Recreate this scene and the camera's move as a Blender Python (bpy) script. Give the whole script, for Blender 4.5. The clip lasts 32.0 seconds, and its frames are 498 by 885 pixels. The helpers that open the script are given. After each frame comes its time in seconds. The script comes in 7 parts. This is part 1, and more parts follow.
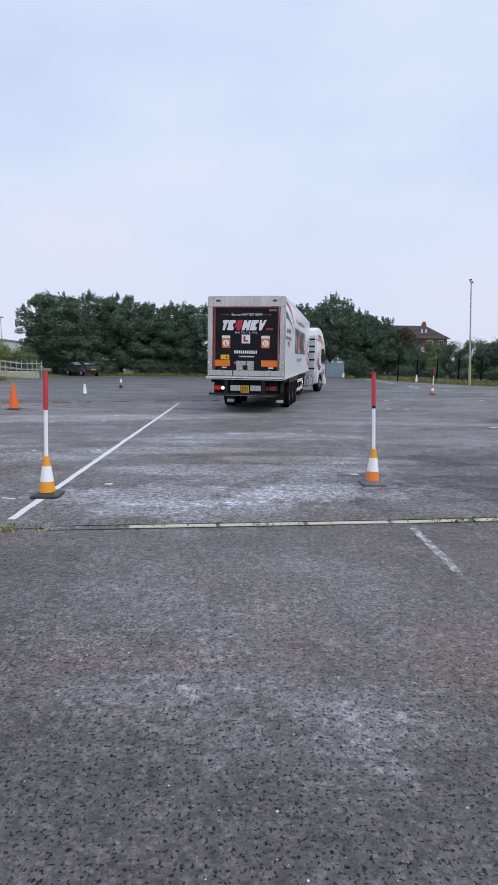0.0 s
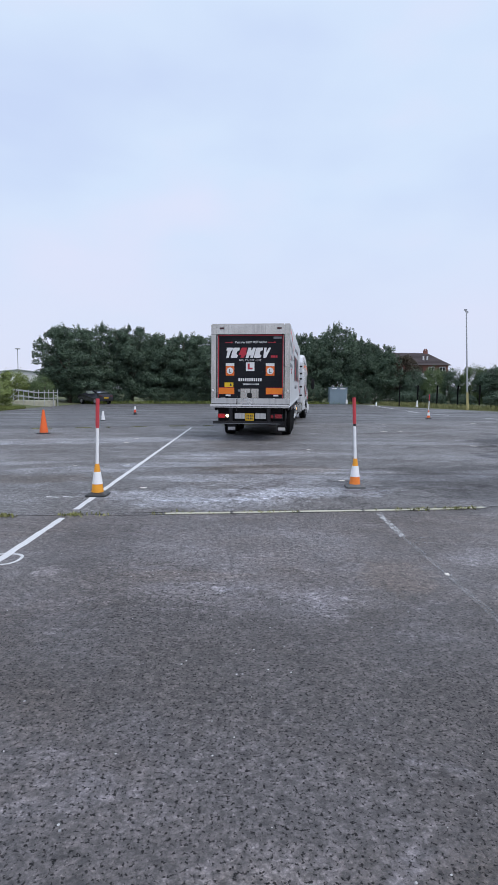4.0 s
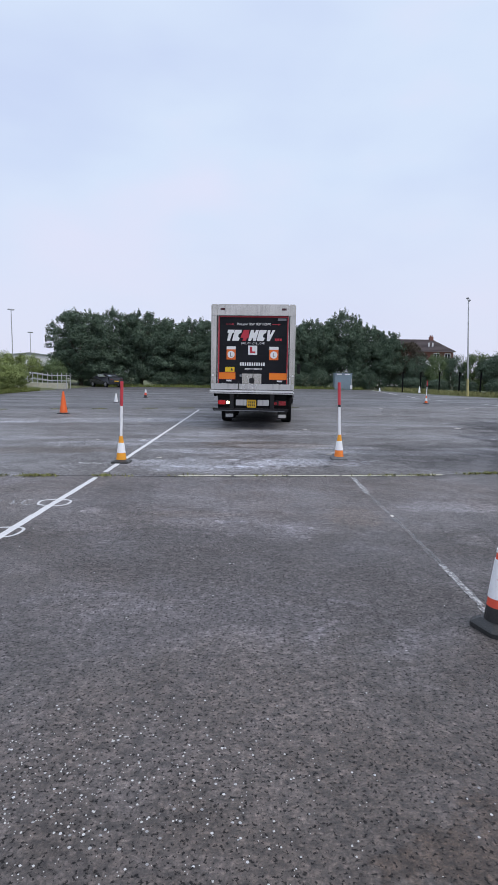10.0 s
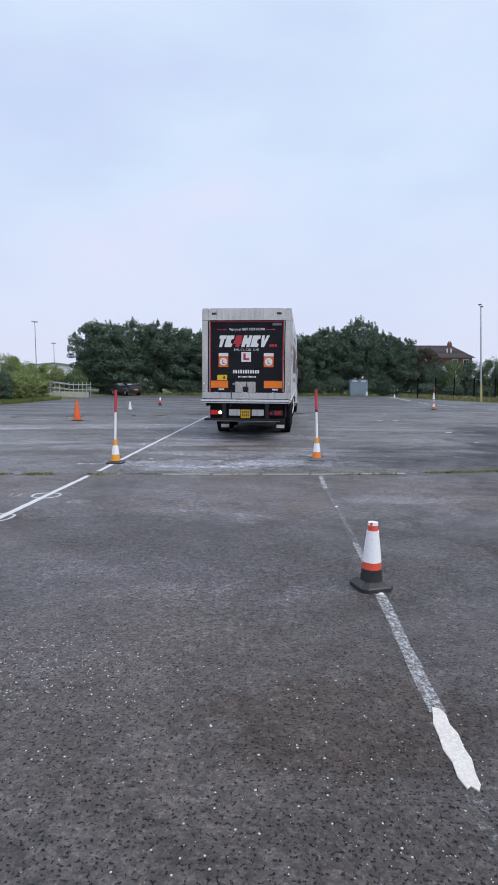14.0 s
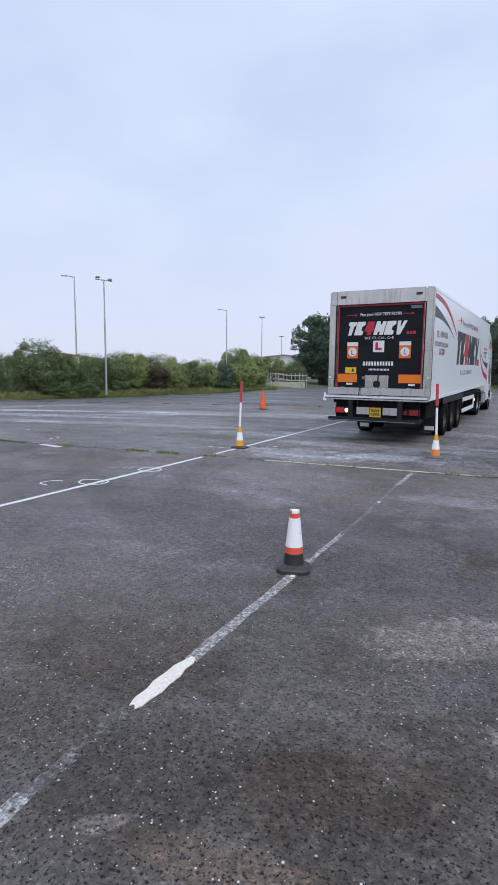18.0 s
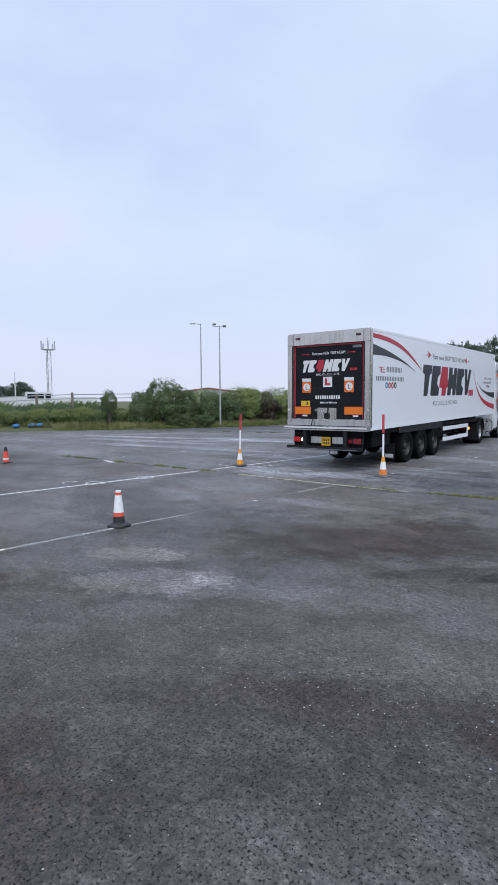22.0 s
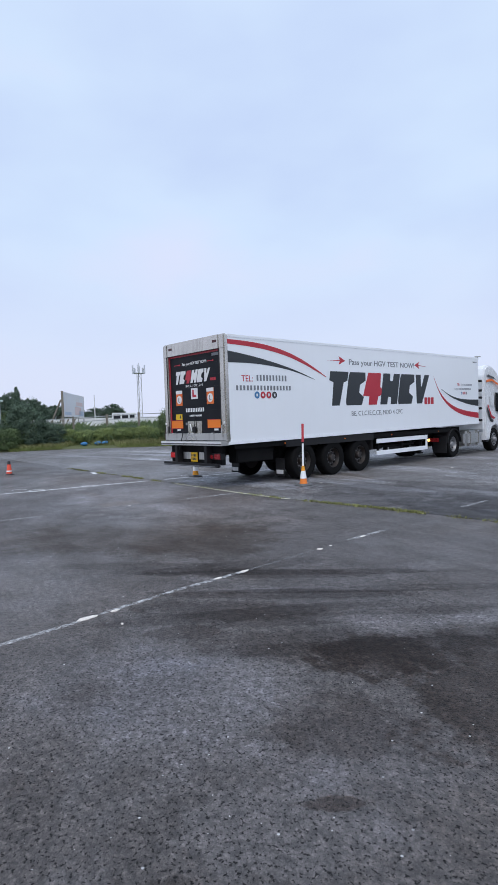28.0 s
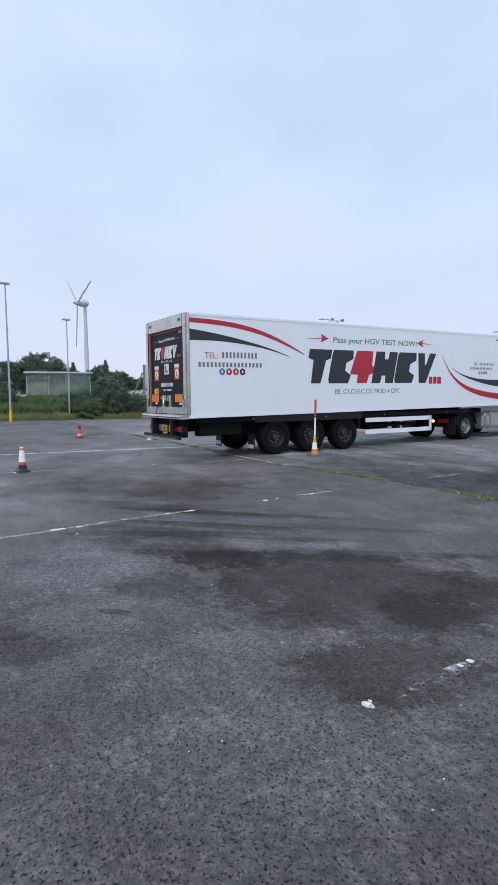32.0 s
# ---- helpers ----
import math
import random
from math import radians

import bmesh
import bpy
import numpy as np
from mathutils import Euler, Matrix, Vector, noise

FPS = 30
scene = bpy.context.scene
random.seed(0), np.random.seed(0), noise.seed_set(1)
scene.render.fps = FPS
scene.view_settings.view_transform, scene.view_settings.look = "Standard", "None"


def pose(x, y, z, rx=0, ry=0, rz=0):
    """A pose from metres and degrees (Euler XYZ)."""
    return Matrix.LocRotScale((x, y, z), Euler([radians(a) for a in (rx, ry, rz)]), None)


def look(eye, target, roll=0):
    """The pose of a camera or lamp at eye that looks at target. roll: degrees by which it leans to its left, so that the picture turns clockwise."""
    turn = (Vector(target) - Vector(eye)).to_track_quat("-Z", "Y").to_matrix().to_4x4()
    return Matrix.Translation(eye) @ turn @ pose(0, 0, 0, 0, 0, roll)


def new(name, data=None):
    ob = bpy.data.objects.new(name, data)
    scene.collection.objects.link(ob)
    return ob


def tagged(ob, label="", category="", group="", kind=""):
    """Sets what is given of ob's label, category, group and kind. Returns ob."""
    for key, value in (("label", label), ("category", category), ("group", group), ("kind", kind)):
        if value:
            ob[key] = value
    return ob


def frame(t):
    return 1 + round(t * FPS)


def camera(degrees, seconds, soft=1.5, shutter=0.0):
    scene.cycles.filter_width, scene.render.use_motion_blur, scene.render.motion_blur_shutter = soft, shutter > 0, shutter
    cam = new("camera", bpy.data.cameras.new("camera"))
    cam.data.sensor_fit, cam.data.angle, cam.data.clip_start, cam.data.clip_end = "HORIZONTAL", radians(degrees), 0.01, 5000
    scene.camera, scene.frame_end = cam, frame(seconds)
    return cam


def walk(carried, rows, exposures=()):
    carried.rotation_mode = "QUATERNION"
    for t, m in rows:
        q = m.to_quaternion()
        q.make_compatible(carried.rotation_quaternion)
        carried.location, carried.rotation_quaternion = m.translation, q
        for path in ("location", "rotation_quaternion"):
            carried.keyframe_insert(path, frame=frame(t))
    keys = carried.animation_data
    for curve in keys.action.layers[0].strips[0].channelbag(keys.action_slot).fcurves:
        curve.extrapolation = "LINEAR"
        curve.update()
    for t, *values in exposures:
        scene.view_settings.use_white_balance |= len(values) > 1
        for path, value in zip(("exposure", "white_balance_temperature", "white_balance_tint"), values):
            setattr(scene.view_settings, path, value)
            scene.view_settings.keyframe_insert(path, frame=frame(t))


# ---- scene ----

# ---- camera ----
cam = camera(48.90, 32.0)
PATH = [
    (0.0, pose(-0.003, -0.002, 1.670, 81.63, -0.87, -0.07)),
    (0.5, pose(0.057, -0.239, 1.656, 81.45, -1.04, 0.34)),
    (1.0, pose(0.030, -0.424, 1.658, 82.25, -0.90, 0.75)),
    (1.5, pose(-0.024, -0.636, 1.662, 82.82, -0.63, 0.68)),
    (2.0, pose(-0.049, -0.858, 1.663, 83.45, -0.43, 0.74)),
    (2.5, pose(-0.044, -1.112, 1.665, 83.73, -0.30, 0.73)),
    (3.0, pose(-0.077, -1.396, 1.666, 83.97, -0.38, 0.60)),
    (3.5, pose(-0.028, -1.637, 1.675, 84.45, -0.39, 0.55)),
    (5.5, pose(0.043, -2.656, 1.683, 84.26, -0.24, 1.11)),
    (6.0, pose(0.052, -2.821, 1.678, 83.71, -0.14, 1.24)),
    (6.5, pose(0.013, -3.035, 1.671, 83.19, -0.30, 1.27)),
    (7.0, pose(0.054, -3.217, 1.674, 83.01, -0.52, 1.48)),
    (7.5, pose(0.188, -3.371, 1.676, 82.76, -0.87, 1.93)),
    (8.0, pose(0.229, -3.485, 1.680, 82.99, -0.85, 2.06)),
    (8.5, pose(0.190, -3.509, 1.679, 82.98, -0.81, 2.14)),
    (9.0, pose(0.172, -3.516, 1.678, 83.02, -0.61, 1.91)),
    (9.5, pose(0.160, -3.524, 1.686, 83.06, -0.82, 1.65)),
    (10.0, pose(0.179, -3.550, 1.694, 82.85, -0.92, 1.42)),
    (10.5, pose(0.315, -3.657, 1.700, 82.64, -0.80, 1.03)),
    (11.0, pose(0.474, -3.752, 1.700, 81.97, -0.68, 0.18)),
    (11.5, pose(0.523, -3.853, 1.699, 81.81, -0.46, -0.83)),
    (12.0, pose(0.625, -3.942, 1.707, 82.17, -0.38, -0.94)),
    (12.5, pose(0.786, -4.057, 1.714, 82.89, -0.16, 0.37)),
    (13.0, pose(0.859, -4.247, 1.714, 83.09, -0.13, 1.47)),
    (13.5, pose(0.950, -4.390, 1.717, 83.24, -0.12, 2.81)),
    (15.5, pose(1.723, -4.657, 1.743, 84.56, -1.93, 9.32)),
    (16.0, pose(2.080, -4.614, 1.751, 84.30, -1.86, 13.58)),
    (16.5, pose(2.440, -4.512, 1.757, 84.43, -1.74, 17.64)),
    (17.0, pose(2.833, -4.487, 1.752, 83.60, -1.45, 21.60)),
    (17.5, pose(3.256, -4.395, 1.763, 83.31, -1.08, 25.31)),
    (18.0, pose(3.731, -4.409, 1.811, 82.42, -0.55, 28.45)),
    (18.5, pose(4.201, -4.346, 1.849, 82.25, -0.17, 31.57)),
    (19.0, pose(4.670, -4.209, 1.858, 82.55, 0.21, 34.40)),
    (19.5, pose(5.116, -4.112, 1.876, 82.98, -0.26, 36.14)),
    (20.0, pose(5.642, -4.053, 1.925, 83.44, -0.53, 37.41)),
    (20.5, pose(7.220, -4.875, 1.958, 84.72, 0.32, 39.45)),
    (21.0, pose(8.341, -5.146, 1.960, 85.01, 0.25, 41.36)),
    (21.5, pose(8.824, -4.811, 1.953, 85.48, 0.43, 43.24)),
    (22.0, pose(9.176, -4.306, 1.932, 85.55, 0.37, 45.89)),
    (22.5, pose(9.483, -3.869, 1.908, 85.62, 0.50, 48.38)),
    (23.0, pose(9.734, -3.374, 1.873, 86.10, 0.30, 50.10)),
    (23.5, pose(9.943, -2.987, 1.834, 86.28, 0.17, 50.33)),
    (24.0, pose(10.268, -2.668, 1.801, 86.62, 0.05, 50.20)),
    (24.5, pose(10.570, -2.382, 1.774, 86.49, 0.06, 50.65)),
    (25.0, pose(10.901, -2.113, 1.760, 86.62, 0.53, 51.44)),
    (25.5, pose(11.227, -1.899, 1.751, 86.73, 1.35, 52.86)),
    (27.5, pose(12.374, -0.866, 1.703, 87.56, 2.21, 57.98)),
    (28.0, pose(12.701, -0.719, 1.702, 87.58, 1.86, 58.51)),
    (28.5, pose(13.025, -0.560, 1.700, 87.77, 1.75, 59.19)),
    (29.0, pose(13.389, -0.359, 1.688, 87.56, 1.60, 60.59)),
    (29.5, pose(13.793, -0.316, 1.687, 87.58, 1.32, 62.14)),
    (30.0, pose(14.121, -0.214, 1.700, 87.21, 0.70, 63.98)),
    (30.5, pose(14.462, -0.046, 1.698, 86.13, 0.04, 65.66)),
    (31.0, pose(14.779, -0.001, 1.691, 85.63, -0.24, 67.00)),
    (31.5, pose(14.981, 0.087, 1.681, 85.29, -0.03, 67.83)),
    (32.0, pose(15.110, 0.223, 1.665, 85.15, 0.47, 68.16)),
]
walk(cam, PATH, [(0.0, 0.0, 6600, 14), (1.2, 0.0, 6720, 15.5), (3.2, 0.0, 6450, 12), (6.0, 0.0, 6540, 13), (9.0, 0.0, 6560, 13), (12.0, 0.0, 6660, 15), (13.5, 0.0, 6500, 12.5), (16.0, 0.0, 6430, 12.5), (20.0, 0.0, 6400, 11), (21.0, 0.0, 6320, 11.5), (32.0, 0.0, 6300, 11)])

# ---- sky and sun: bright overcast ----
world = bpy.data.worlds.new("sky")
scene.world = world
world.use_nodes = True
wt = world.node_tree
wt.nodes.clear()
w_out = wt.nodes.new("ShaderNodeOutputWorld")
w_sky = wt.nodes.new("ShaderNodeTexSky")
w_sky.sky_type, w_sky.sun_disc = "NISHITA", False
w_sky.sun_elevation, w_sky.sun_rotation = radians(54), radians(128)
w_bg_sky = wt.nodes.new("ShaderNodeBackground")
w_bg_sky.inputs["Strength"].default_value = 0.06
w_bg_cloud = wt.nodes.new("ShaderNodeBackground")
w_bg_cloud.inputs["Strength"].default_value = 1.04
w_co = wt.nodes.new("ShaderNodeTexCoord")
w_map = wt.nodes.new("ShaderNodeMapping")
w_map.inputs["Scale"].default_value = (1.0, 1.0, 2.2)
w_noise = wt.nodes.new("ShaderNodeTexNoise")
w_noise.inputs["Scale"].default_value, w_noise.inputs["Detail"].default_value = 2.1, 4.0
w_noise.inputs["Roughness"].default_value = 0.45
w_ramp = wt.nodes.new("ShaderNodeValToRGB")
w_ramp.color_ramp.elements[0].position, w_ramp.color_ramp.elements[0].color = 0.34, (0.595, 0.715, 0.945, 1)
w_ramp.color_ramp.elements[1].position, w_ramp.color_ramp.elements[1].color = 0.72, (0.765, 0.80, 0.975, 1)
w_mid = w_ramp.color_ramp.elements.new(0.52)
w_mid.color = (0.665, 0.80, 0.985, 1)
w_sep = wt.nodes.new("ShaderNodeSeparateXYZ")
w_low = wt.nodes.new("ShaderNodeMapRange")
w_low.inputs["From Min"].default_value, w_low.inputs["From Max"].default_value = 0.0, 0.32
w_low.inputs["To Min"].default_value, w_low.inputs["To Max"].default_value = 1.0, 0.0
w_haze = wt.nodes.new("ShaderNodeMix")
w_haze.data_type = "RGBA"
w_haze.inputs["B"].default_value = (0.72, 0.765, 0.93, 1)
w_mix = wt.nodes.new("ShaderNodeMixShader")
w_mix.inputs["Fac"].default_value = 0.93
wt.links.new(w_co.outputs["Generated"], w_map.inputs["Vector"])
wt.links.new(w_map.outputs["Vector"], w_noise.inputs["Vector"])
wt.links.new(w_noise.outputs["Fac"], w_ramp.inputs["Fac"])
wt.links.new(w_co.outputs["Generated"], w_sep.inputs["Vector"])
wt.links.new(w_sep.outputs["Z"], w_low.inputs["Value"])
wt.links.new(w_low.outputs["Result"], w_haze.inputs["Factor"])
wt.links.new(w_ramp.outputs["Color"], w_haze.inputs["A"])
wt.links.new(w_haze.outputs["Result"], w_bg_cloud.inputs["Color"])
wt.links.new(w_sky.outputs["Color"], w_bg_sky.inputs["Color"])
wt.links.new(w_bg_sky.outputs["Background"], w_mix.inputs[1])
wt.links.new(w_bg_cloud.outputs["Background"], w_mix.inputs[2])
wt.links.new(w_mix.outputs["Shader"], w_out.inputs["Surface"])

sun_data = bpy.data.lights.new("sun", "SUN")
sun_data.energy, sun_data.angle, sun_data.color = 1.5, radians(40), (1.0, 0.97, 0.92)
sun = new("sun", sun_data)
sun.matrix_basis = look((0, 0, 60), (-34, 26, 0))

# ---- materials ----
def nodes_of(name):
    m = bpy.data.materials.new(name)
    m.use_nodes = True
    nt = m.node_tree
    return m, nt, nt.nodes["Principled BSDF"], nt.links


def noise_of(nt, scale, detail=3.0, rough=0.55, space="Object", stretch=(1, 1, 1)):
    co = nt.nodes.new("ShaderNodeTexCoord")
    mp = nt.nodes.new("ShaderNodeMapping")
    mp.inputs["Scale"].default_value = stretch
    n = nt.nodes.new("ShaderNodeTexNoise")
    n.inputs["Scale"].default_value, n.inputs["Detail"].default_value, n.inputs["Roughness"].default_value = scale, detail, rough
    nt.links.new(co.outputs[space], mp.inputs["Vector"])
    nt.links.new(mp.outputs["Vector"], n.inputs["Vector"])
    return n


def ramp_of(nt, value, stops):
    r = nt.nodes.new("ShaderNodeValToRGB")
    r.color_ramp.elements[0].position, r.color_ramp.elements[0].color = stops[0][0], (*stops[0][1], 1)
    r.color_ramp.elements[1].position, r.color_ramp.elements[1].color = stops[-1][0], (*stops[-1][1], 1)
    for p, c in stops[1:-1]:
        e = r.color_ramp.elements.new(p)
        e.color = (*c, 1)
    nt.links.new(value, r.inputs["Fac"])
    return r.outputs["Color"]


def mixed(nt, fac, a, b, blend="MIX"):
    m = nt.nodes.new("ShaderNodeMix")
    m.data_type, m.blend_type = "RGBA", blend
    for key, v in (("Factor", fac), ("A", a), ("B", b)):
        if isinstance(v, (int, float)):
            m.inputs[key].default_value = v
        elif isinstance(v, tuple):
            m.inputs[key].default_value = (*v, 1)
        else:
            nt.links.new(v, m.inputs[key])
    return m.outputs["Result"]


def bumped(nt, bsdf, height, strength, distance):
    b = nt.nodes.new("ShaderNodeBump")
    b.inputs["Strength"].default_value, b.inputs["Distance"].default_value = strength, distance
    nt.links.new(height, b.inputs["Height"])
    nt.links.new(b.outputs["Normal"], bsdf.inputs["Normal"])


def grey(v):
    return (v, v, v)


def simple(name, c, rough=0.5, metal=0.0, dirt=0.25, scale=6.0, bump=0.0, dirt_col=None, spec=0.5):
    """A surface with grime at two scales and a little unevenness of gloss."""
    m, nt, bsdf, links = nodes_of(name)
    big, fine = noise_of(nt, scale * 0.35, 4), noise_of(nt, scale * 7, 3)
    dark = dirt_col or tuple(x * 0.45 for x in c)
    f1 = ramp_of(nt, big.outputs["Fac"], [(0.42, grey(0)), (0.78, grey(dirt))])
    f2 = ramp_of(nt, fine.outputs["Fac"], [(0.45, grey(0)), (0.8, grey(dirt * 0.7))])
    col = mixed(nt, f2, mixed(nt, f1, c, dark), dark)
    links.new(col, bsdf.inputs["Base Color"])
    links.new(ramp_of(nt, fine.outputs["Fac"], [(0.3, grey(max(rough - 0.08, 0.02))), (0.7, grey(min(rough + 0.1, 1)))]), bsdf.inputs["Roughness"])
    bsdf.inputs["Metallic"].default_value = metal
    bsdf.inputs["Specular IOR Level"].default_value = spec
    if bump:
        bumped(nt, bsdf, fine.outputs["Fac"], bump, 0.01)
    return m


def stain_or_light(nt, x, y, rx, ry, turn, ragged=0.95):
    """A mask of one ragged stain, or of painted sheen or shade, on the ground: 1 inside, 0 outside."""
    co = nt.nodes.new("ShaderNodeTexCoord")
    mp = nt.nodes.new("ShaderNodeMapping")
    mp.vector_type = "TEXTURE"
    mp.inputs["Location"].default_value = (x, y, 0)
    mp.inputs["Rotation"].default_value = (0, 0, radians(turn))
    mp.inputs["Scale"].default_value = (rx, ry, 1)
    nt.links.new(co.outputs["Object"], mp.inputs["Vector"])
    ln = nt.nodes.new("ShaderNodeVectorMath")
    ln.operation = "LENGTH"
    nt.links.new(mp.outputs["Vector"], ln.inputs[0])
    nz = noise_of(nt, 2.4 / max(min(rx, ry), 0.3), 7, 0.72)
    add = nt.nodes.new("ShaderNodeMath")
    add.operation = "MULTIPLY_ADD"
    add.inputs[1].default_value = ragged * 2.4
    nt.links.new(nz.outputs["Fac"], add.inputs[0])
    nt.links.new(ln.outputs["Value"], add.inputs[2])
    rng = nt.nodes.new("ShaderNodeMapRange")
    rng.interpolation_type = "SMOOTHSTEP"
    rng.inputs["From Min"].default_value, rng.inputs["From Max"].default_value = 0.80 + ragged * 1.2, 1.10 + ragged * 1.2
    rng.inputs["To Min"].default_value, rng.inputs["To Max"].default_value = 1.0, 0.0
    nt.links.new(add.outputs["Value"], rng.inputs["Value"])
    return rng.outputs["Result"]


def asphalt(name, base, streak, marks, grain_size, beds, sheen=0.0, brown=0.8, gloss=0.34, tint=(1.12, 1.0, 0.955)):
    """Worn damp asphalt: stones, pits, bright chips, damp and dusty patches.
    streak: stretch of the patches; marks: stains, painted sheen and shade as x, y, rx, ry, turn, colour factor,
    strength;
    beds: where pale chips lie bare, as x, y, rx, ry, turn, density."""
    m, nt, bsdf, links = nodes_of(name)
    co = nt.nodes.new("ShaderNodeTexCoord")
    flat = tuple(base * x for x in tint)
    mid = noise_of(nt, 2.3, 6, 0.66)
    damp = noise_of(nt, 0.30, 6, 0.64, stretch=streak)
    dust = noise_of(nt, 0.55, 7, 0.70, stretch=streak)
    earth = noise_of(nt, 0.23, 5, 0.65)
    col = mixed(nt, 1.0, flat, ramp_of(nt, mid.outputs["Fac"], [(0.30, grey(0.80)), (0.5, grey(1.0)), (0.70, grey(1.22))]), "MULTIPLY")
    col = mixed(nt, ramp_of(nt, earth.outputs["Fac"], [(0.46, grey(0)), (0.60, grey(brown))]), col, (0.90, 0.82, 0.73), "MULTIPLY")
    col = mixed(nt, ramp_of(nt, dust.outputs["Fac"], [(0.50, grey(0)), (0.64, grey(0.8))]), col, (1.50, 1.53, 1.57), "MULTIPLY")
    blotch = noise_of(nt, 1.5, 7, 0.74, stretch=streak)
    col = mixed(nt, ramp_of(nt, blotch.outputs["Fac"], [(0.53, grey(0)), (0.62, grey(0.85))]), col, (1.36, 1.40, 1.47), "MULTIPLY")
    for x, y, rx, ry, turn, tint, amount in marks:
        k = nt.nodes.new("ShaderNodeMath")
        k.operation = "MULTIPLY"
        k.inputs[1].default_value = amount
        links.new(stain_or_light(nt, x, y, rx, ry, turn, 0.4 if rx > 4 * ry else 0.95), k.inputs[0])
        col = mixed(nt, k.outputs["Value"], col, tint, "MULTIPLY")
    dry = nt.nodes.new("ShaderNodeRGBToBW")
    links.new(col, dry.inputs["Color"])
    # stone by stone: each its own grey, darker in the seams; hollows and torn-out pits get painted shade
    warp = noise_of(nt, grain_size * 0.9, 2, 0.5)
    bent = mixed(nt, 0.022, co.outputs["Object"], warp.outputs["Color"], "ADD")
    stones = nt.nodes.new("ShaderNodeTexVoronoi")
    stones.inputs["Scale"].default_value = grain_size
    links.new(bent, stones.inputs["Vector"])
    ssep = nt.nodes.new("ShaderNodeSeparateColor")
    links.new(stones.outputs["Color"], ssep.inputs["Color"])
    grain = noise_of(nt, grain_size * 2.6, 3, 0.7)
    col = mixed(nt, 1.0, col, ramp_of(nt, ssep.outputs["Red"], [(0.0, grey(0.70)), (0.6, grey(1.02)), (1.0, grey(1.42))]), "MULTIPLY")
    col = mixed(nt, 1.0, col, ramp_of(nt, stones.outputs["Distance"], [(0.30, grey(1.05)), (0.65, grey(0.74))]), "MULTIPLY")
    col = mixed(nt, 1.0, col, ramp_of(nt, grain.outputs["Fac"], [(0.34, grey(0.74)), (0.5, grey(1.0)), (0.66, grey(1.30))]), "MULTIPLY")
    lumps = noise_of(nt, grain_size * 0.27, 4, 0.72)
    col = mixed(nt, 1.0, col, ramp_of(nt, lumps.outputs["Fac"], [(0.37, grey(0.52)), (0.5, grey(0.98)), (0.63, grey(1.52))]), "MULTIPLY")
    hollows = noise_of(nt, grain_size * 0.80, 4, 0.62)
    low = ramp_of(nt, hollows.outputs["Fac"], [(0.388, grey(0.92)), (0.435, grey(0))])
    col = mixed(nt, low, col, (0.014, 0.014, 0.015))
    holes = nt.nodes.new("ShaderNodeTexVoronoi")
    holes.inputs["Scale"].default_value = grain_size * 0.75
    links.new(bent, holes.inputs["Vector"])
    hsep = nt.nodes.new("ShaderNodeSeparateColor")
    links.new(holes.outputs["Color"], hsep.inputs["Color"])
    torn = noise_of(nt, 0.8, 5, 0.7)
    few = ramp_of(nt, torn.outputs["Fac"], [(0.35, grey(0.05)), (0.5, grey(0.16)), (0.68, grey(0.36))])
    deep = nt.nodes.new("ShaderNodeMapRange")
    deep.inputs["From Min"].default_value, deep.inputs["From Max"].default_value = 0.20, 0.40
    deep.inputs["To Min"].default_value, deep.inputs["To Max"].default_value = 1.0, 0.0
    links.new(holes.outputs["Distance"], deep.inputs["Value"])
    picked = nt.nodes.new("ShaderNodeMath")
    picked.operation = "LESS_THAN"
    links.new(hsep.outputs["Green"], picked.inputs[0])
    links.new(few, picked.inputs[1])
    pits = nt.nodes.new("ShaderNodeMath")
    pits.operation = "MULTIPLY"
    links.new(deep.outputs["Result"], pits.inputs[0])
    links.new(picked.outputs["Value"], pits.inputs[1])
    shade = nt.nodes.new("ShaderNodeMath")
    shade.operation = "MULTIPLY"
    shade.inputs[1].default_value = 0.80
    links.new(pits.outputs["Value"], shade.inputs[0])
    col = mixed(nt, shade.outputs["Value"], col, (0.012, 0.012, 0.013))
    # pale chips, their white also painting in the glint of wet stones
    flecks = nt.nodes.new("ShaderNodeTexVoronoi")
    flecks.inputs["Scale"].default_value = 36
    links.new(co.outputs["Object"], flecks.inputs["Vector"])
    fsep = nt.nodes.new("ShaderNodeSeparateColor")
    links.new(flecks.outputs["Color"], fsep.inputs["Color"])
    bed = noise_of(nt, 0.9, 5, 0.7)
    dens = ramp_of(nt, bed.outputs["Fac"], [(0.48, grey(0.004)), (0.60, grey(0.014)), (0.74, grey(0.06))])
    for x, y, rx, ry, turn, amount in beds:
        dens = mixed(nt, stain_or_light(nt, x, y, rx, ry, turn, 0.9), dens, grey(amount), "ADD")
    less = nt.nodes.new("ShaderNodeMath")
    less.operation = "LESS_THAN"
    links.new(fsep.outputs["Green"], less.inputs[0])
    links.new(dens, less.inputs[1])
    size = nt.nodes.new("ShaderNodeMath")
    size.operation = "MULTIPLY_ADD"
    size.inputs[1].default_value, size.inputs[2].default_value = 0.16, 0.08
    links.new(fsep.outputs["Blue"], size.inputs[0])
    inside = nt.nodes.new("ShaderNodeMath")
    inside.operation = "LESS_THAN"
    links.new(flecks.outputs["Distance"], inside.inputs[0])
    links.new(size.outputs["Value"], inside.inputs[1])
    chip = nt.nodes.new("ShaderNodeMath")
    chip.operation = "MULTIPLY"
    links.new(less.outputs["Value"], chip.inputs[0])
    links.new(inside.outputs["Value"], chip.inputs[1])
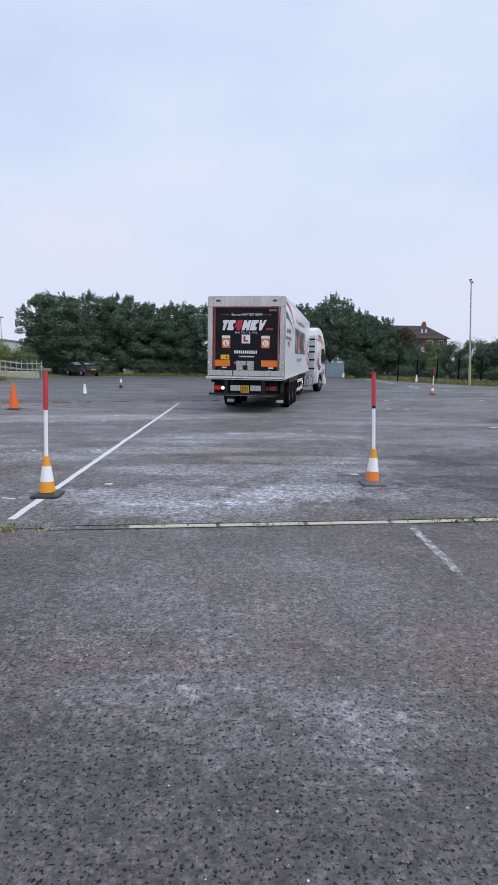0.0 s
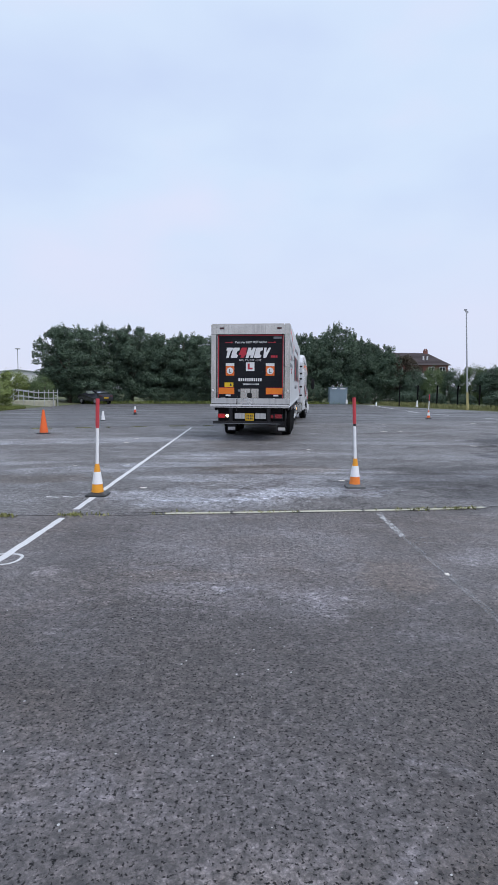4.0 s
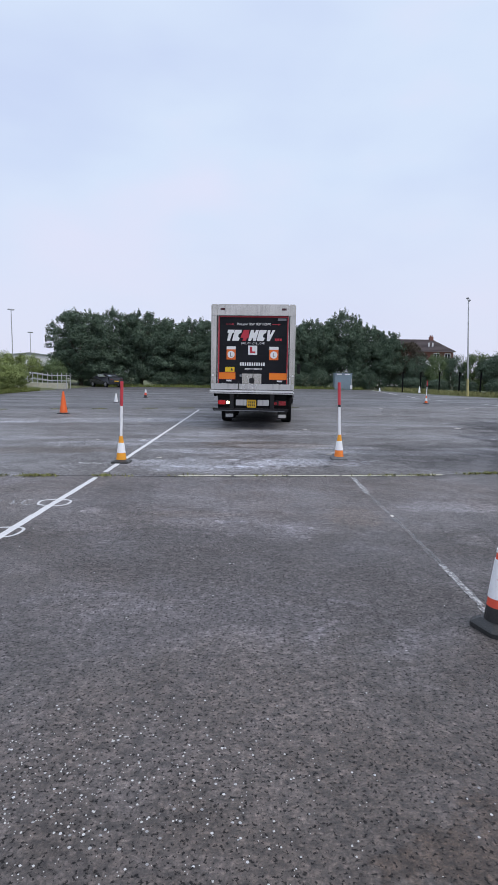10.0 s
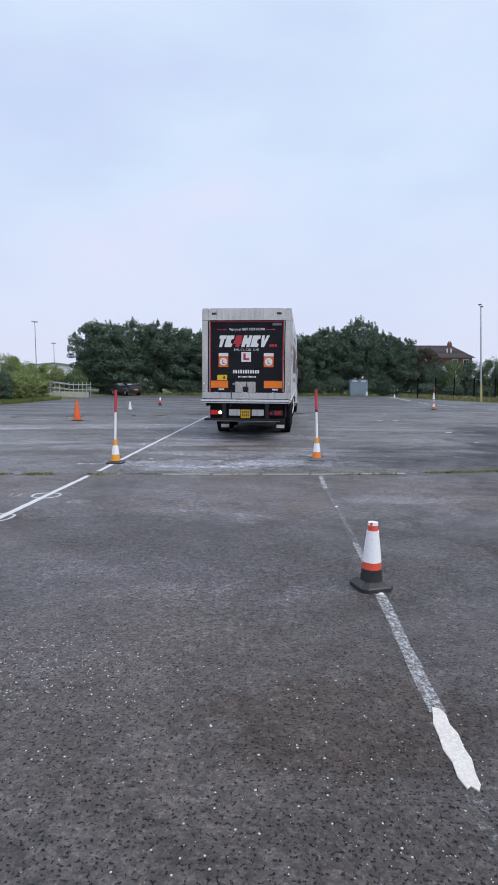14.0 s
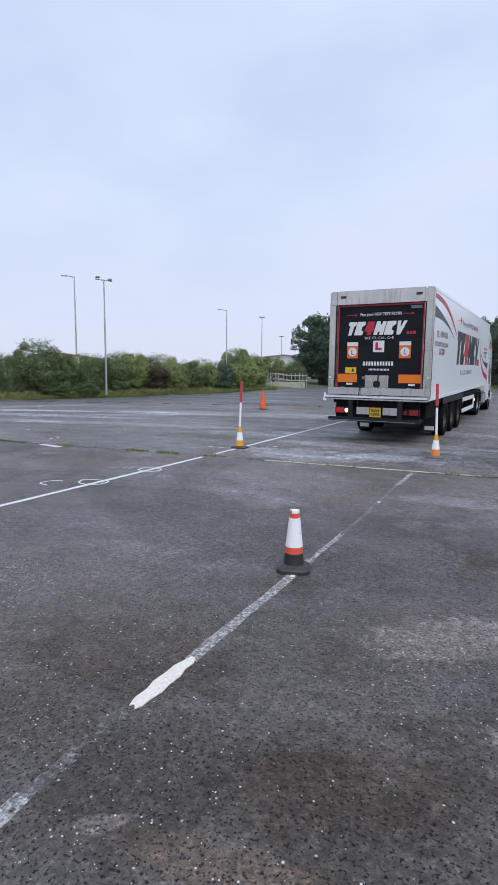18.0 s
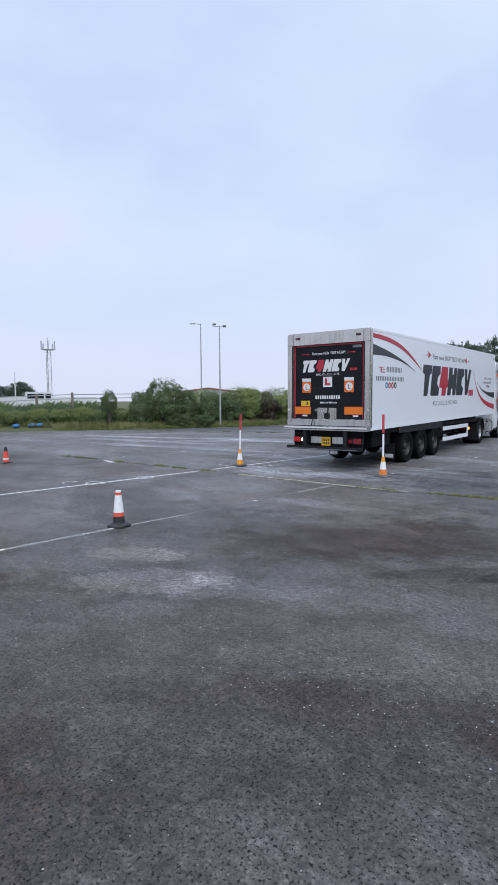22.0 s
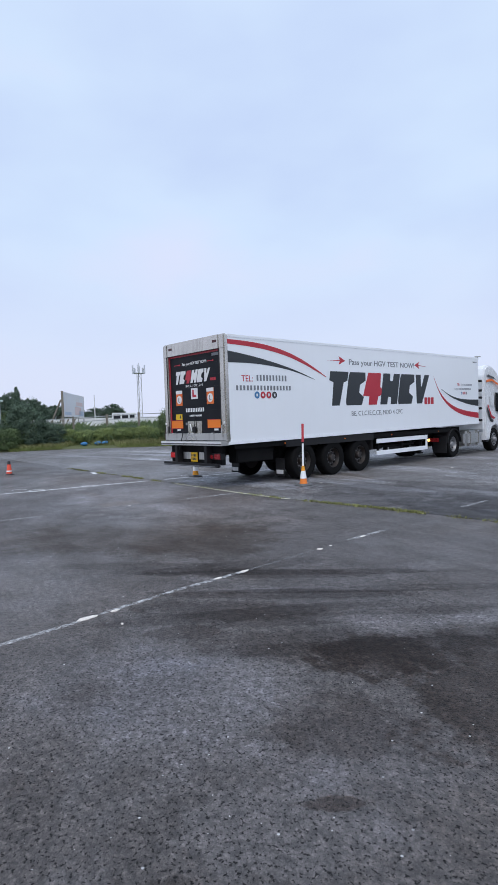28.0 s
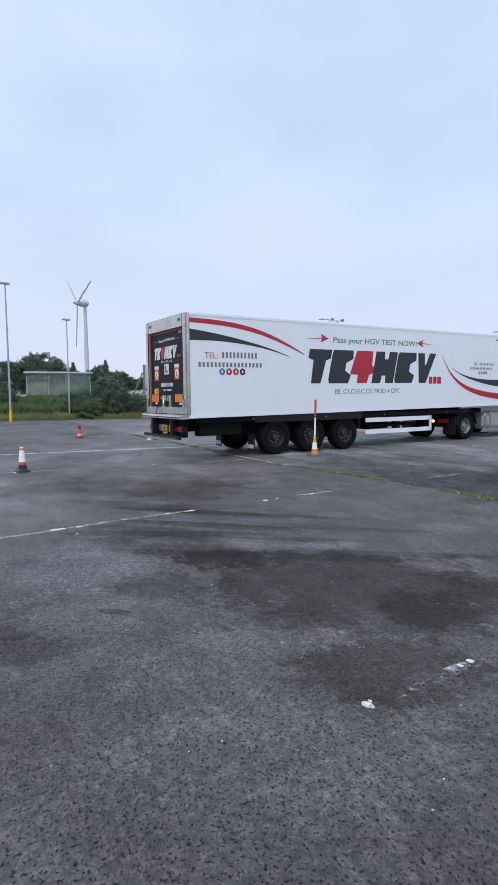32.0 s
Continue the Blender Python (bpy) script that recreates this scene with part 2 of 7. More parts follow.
    col = mixed(nt, chip.outputs["Value"], col, mixed(nt, fsep.outputs["Red"], (0.30, 0.30, 0.305), (0.74, 0.74, 0.74)))
    links.new(col, bsdf.inputs["Base Color"])
    links.new(ramp_of(nt, damp.outputs["Fac"], [(0.34, grey(0.80)), (0.5, grey(0.60 - sheen)), (0.66, grey(0.42 - sheen))]), bsdf.inputs["Roughness"])
    # soil and torn pits are matt, the bare binder is damp and shines
    clean = nt.nodes.new("ShaderNodeMapRange")
    clean.inputs["From Min"].default_value, clean.inputs["From Max"].default_value = base * 0.35, base * 1.15
    clean.inputs["To Min"].default_value, clean.inputs["To Max"].default_value = gloss * 0.25, gloss
    links.new(dry.outputs["Val"], clean.inputs["Value"])
    dull = mixed(nt, shade.outputs["Value"], clean.outputs["Result"], grey(0.06))
    dull = mixed(nt, low, dull, grey(0.06))
    links.new(dull, bsdf.inputs["Specular IOR Level"])
    relief = mixed(nt, 0.55, grain.outputs["Fac"], mixed(nt, 1.0, grey(1.0), stones.outputs["Distance"], "SUBTRACT"))
    relief = mixed(nt, 0.5, relief, mixed(nt, 0.5, hollows.outputs["Fac"], lumps.outputs["Fac"]), "ADD")
    relief = mixed(nt, 0.5, relief, pits.outputs["Value"], "SUBTRACT")
    bumped(nt, bsdf, relief, 0.8, 0.015)
    return m


PALE, PALER, BROWN, DARK, BLUISH = (1.60, 1.66, 1.74), (2.5, 2.56, 2.66), (0.74, 0.64, 0.54), (0.46, 0.42, 0.40), (1.40, 1.46, 1.53)
WARM, EARTH = (1.12, 1.03, 0.93), (0.46, 0.38, 0.33)
# stains: before the bay, on the way out, and at the east end; the first two bay marks paint in grazing sheen
BAY_MARKS = [(-0.6, 4.0, 6.0, 1.9, 3, (1.62, 1.64, 1.70), 1.0), (-0.5, 1.0, 3.6, 1.5, 0, (1.10, 1.11, 1.15), 1.0), (-0.61, 2.55, 0.45, 0.18, 2, PALE, 0.4), (-0.05, 3.86, 1.37, 0.89, 2, BLUISH, 0.6), (1.33, 2.92, 0.35, 0.45, 2, WARM, 0.9), (1.23, 2.38, 0.32, 0.2, 2, PALE, 0.4), (0.27, 2.41, 0.7, 0.4, 2, (1.15, 1.17, 1.2), 0.6),
             (-0.66, 2.90, 0.58, 0.16, 2, WARM, 0.5), (-1.75, 3.82, 0.54, 1.02, 2, (0.74, 0.73, 0.73), 0.8), (-1.88, 2.99, 0.16, 0.16, 2, PALER, 0.7), (0.67, 3.09, 1.36, 0.75, 2, (1.15, 1.17, 1.2), 0.7), (-0.08, 0.19, 1.2, 0.7, 1, (1.15, 1.16, 1.18), 0.7), (2.9, 3.6, 1.2, 0.3, 8, PALE, 0.7),
             (1.45, -1.85, 0.75, 0.45, 5, (0.80, 0.71, 0.62), 0.9), (0.1, -1.7, 1.9, 1.0, 0, (1.24, 1.22, 1.22), 0.9)]
MIDDLE_MARKS = [(4.32, -1.06, 0.9, 0.40, 45, PALER, 0.65), (4.81, -0.83, 0.42, 0.34, 45, PALE, 0.7), (4.88, -1.63, 0.40, 0.22, 45, PALE, 0.7), (5.45, -0.32, 0.57, 0.33, 45, PALE, 0.6), (6.24, 0.03, 0.89, 0.36, 45, BLUISH, 0.8), (4.40, 1.37, 1.3, 1.0, 44, BROWN, 0.7), (5.72, 2.66, 1.1, 1.04, 44, BROWN, 0.6), (3.64, 2.42, 0.40, 0.20, 44, PALE, 0.8), (6.91, -2.22, 1.8, 0.6, 45, (0.78, 0.74, 0.70), 0.7),
                (3.35, -0.60, 0.65, 0.32, 36, PALER, 0.7), (2.28, -2.95, 0.13, 0.05, 40, PALER, 0.9), (2.42, 2.08, 0.20, 0.20, 34, PALE, 0.8), (3.13, 2.49, 0.45, 0.17, 34, PALE, 0.8), (3.67, -1.72, 1.0, 0.35, 34, (0.82, 0.78, 0.72), 0.7), (3.0, -2.85, 0.7, 0.12, 10, (1.25, 1.02, 0.80), 0.9), (3.1, -2.3, 0.6, 0.3, 30, (0.82, 0.70, 0.58), 0.8), (-0.6, -0.5, 1.7, 1.2, 10, (1.28, 1.32, 1.38), 0.8), (2.31, -2.64, 0.5, 0.35, 34, (0.8, 0.78, 0.77), 0.6), (0.75, 2.35, 0.53, 0.30, 33, PALE, 0.5), (5.4, -3.9, 2.2, 0.9, 15, (0.84, 0.80, 0.76), 1.0), (5.7, -3.7, 0.9, 0.3, 15, (1.0, 0.82, 0.62), 0.7)]
EAST_MARKS = [(7.9, 2.9, 1.8, 0.12, 54, DARK, 0.7), (8.9, 3.25, 1.9, 0.11, 57, DARK, 0.65), (9.9, 2.35, 1.9, 0.13, 60, DARK, 0.6), (10.3, 3.4, 1.6, 0.12, 62, DARK, 0.6), (8.5, 2.7, 1.6, 0.07, 56, BLUISH, 0.8), (10.0, 1.0, 7.0, 5.0, 30, (0.95, 0.95, 0.96), 1.0), (4.63, -0.48, 0.24, 0.41, 50, PALE, 0.8), (5.73, 0.15, 0.75, 0.82, 50, BLUISH, 0.8), (7.26, -0.49, 0.98, 0.62, 50, BLUISH, 0.7), (7.54, 2.36, 1.5, 0.20, 50, DARK, 0.7), (8.44, 1.59, 0.9, 0.28, 50, DARK, 0.6), (6.53, 1.98, 0.31, 0.17, 50, PALE, 0.6), (5.18, 2.42, 1.66, 1.06, 49, BROWN, 0.6), (7.99, -0.37, 0.14, 0.10, 50, DARK, 0.8), (9.20, 0.40, 0.6, 0.5, 51, (0.90, 0.91, 0.95), 0.8), (8.14, -1.15, 0.35, 0.3, 51, BROWN, 0.6),
              (6.46, 1.45, 1.1, 0.18, 52, DARK, 0.6), (8.36, 2.25, 1.3, 0.16, 53, DARK, 0.7), (9.61, 1.90, 1.2, 0.34, 54, DARK, 0.5), (9.58, 2.78, 0.9, 0.12, 53, PALE, 0.7), (8.56, 4.11, 0.30, 0.21, 52, PALE, 0.8), (7.25, 4.53, 0.25, 0.30, 50, BLUISH, 0.8), (9.62, 0.72, 0.8, 0.6, 55, BLUISH, 0.7), (9.64, -0.31, 0.35, 0.35, 56, (0.58, 0.51, 0.45), 0.35), (10.74, 1.29, 0.5, 0.36, 55, (1.12, 1.15, 1.2), 0.7),
              (7.21, 2.40, 1.2, 0.22, 68, DARK, 0.5), (8.62, 1.68, 1.4, 0.15, 66, DARK, 0.65), (9.3, 2.55, 1.5, 0.14, 64, DARK, 0.55), (11.1, 2.85, 1.35, 1.05, 68, (0.55, 0.47, 0.41), 0.95), (10.90, 3.79, 0.30, 0.23, 68, PALE, 0.9), (9.88, 3.34, 0.35, 0.15, 68, PALE, 0.8), (9.78, 5.04, 0.35, 0.26, 68, PALE, 0.7), (11.69, 1.72, 0.55, 0.36, 67, BLUISH, 0.9), (9.46, 0.41, 0.98, 0.85, 68, BLUISH, 0.6), (12.45, 2.20, 0.65, 0.42, 67, (0.60, 0.52, 0.45), 0.85), (11.3, 0.1, 0.35, 0.22, 67, (0.62, 0.55, 0.49), 0.8), (11.80, 3.03, 0.35, 0.47, 68, (0.55, 0.5, 0.45), 0.9), (12.9, 1.3, 0.9, 0.4, 67, BLUISH, 0.7),
              (10.38, 1.19, 0.40, 0.36, 57, EARTH, 0.55), (9.90, 2.03, 0.58, 0.35, 57, EARTH, 0.9), (10.87, 0.78, 0.19, 0.05, 58, EARTH, 0.9), (10.95, -0.09, 0.26, 0.16, 58, EARTH, 0.5), (9.26, 0.14, 0.23, 0.20, 57, EARTH, 0.3), (8.69, 1.09, 0.34, 0.16, 56, EARTH, 0.6), (6.94, 0.35, 0.43, 0.58, 55, PALE, 0.6), (8.96, 0.60, 0.46, 0.27, 57, BLUISH, 0.7), (10.87, 0.53, 0.46, 0.30, 58, BLUISH, 0.6)]
CHIP_BEDS = [(-0.1, 1.4, 0.9, 0.25, 3, 0.10), (1.0, 1.7, 0.3, 0.3, 0, 0.12), (-0.6, 2.95, 0.6, 0.18, 2, 0.13), (-0.4, -1.6, 0.5, 0.6, 5, 0.10), (-0.65, -1.55, 1.0, 0.45, 10, 0.24), (-0.6, -1.0, 0.7, 0.22, 5, 0.09), (1.5, -2.1, 1.8, 0.7, 5, 0.085), (2.6, -3.2, 1.6, 0.7, 15, 0.055), (9.6, -0.2, 1.8, 0.35, 55, 0.028), (11.2, 0.9, 2.0, 0.3, 55, 0.033), (3.4, -1.2, 1.0, 0.5, 30, 0.055), (7.2, -1.2, 1.6, 0.5, 40, 0.044), (9.58, 2.78, 0.9, 0.15, 53, 0.06), (10.9, 2.0, 1.0, 0.3, 60, 0.04)]
NEAR_MARKS = BAY_MARKS + MIDDLE_MARKS + EAST_MARKS
STRIPS = (("bay", -60.0, 2.9), ("middle", 2.9, 7.6), ("east", 7.6, 60.0))


def touching(marks, a, b):
    """The stains and painted sheen that reach into the strip between x = a and b."""
    return [k for k in marks if k[0] + 1.2 * max(k[2], k[3]) > a and k[0] - 1.2 * max(k[2], k[3]) < b]


# PALE streaks here and in FAR_MARKS paint the sky's sheen on damp ground
DOCK_MARKS = [(1.0, 9.4, 1.7, 0.4, 0, PALE, 0.9), (-1.6, 10.2, 1.9, 0.45, 4, PALE, 0.9), (0.4, 12.4, 2.6, 0.6, 2, PALE, 0.8), (-3.6, 9.3, 1.6, 0.5, 10, PALE, 0.7), (3.4, 8.6, 1.6, 0.4, 5, PALE, 0.7), (0.2, 7.6, 1.2, 0.25, 60, DARK, 0.6)]
# the first three marks paint in the shade and weaker sheen east of the lorry
FAR_MARKS = [(6.0, 8.6, 4.5, 2.4, 10, (0.60, 0.60, 0.61), 1.0), (13.0, 13.0, 7.0, 7.0, 0, (0.43, 0.43, 0.45), 1.0), (9.0, 8.2, 4.6, 2.0, 8, (0.54, 0.54, 0.55), 1.0), (-6.0, 15.5, 7.5, 1.0, 14, PALE, 1.0), (-13.0, 10.4, 5.0, 0.5, 14, PALE, 1.0), (-16.0, 11.6, 3.6, 0.4, 20, PALER, 0.8), (-0.8, 6.7, 1.9, 0.55, 4, PALE, 1.0), (0.9, 7.0, 1.4, 0.45, 0, PALE, 1.0), (-0.2, 8.4, 2.2, 0.5, 3, PALE, 0.9), (-12.0, 8.4, 2.4, 0.40, 8, PALE, 0.9), (-10.6, 12.4, 1.9, 0.55, 35, PALE, 0.9), (-17.5, 13.8, 3.2, 0.8, 62, PALE, 0.9), (-17.2, 6.9, 1.0, 0.35, 40, PALE, 0.8), (6.5, 9.5, 2.6, 0.35, 3, PALE, 0.7), (4.2, 15.5, 3.2, 0.5, 2, PALE, 0.6), (-0.6, 6.1, 1.4, 0.35, 4, PALE, 0.8), (0.9, 7.6, 1.5, 0.45, 0, PALE, 0.7), (-1.4, 11.6, 1.8, 0.5, 5, PALE, 0.6), (0.3, 9.6, 1.6, 0.7, 0, BROWN, 0.7), (-8.5, 9.5, 4.5, 0.5, 12, PALE, 0.8), (-11, 13.5, 4.0, 0.6, 12, PALE, 0.8), (-4.5, 8.0, 2.0, 0.5, 10, BROWN, 0.7), (5.5, 12.0, 3.0, 0.6, 5, PALE, 0.5)]


def paint(name, c, cover, flake=4.5, soft=1.0):
    """Road paint worn through to the stone. cover: 0 nearly gone, 1 fresh."""
    m, nt, bsdf, links = nodes_of(name)
    wear, fine = noise_of(nt, flake, 8, 0.78), noise_of(nt, 60, 3, 0.7)
    links.new(ramp_of(nt, fine.outputs["Fac"], [(0.3, tuple(x * 0.70 for x in c)), (0.7, c)]), bsdf.inputs["Base Color"])
    bsdf.inputs["Roughness"].default_value = 0.75
    clear = nt.nodes.new("ShaderNodeBsdfTransparent")
    mix = nt.nodes.new("ShaderNodeMixShader")
    rng = nt.nodes.new("ShaderNodeMapRange")
    cut = 0.5 + (0.5 - cover) * 0.62
    rng.inputs["From Min"].default_value, rng.inputs["From Max"].default_value = cut - 0.045 * soft, cut + 0.06 * soft
    rng.inputs["To Max"].default_value = min(0.62 + 0.4 * cover, 1.0)
    links.new(wear.outputs["Fac"], rng.inputs["Value"])
    links.new(rng.outputs["Result"], mix.inputs["Fac"])
    links.new(clear.outputs["BSDF"], mix.inputs[1])
    links.new(bsdf.outputs["BSDF"], mix.inputs[2])
    links.new(mix.outputs["Shader"], nt.nodes["Material Output"].inputs["Surface"])
    return m


def leaf(name, dark, light, rough=0.55):
    m, nt, bsdf, links = nodes_of(name)
    geo = nt.nodes.new("ShaderNodeNewGeometry")
    clump = noise_of(nt, 0.7, 3)
    col = ramp_of(nt, geo.outputs["Random Per Island"], [(0.0, dark), (0.6, tuple((a + b) / 2 for a, b in zip(dark, light))), (1.0, light)])
    col = mixed(nt, 1.0, col, ramp_of(nt, clump.outputs["Fac"], [(0.3, grey(0.75)), (0.7, grey(1.25))]), "MULTIPLY")
    links.new(col, bsdf.inputs["Base Color"])
    bsdf.inputs["Roughness"].default_value = rough
    bsdf.inputs["Specular IOR Level"].default_value = 0.25
    return m


def glow(name, c, strength, base):
    m = simple(name, base, 0.25, dirt=0.1)
    b = m.node_tree.nodes["Principled BSDF"]
    b.inputs["Emission Color"].default_value = (*c, 1)
    b.inputs["Emission Strength"].default_value = strength
    return m


def glass(name, tint, rough=0.03):
    m, nt, bsdf, links = nodes_of(name)
    bsdf.inputs["Base Color"].default_value = (*tint, 1)
    bsdf.inputs["Roughness"].default_value = rough
    bsdf.inputs["Transmission Weight"].default_value = 0.9
    return m


def door_board(name):
    """Printed black roller door, dusty towards nothing in particular, with faint slat ripples."""
    m, nt, bsdf, links = nodes_of(name)
    n = noise_of(nt, 2.2, 5)
    links.new(ramp_of(nt, n.outputs["Fac"], [(0.3, (0.006, 0.0065, 0.010)), (0.75, (0.014, 0.015, 0.019))]), bsdf.inputs["Base Color"])
    bsdf.inputs["Roughness"].default_value = 0.5
    bsdf.inputs["Specular IOR Level"].default_value = 0.2
    w = nt.nodes.new("ShaderNodeTexWave")
    w.bands_direction = "Z"
    w.inputs["Scale"].default_value = 1.7
    co = nt.nodes.new("ShaderNodeTexCoord")
    links.new(co.outputs["Object"], w.inputs["Vector"])
    bumped(nt, bsdf, w.outputs["Fac"], 0.15, 0.01)
    return m


def metal(name, c, rough):
    """Brushed bare metal with broad dull patches and dark runs of dirt."""
    m, nt, bsdf, links = nodes_of(name)
    broad, run = noise_of(nt, 1.1, 3), noise_of(nt, 2.5, 4, stretch=(4.0, 4.0, 0.3))
    col = mixed(nt, ramp_of(nt, broad.outputs["Fac"], [(0.35, grey(0)), (0.75, grey(0.5))]), c, tuple(x * 0.72 for x in c))
    col = mixed(nt, ramp_of(nt, run.outputs["Fac"], [(0.52, grey(0)), (0.8, grey(0.55))]), col, tuple(x * 0.45 for x in c))
    links.new(col, bsdf.inputs["Base Color"])
    links.new(ramp_of(nt, broad.outputs["Fac"], [(0.3, grey(rough)), (0.7, grey(rough + 0.14))]), bsdf.inputs["Roughness"])
    bsdf.inputs["Metallic"].default_value = 0.9
    return m


def smeared(name, c, mark):
    """Reflective film with reddish smears."""
    m, nt, bsdf, links = nodes_of(name)
    n, fine = noise_of(nt, 16, 5, 0.7), noise_of(nt, 60, 2)
    col = mixed(nt, ramp_of(nt, n.outputs["Fac"], [(0.62, grey(0)), (0.70, grey(0.85))]), c, mark)
    col = mixed(nt, ramp_of(nt, fine.outputs["Fac"], [(0.55, grey(0)), (0.8, grey(0.2))]), col, (0.45, 0.44, 0.43))
    links.new(col, bsdf.inputs["Base Color"])
    bsdf.inputs["Roughness"].default_value = 0.4
    return m


def panel_white(name):
    """Clean white glossy panel with faint broad grime and rain streaks."""
    m, nt, bsdf, links = nodes_of(name)
    broad, run = noise_of(nt, 0.5, 3), noise_of(nt, 1.6, 3, stretch=(3.0, 3.0, 0.15))
    col = mixed(nt, ramp_of(nt, broad.outputs["Fac"], [(0.4, grey(0)), (0.8, grey(0.25))]), (0.895, 0.92, 0.95), (0.83, 0.85, 0.87))
    col = mixed(nt, ramp_of(nt, run.outputs["Fac"], [(0.5, grey(0)), (0.85, grey(0.07))]), col, (0.72, 0.71, 0.69))
    links.new(col, bsdf.inputs["Base Color"])
    bsdf.inputs["Roughness"].default_value = 0.25
    return m


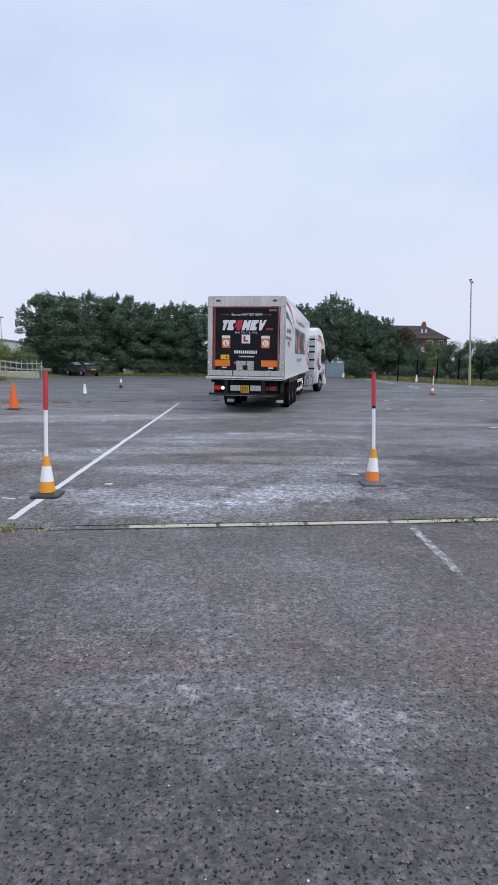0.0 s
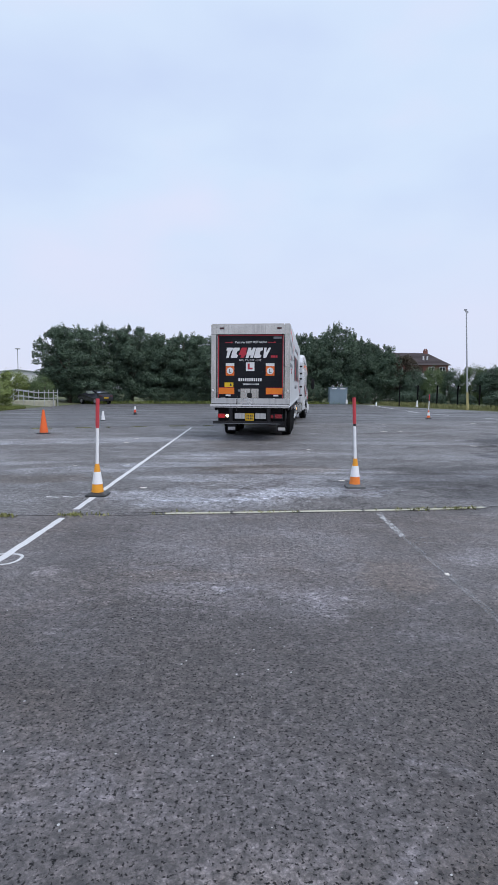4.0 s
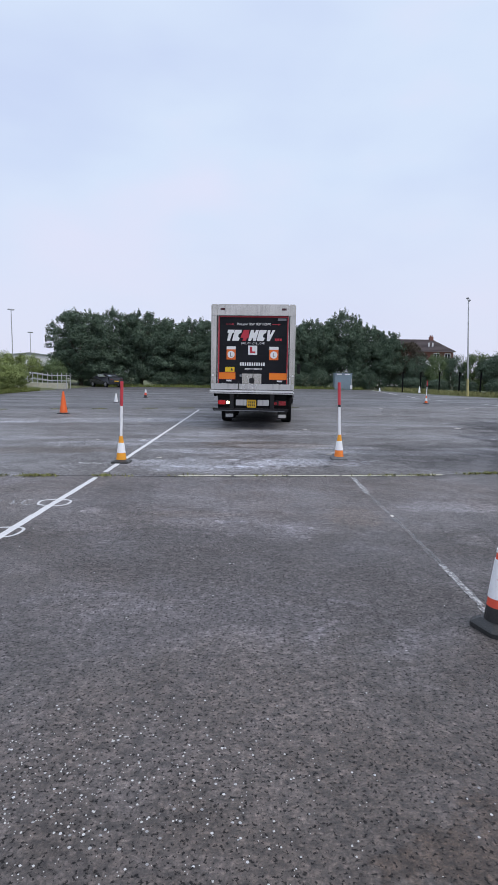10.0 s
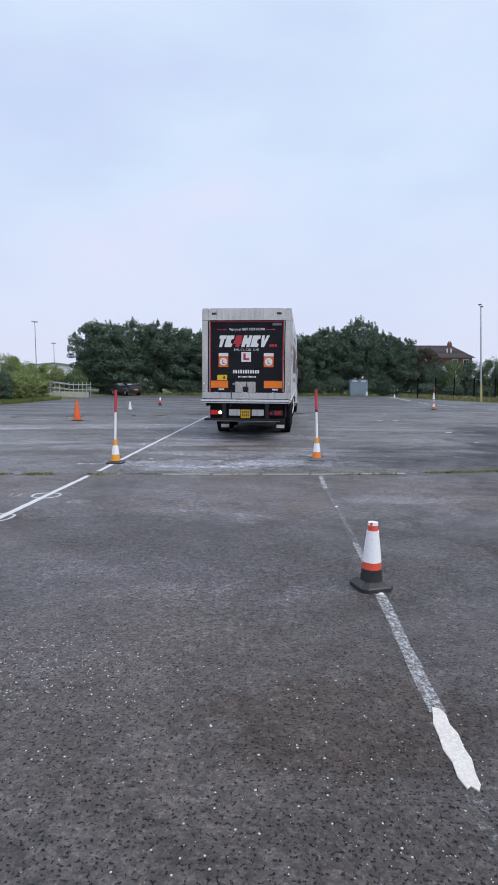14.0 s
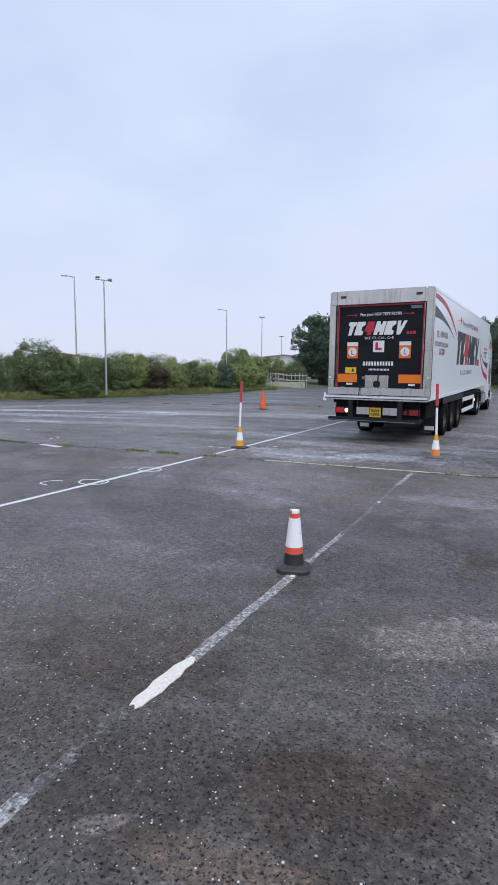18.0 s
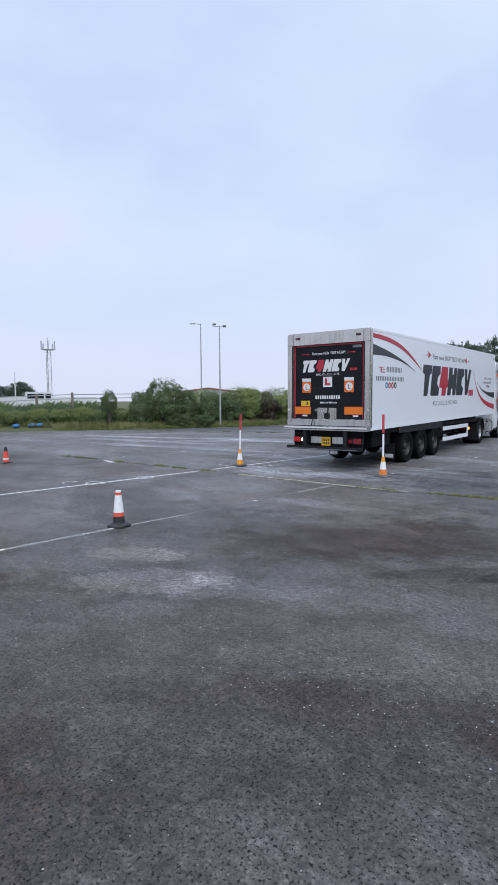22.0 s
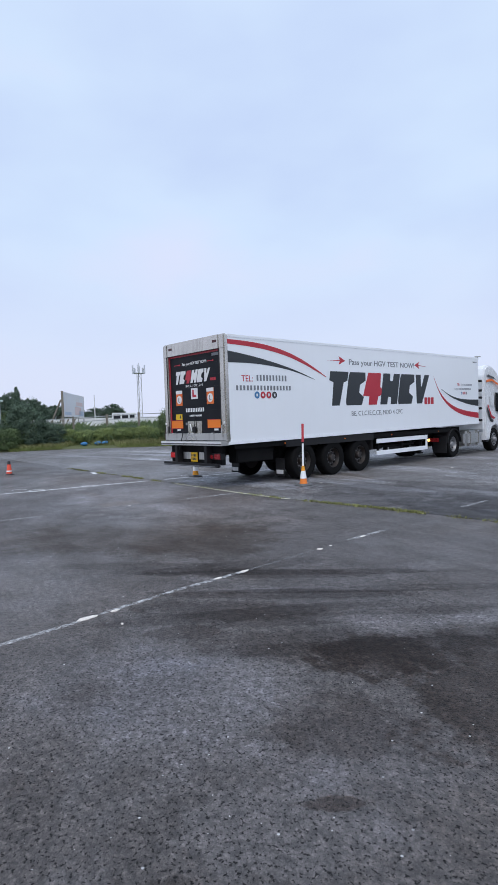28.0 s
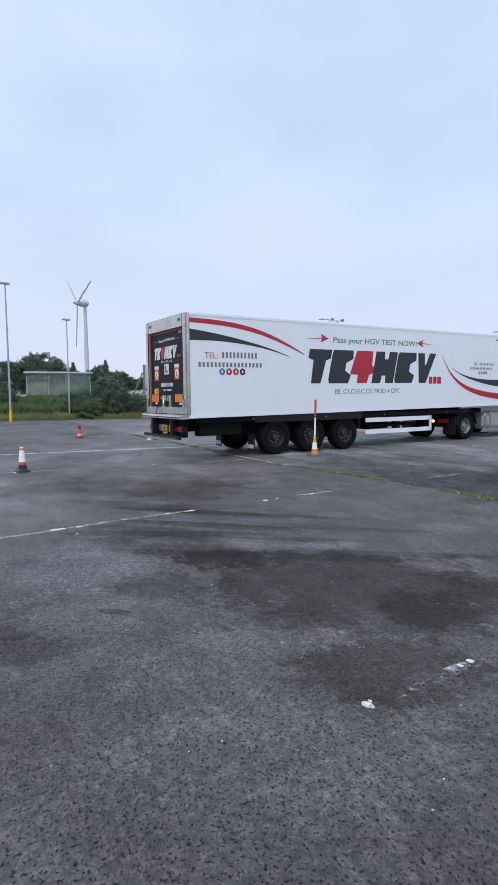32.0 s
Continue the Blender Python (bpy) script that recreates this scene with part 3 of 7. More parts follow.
M = {
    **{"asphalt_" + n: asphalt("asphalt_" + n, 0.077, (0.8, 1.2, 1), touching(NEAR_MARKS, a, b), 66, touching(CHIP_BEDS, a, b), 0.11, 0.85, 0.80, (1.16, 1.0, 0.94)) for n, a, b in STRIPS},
    # base raised so the colour carries sheen that the low gloss leaves out
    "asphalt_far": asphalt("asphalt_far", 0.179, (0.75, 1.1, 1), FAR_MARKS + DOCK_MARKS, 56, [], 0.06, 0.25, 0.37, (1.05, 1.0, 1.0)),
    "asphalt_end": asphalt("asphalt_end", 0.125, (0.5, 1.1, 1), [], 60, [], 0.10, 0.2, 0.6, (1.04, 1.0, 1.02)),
    "grass": simple("grass_ground", (0.10, 0.125, 0.045), 0.9, dirt=0.7, scale=1.5, bump=0.6, dirt_col=(0.15, 0.13, 0.07)),
    "line_good": paint("paint_sound", (0.80, 0.80, 0.81), 0.92),
    "line_worn": paint("paint_worn", (0.70, 0.70, 0.71), 0.50, 12, 1.6),
    "line_half": paint("paint_half_worn", (0.74, 0.74, 0.75), 0.50, 30, 2.4),
    "line_flecks": paint("paint_flecked", (0.52, 0.52, 0.53), 0.40, 38, 2.2),
    "line_faint": paint("paint_faint", (0.36, 0.36, 0.37), 0.40, 18),
    "line_fresh": paint("paint_thick", (0.86, 0.80, 0.73), 1.15),
    "edging": simple("edging_concrete", (0.54, 0.52, 0.42), 0.85, dirt=0.5, scale=8, bump=0.4),
    "white_panel": panel_white("white_panel"),
    "steel": metal("brushed_steel", (0.60, 0.575, 0.53), 0.15),
    "alu": metal("aluminium", (0.68, 0.67, 0.65), 0.24),
    "door": door_board("printed_door"),
    "red": simple("red_print", (0.50, 0.025, 0.045), 0.4, dirt=0.15),
    "charcoal": simple("charcoal_print", (0.028, 0.033, 0.038), 0.38, dirt=0.1),
    "ink_grey": simple("grey_print", (0.20, 0.21, 0.23), 0.45, dirt=0.1),
    "white_ink": simple("white_print", (0.80, 0.80, 0.80), 0.45, dirt=0.15),
    "orange_board": simple("orange_board", (0.86, 0.21, 0.012), 0.4, dirt=0.15),
    "orange_film": simple("orange_film", (0.80, 0.16, 0.02), 0.4, dirt=0.15),
    "yellow": simple("yellow_film", (0.80, 0.52, 0.015), 0.42, dirt=0.2),
    "yellow_old": simple("yellow_faded", (0.52, 0.45, 0.20), 0.6, dirt=0.5),
    "plate": simple("yellow_plate", (0.74, 0.44, 0.01), 0.35, dirt=0.2),
    "black": simple("black_paint", (0.011, 0.011, 0.013), 0.5, dirt=0.4, dirt_col=(0.03, 0.028, 0.026), spec=0.3),
    "chassis": simple("chassis_black", (0.007, 0.007, 0.0075), 0.7, dirt=0.5, dirt_col=(0.016, 0.0155, 0.015), spec=0.10),
    "rubber": simple("tyre_rubber", (0.008, 0.008, 0.0085), 0.8, dirt=0.4, scale=9, dirt_col=(0.014, 0.0135, 0.013), bump=0.2, spec=0.08),
    "rim": simple("rim_dark", (0.050, 0.048, 0.047), 0.5, 0.4, dirt=0.7, scale=12, dirt_col=(0.055, 0.032, 0.022)),
    "rim_light": simple("rim_silver", (0.34, 0.34, 0.35), 0.45, 0.6, dirt=0.5, scale=12),
    "lamp_red": glow("red_lamp", (1.0, 0.06, 0.06), 0.04, (0.20, 0.012, 0.018)),
    "tank": simple("tank_silver", (0.56, 0.57, 0.58), 0.34, 0.6, dirt=0.2),
    "lamp_lit": glow("lit_red_lamp", (1.0, 0.03, 0.03), 0.22, (0.22, 0.008, 0.012)),
    "lamp_dark": simple("dark_red_lens", (0.06, 0.012, 0.016), 0.3, dirt=0.2),
    "lamp_on": glow("reversing_lamp", (1.0, 0.80, 0.45), 6.0, (0.8, 0.75, 0.6)),
    "lamp_amber": glow("amber_lamp", (1.0, 0.45, 0.12), 3.0, (0.8, 0.35, 0.05)),
    "cab_white": simple("cab_white", (0.78, 0.79, 0.81), 0.22, dirt=0.12, scale=1.5, dirt_col=(0.45, 0.45, 0.45)),
    "window_dark": simple("dark_glass", (0.012, 0.014, 0.017), 0.08, dirt=0.05),
    "cone_orange": simple("cone_orange", (0.92, 0.15, 0.025), 0.5, dirt=0.25, dirt_col=(0.4, 0.12, 0.06)),
    "cone_amber": simple("cone_amber", (0.90, 0.37, 0.02), 0.5, dirt=0.25, dirt_col=(0.4, 0.2, 0.06)),
    "cone_warm": simple("cone_warm_orange", (0.92, 0.24, 0.03), 0.5, dirt=0.25, dirt_col=(0.4, 0.15, 0.06)),
    "cone_foot_grey": simple("cone_foot_grey", (0.10, 0.105, 0.11), 0.7, dirt=0.6, scale=12, dirt_col=(0.2, 0.2, 0.195), bump=0.3),
    "cone_red": simple("cone_red", (0.84, 0.10, 0.05), 0.5, dirt=0.3, dirt_col=(0.35, 0.08, 0.06)),
    "sleeve": simple("white_sleeve", (0.92, 0.92, 0.93), 0.45, dirt=0.15, dirt_col=(0.5, 0.48, 0.45)),
    "sleeve_smeared": smeared("smeared_white_sleeve", (0.93, 0.93, 0.94), (0.62, 0.22, 0.18)),
    "cone_base": simple("cone_base_black", (0.02, 0.021, 0.022), 0.38, dirt=0.6, scale=12, dirt_col=(0.07, 0.068, 0.065), bump=0.3),
    "pole_red": simple("pole_red", (0.58, 0.05, 0.065), 0.45, dirt=0.25),
    "bark": simple("bark", (0.10, 0.08, 0.06), 0.9, dirt=0.6, scale=5, bump=0.6),
    "leaf_dark": leaf("leaves_dark", (0.042, 0.068, 0.050), (0.155, 0.225, 0.148)),
    "leaf_mid": leaf("leaves_mid", (0.080, 0.122, 0.054), (0.18, 0.245, 0.105)),
    "leaf_light": leaf("leaves_light", (0.16, 0.21, 0.065), (0.31, 0.37, 0.135)),
    "leaf_brown": leaf("leaves_copper", (0.05, 0.042, 0.03), (0.125, 0.10, 0.066)),
    "dry_grass": leaf("dry_grass", (0.12, 0.135, 0.045), (0.32, 0.31, 0.15), 0.8),
    "green_grass": leaf("green_grass", (0.09, 0.12, 0.03), (0.26, 0.29, 0.10), 0.8),
    "weed": leaf("weeds", (0.11, 0.12, 0.045), (0.33, 0.33, 0.13), 0.8),
    "galv": simple("galvanised_steel", (0.50, 0.51, 0.52), 0.5, 0.5, dirt=0.3),
    "grey_paint": simple("grey_green_paint", (0.22, 0.29, 0.34), 0.55, dirt=0.35, scale=3),
    "brick": simple("brick_wall", (0.24, 0.105, 0.085), 0.85, dirt=0.4, scale=9),
    "roof": simple("brown_tiles", (0.078, 0.062, 0.064), 0.85, dirt=0.5, scale=10),
    "render_white": simple("white_render", (0.75, 0.75, 0.76), 0.7, dirt=0.15),
    "timber": simple("weathered_timber", (0.25, 0.22, 0.18), 0.85, dirt=0.5, scale=6, bump=0.3),
    "car_black": simple("car_black", (0.030, 0.030, 0.036), 0.10, dirt=0.05),
    "car_glass": simple("car_glass", (0.55, 0.59, 0.64), 0.05, 0.85),
    "car_teal": simple("car_teal", (0.02, 0.05, 0.06), 0.25, dirt=0.1),
    "blue": simple("blue_plastic", (0.05, 0.20, 0.42), 0.5, dirt=0.2),
    "roof_red": simple("red_sheet_roof", (0.36, 0.10, 0.085), 0.6, dirt=0.25, scale=2),
    "roof_grey": simple("grey_sheet_roof", (0.30, 0.34, 0.34), 0.6, dirt=0.25, scale=2),
    "board_print": simple("billboard_print", (0.76, 0.78, 0.84), 0.5, dirt=0.4, scale=1.5, dirt_col=(0.66, 0.52, 0.50)),
    "poster_pink": simple("poster_pink", (0.72, 0.54, 0.53), 0.5, dirt=0.5, scale=2, dirt_col=(0.70, 0.60, 0.60)),
    "poster_blue": simple("poster_blue", (0.48, 0.57, 0.72), 0.5, dirt=0.5, scale=2, dirt_col=(0.55, 0.62, 0.75)),
    "turbine": simple("turbine_white", (0.62, 0.64, 0.68), 0.5, dirt=0.1),
    "glass": glass("hazy_glass", (0.86, 0.95, 0.93), 0.02),
    "shelter_roof": simple("shelter_roof", (0.60, 0.70, 0.68), 0.5, dirt=0.2),
    "pebble": simple("pebbles", (0.66, 0.66, 0.65), 0.7, dirt=0.5, scale=30),
}

# ---- mesh helpers ----
def part(name, bm, material, parent=None, label="", smooth=False):
    """Link a bmesh as one mesh object under a thing or part."""
    me = bpy.data.meshes.new(name)
    if smooth:
        for e in bm.edges:
            e.smooth = len(e.link_faces) != 2 or e.calc_face_angle(0.0) < 0.7
    bm.to_mesh(me)
    bm.free()
    me.materials.append(M[material])
    if smooth:
        for p in me.polygons:
            p.use_smooth = True
    ob = new(name, me)
    if parent is not None:
        ob.parent = parent
    if label:
        ob["label"] = label
    return ob


def box(x0, x1, y0, y1, z0, z1, bevel=0.0, bm=None):
    bm2 = bmesh.new()
    bmesh.ops.create_cube(bm2, size=1.0)
    for v in bm2.verts:
        v.co = Vector(((x0 + x1) / 2 + v.co.x * (x1 - x0), (y0 + y1) / 2 + v.co.y * (y1 - y0), (z0 + z1) / 2 + v.co.z * (z1 - z0)))
    if bevel:
        bmesh.ops.bevel(bm2, geom=bm2.edges[:], offset=bevel, segments=2, affect="EDGES")
    return joined(bm, bm2)


def joined(bm, bm2):
    if bm is None:
        return bm2
    me = bpy.data.meshes.new("scrap")
    bm2.to_mesh(me)
    bm2.free()
    bm.from_mesh(me)
    bpy.data.meshes.remove(me)
    return bm


def rod(a, b, r0, r1=None, seg=10, bm=None):
    """A tapered round bar from a to b."""
    a, b = Vector(a), Vector(b)
    bm2 = bmesh.new()
    bmesh.ops.create_cone(bm2, cap_ends=True, segments=seg, radius1=r0, radius2=r0 if r1 is None else r1, depth=(b - a).length)
    m = Matrix.Translation((a + b) / 2) @ (b - a).to_track_quat("Z", "Y").to_matrix().to_4x4()
    bmesh.ops.transform(bm2, matrix=m, verts=bm2.verts[:])
    return joined(bm, bm2)


def lathe(profile, seg=28, axis="Z", closed=False):
    """Turn (radius, height) pairs round an axis."""
    bm = bmesh.new()
    rings = []
    for r, h in profile:
        ring = []
        for k in range(seg):
            a = 2 * math.pi * k / seg
            c, s = r * math.cos(a), r * math.sin(a)
            ring.append(bm.verts.new((c, s, h) if axis == "Z" else (h, c, s)))
        rings.append(ring)
    pairs = list(zip(rings, rings[1:])) + ([(rings[-1], rings[0])] if closed else [])
    for r0, r1 in pairs:
        for k in range(seg):
            bm.faces.new((r0[k], r0[(k + 1) % seg], r1[(k + 1) % seg], r1[k]))
    if not closed:
        for ring in (rings[0], rings[-1]):
            bm.faces.new(ring)
    bmesh.ops.recalc_face_normals(bm, faces=bm.faces[:])
    return bm


def prism(points, depth, m=None):
    """A flat outline in x, y, thickened by depth along z, then placed by m."""
    bm = bmesh.new()
    low = [bm.verts.new((x, y, 0)) for x, y in points]
    high = [bm.verts.new((x, y, depth)) for x, y in points]
    n = len(points)
    bm.faces.new(high)
    bm.faces.new(low[::-1])
    for k in range(n):
        bm.faces.new((low[k], low[(k + 1) % n], high[(k + 1) % n], high[k]))
    bmesh.ops.recalc_face_normals(bm, faces=bm.faces[:])
    if m is not None:
        bmesh.ops.transform(bm, matrix=m, verts=bm.verts[:])
    return bm


def thing(name, m, label, category, group="", kind=""):
    ob = new(name)
    ob.empty_display_size = 0.2
    ob.matrix_basis = m
    return tagged(ob, label, category, group, kind)


def mesh_of(name, verts, faces, material):
    me = bpy.data.meshes.new(name)
    me.from_pydata(verts, [], faces)
    me.materials.append(M[material])
    me.update()
    return me


# ---- ground ----
def ring(n, r, z):
    return [(r * math.cos(2 * math.pi * k / n), 20 + r * math.sin(2 * math.pi * k / n), z) for k in range(n)]


g = mesh_of("ground", [(0, 20, -0.06)] + ring(64, 1500, -0.06), [(0, 1 + k, 1 + (k + 1) % 64) for k in range(64)], "grass")
tagged(new("ground", g), "rough grassland reaching to the horizon", "ground", kind="structure")

EDGE = [(-28, -40), (-28.5, -12), (-28.5, 0), (-27.3, 8), (-22.9, 15), (-20.0, 22), (-18.3, 32), (-18.5, 43)]
FAR = [(-20, 56.5), (-7.5, 60.5), (3, 62), (12.5, 62.5), (15.2, 52), (20, 42), (30, 28), (52, 4), (52, -40)]


def edge_x(y):
    return float(np.interp(y, [p[1] for p in EDGE], [p[0] for p in EDGE]))


JOINT = [(-26, 2.55), (-9.5, 4.36), (-2.5, 5.21), (1.8, 5.69), (3.0, 5.87), (5.5, 6.50), (8.0, 6.95), (12.0, 7.4), (50, 11.7), (52, 11.9)]


def joint_y(x):
    return float(np.interp(x, [p[0] for p in JOINT], [p[1] for p in JOINT]))


def joint_turn(x):
    return math.degrees(math.atan2(joint_y(x + 0.4) - joint_y(x - 0.4), 0.8))


def bank_z(x, y):
    """Height of the verge west of the car park."""
    return float(np.interp(edge_x(y) - x, [0, 1, 4, 9, 60, 110], [0.0, 0.10, 0.45, 1.25, 1.5, -0.1]))


def sheet(name, outline, z, material, label):
    bm = bmesh.new()
    bm.faces.new([bm.verts.new((x, y, z)) for x, y in outline])
    low = bmesh.ops.extrude_face_region(bm, geom=bm.faces[:])
    for v in low["geom"]:
        if isinstance(v, bmesh.types.BMVert):
            v.co.z -= 0.12
    bmesh.ops.recalc_face_normals(bm, faces=bm.faces[:])
    return tagged(part(name, bm, material), label, "ground", kind="structure")


far_part = [(edge_x(joint_y(-26)), joint_y(-26))] + [p for p in EDGE if 5 < p[1] < 15.5] + [(-22.75, 15.05), (25.6, 34.3), (30, 28)] + JOINT[-2:0:-1]
end_part = [(-22.75, 15.05)] + [p for p in EDGE if p[1] > 15.5] + FAR[:6] + [(25.6, 34.3)]
west = [p for p in EDGE if p[1] < 2] + [(edge_x(joint_y(-26)), joint_y(-26))]
for name, x0, x1 in STRIPS:
    north = [p for p in JOINT if x0 < p[0] < x1 and p[0] > -26]
    left = west if x0 < -50 else [(x0, -40), (x0, joint_y(x0))]
    right = [(52, -40)] if x1 > 50 else [(x1, joint_y(x1)), (x1, -40)]
    sheet("tarmac_" + name, left + north + right, 0.0, "asphalt_" + name, "worn coarse damp asphalt with pale patches")
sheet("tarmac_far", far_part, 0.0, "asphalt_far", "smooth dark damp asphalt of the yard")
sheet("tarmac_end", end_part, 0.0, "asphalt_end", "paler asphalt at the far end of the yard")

# verge bank along the west side
vy = [-60, -40, -25, -12, -6, 0, 4, 8, 12, 15, 18, 22, 27, 32, 38, 43, 50, 60, 90]
vd = [0, 1, 2.5, 4, 6, 9, 25, 60, 110]
vv, vf = [], []
for y in vy:
    for d in vd:
        x = edge_x(y) - d
        vv.append((x, y, bank_z(x, y) * (1 if y < 45 else 0.4) + 0.012 + (0.08 * noise.noise((x * 0.5, y * 0.5, 0)) if 0 < d < 60 else 0)))
for i in range(len(vy) - 1):
    for j in range(len(vd) - 1):
        a = i * len(vd) + j
        vf.append((a, a + 1, a + 1 + len(vd), a + len(vd)))
tagged(new("verge", mesh_of("verge", vv, vf, "grass")), "rough grass bank beside the yard", "verge", kind="structure")


# ---- painted lines ----
def stripe(a, b, width, material, name="painted_line", label="worn white painted bay line on asphalt", z=0.004):
    """A ragged painted strip from a to b."""
    a, b = Vector((*a, 0)), Vector((*b, 0))
    n = max(int((b - a).length / 0.12), 2)
    d = (b - a) / n
    side = Vector((-d.y, d.x, 0)).normalized() * width / 2
    verts, faces = [], []
    for k in range(n + 1):
        p = a + d * k
        for s in (-1, 1):
            q = p + side * s * (1 + random.uniform(-0.16, 0.16))
            verts += [(q.x, q.y, z), (q.x, q.y, 0.001)]
    for k in range(n):
        i = 4 * k
        faces += [(i, i + 4, i + 6, i + 2), (i + 1, i + 5, i + 4, i), (i + 2, i + 6, i + 7, i + 3)]
    return tagged(new(name, mesh_of(name, verts, faces, material)), label, "road marking", kind="structure")


def blob(outline, name="paint_patch", label="patch of thick white paint on a bay line", z=0.006):
    """An irregular thick dab of paint."""
    b = prism(outline, z, None)
    return tagged(part(name, b, "line_fresh"), label, "road marking", kind="structure")


def dab(x, y, r, stretch=1.0, turn=0.0, label="small dab of white paint"):
    pts = []
    for k in range(18):
        a = 2 * math.pi * k / 18
        q = r * 0.75 * random.uniform(0.75, 1.15)
        u, v = q * math.cos(a) * stretch, q * math.sin(a)
        pts.append((x + u * math.cos(turn) - v * math.sin(turn), y + u * math.sin(turn) + v * math.cos(turn)))
    blob(pts, label=label, z=0.006)


stripe((-2.50, -3.0), (-2.47, 5.05), 0.085, "line_good")
stripe((-2.46, 5.55), (-2.74, 21.9), 0.085, "line_good")
stripe((1.72, 5.52), (1.73, 4.25), 0.085, "line_worn")
stripe((1.73, 4.25), (1.80, 2.9), 0.055, "line_flecks")
stripe((1.80, 2.9), (1.835, 1.3), 0.06, "line_flecks")
stripe((1.835, 1.3), (1.85, 0.4), 0.055, "line_half")
dab(1.79, 3.0, 0.03, 1.6, 1.5, "bright fragment of white paint on a worn line")
for a, b in (((1.70, 4.28), (1.82, 4.27)), ((1.90, 4.26), (2.08, 4.24)), ((1.74, 4.04), (2.02, 4.05)), ((1.86, 4.22), (1.88, 4.12))):
    stripe(a, b, 0.022, "line_flecks", "painted_scrawl", "illegible white painted scrawl on the asphalt", 0.005)
for a, b in (((-1.29, 4.1), (-1.27, 3.2)), ((-1.265, 3.1), (-1.275, 2.7)), ((-1.275, 2.35), (-1.28, 1.85)), ((-1.28, 1.8), (-1.285, 1.4))):
    stripe(a, b, 0.035, "line_faint", label="thin faded chalk line on the asphalt")
stripe((1.85, 0.38), (1.885, -1.74), 0.085, "line_half")
dab(1.87, -0.13, 0.03, 1.4, 1.5, "bright fragment of white paint on a worn line")


blob([(1.87, -1.70), (1.905, -1.71), (1.925, -1.76), (1.92, -1.84), (1.94, -1.92), (1.935, -2.02), (1.945, -2.10), (1.93, -2.20), (1.93, -2.26), (1.91, -2.30), (1.885, -2.27), (1.865, -2.29), (1.845, -2.22), (1.85, -2.12), (1.832, -2.04), (1.84, -1.94), (1.838, -1.84), (1.855, -1.77)])
stripe((1.885, -2.30), (1.89, -2.70), 0.09, "line_faint")
stripe((1.89, -2.70), (1.90, -3.0), 0.08, "line_flecks")
stripe((1.90, -3.0), (1.96, -4.6), 0.085, "line_half")
for a, b, w, m in (((8.43, -1.95), (8.18, -0.75), 0.065, "line_flecks"), ((8.18, -0.75), (7.92, 0.42), 0.055, "line_half"), ((7.85, 0.6), (7.62, 1.5), 0.05, "line_worn"), ((7.62, 1.5), (7.46, 2.38), 0.065, "line_worn"), ((7.46, 2.4), (7.18, 3.6), 0.04, "line_flecks"), ((7.02, 4.3), (6.87, 5.1), 0.075, "line_worn"), ((6.87, 5.1), (6.75, 5.7), 0.04, "line_faint"), ((6.32, 7.6), (6.14, 8.6), 0.055, "line_worn")):
    stripe(a, b, w, m)


for x, y, r, k in ((7.88, 0.50, 0.05, 2.6), (7.84, 0.76, 0.028, 2.2), (7.52, 2.0, 0.03, 2.6), (7.46, 2.36, 0.042, 2.4), (7.18, 3.67, 0.05, 1.2), (7.12, 3.9, 0.02, 1.6), (6.98, 4.6, 0.03, 3.0)):
    dab(x, y, r, k, radians(103), "bright fragment of white paint on a worn line")
for x, y, r in ((12.72, 1.85, 0.032), (12.75, 1.865, 0.014), (12.70, 1.885, 0.012), (12.58, 2.62, 0.02), (12.56, 2.72, 0.025)):
    dab(x, y, r, 1.3, 0.4, "isolated crumbling dab of white paint")
for x, y, r in ((-3.97, 15.0, 0.07), (-3.97, 16.5, 0.06), (-7.42, 5.5, 0.04), (-7.46, 5.75, 0.04), (-7.3, 8.2, 0.05), (6.6, 11.7, 0.06), (6.4, 25.3, 0.09), (5.3, 20.5, 0.12), (6.0, 20.6, 0.10), (-9.6, 6.6, 0.05), (-3.9, 9.9, 0.04), (-2.8, 10.15, 0.04), (-1.87, 7.27, 0.05), (1.53, 13.44, 0.05), (1.64, 8.18, 0.05), (6.7, 14.8, 0.10), (11.3, 26.5, 0.12), (8.2, 0.71, 0.015)):
    dab(x, y, r, 1.5)
stripe((12.72, 2.0), (12.45, 3.6), 0.06, "line_faint")
stripe((12.60, 2.50), (12.575, 2.68), 0.06, "line_worn")
stripe((-6.75, 4.62), (-6.05, 4.52), 0.14, "line_good", label="short white painted dash beside the joint")

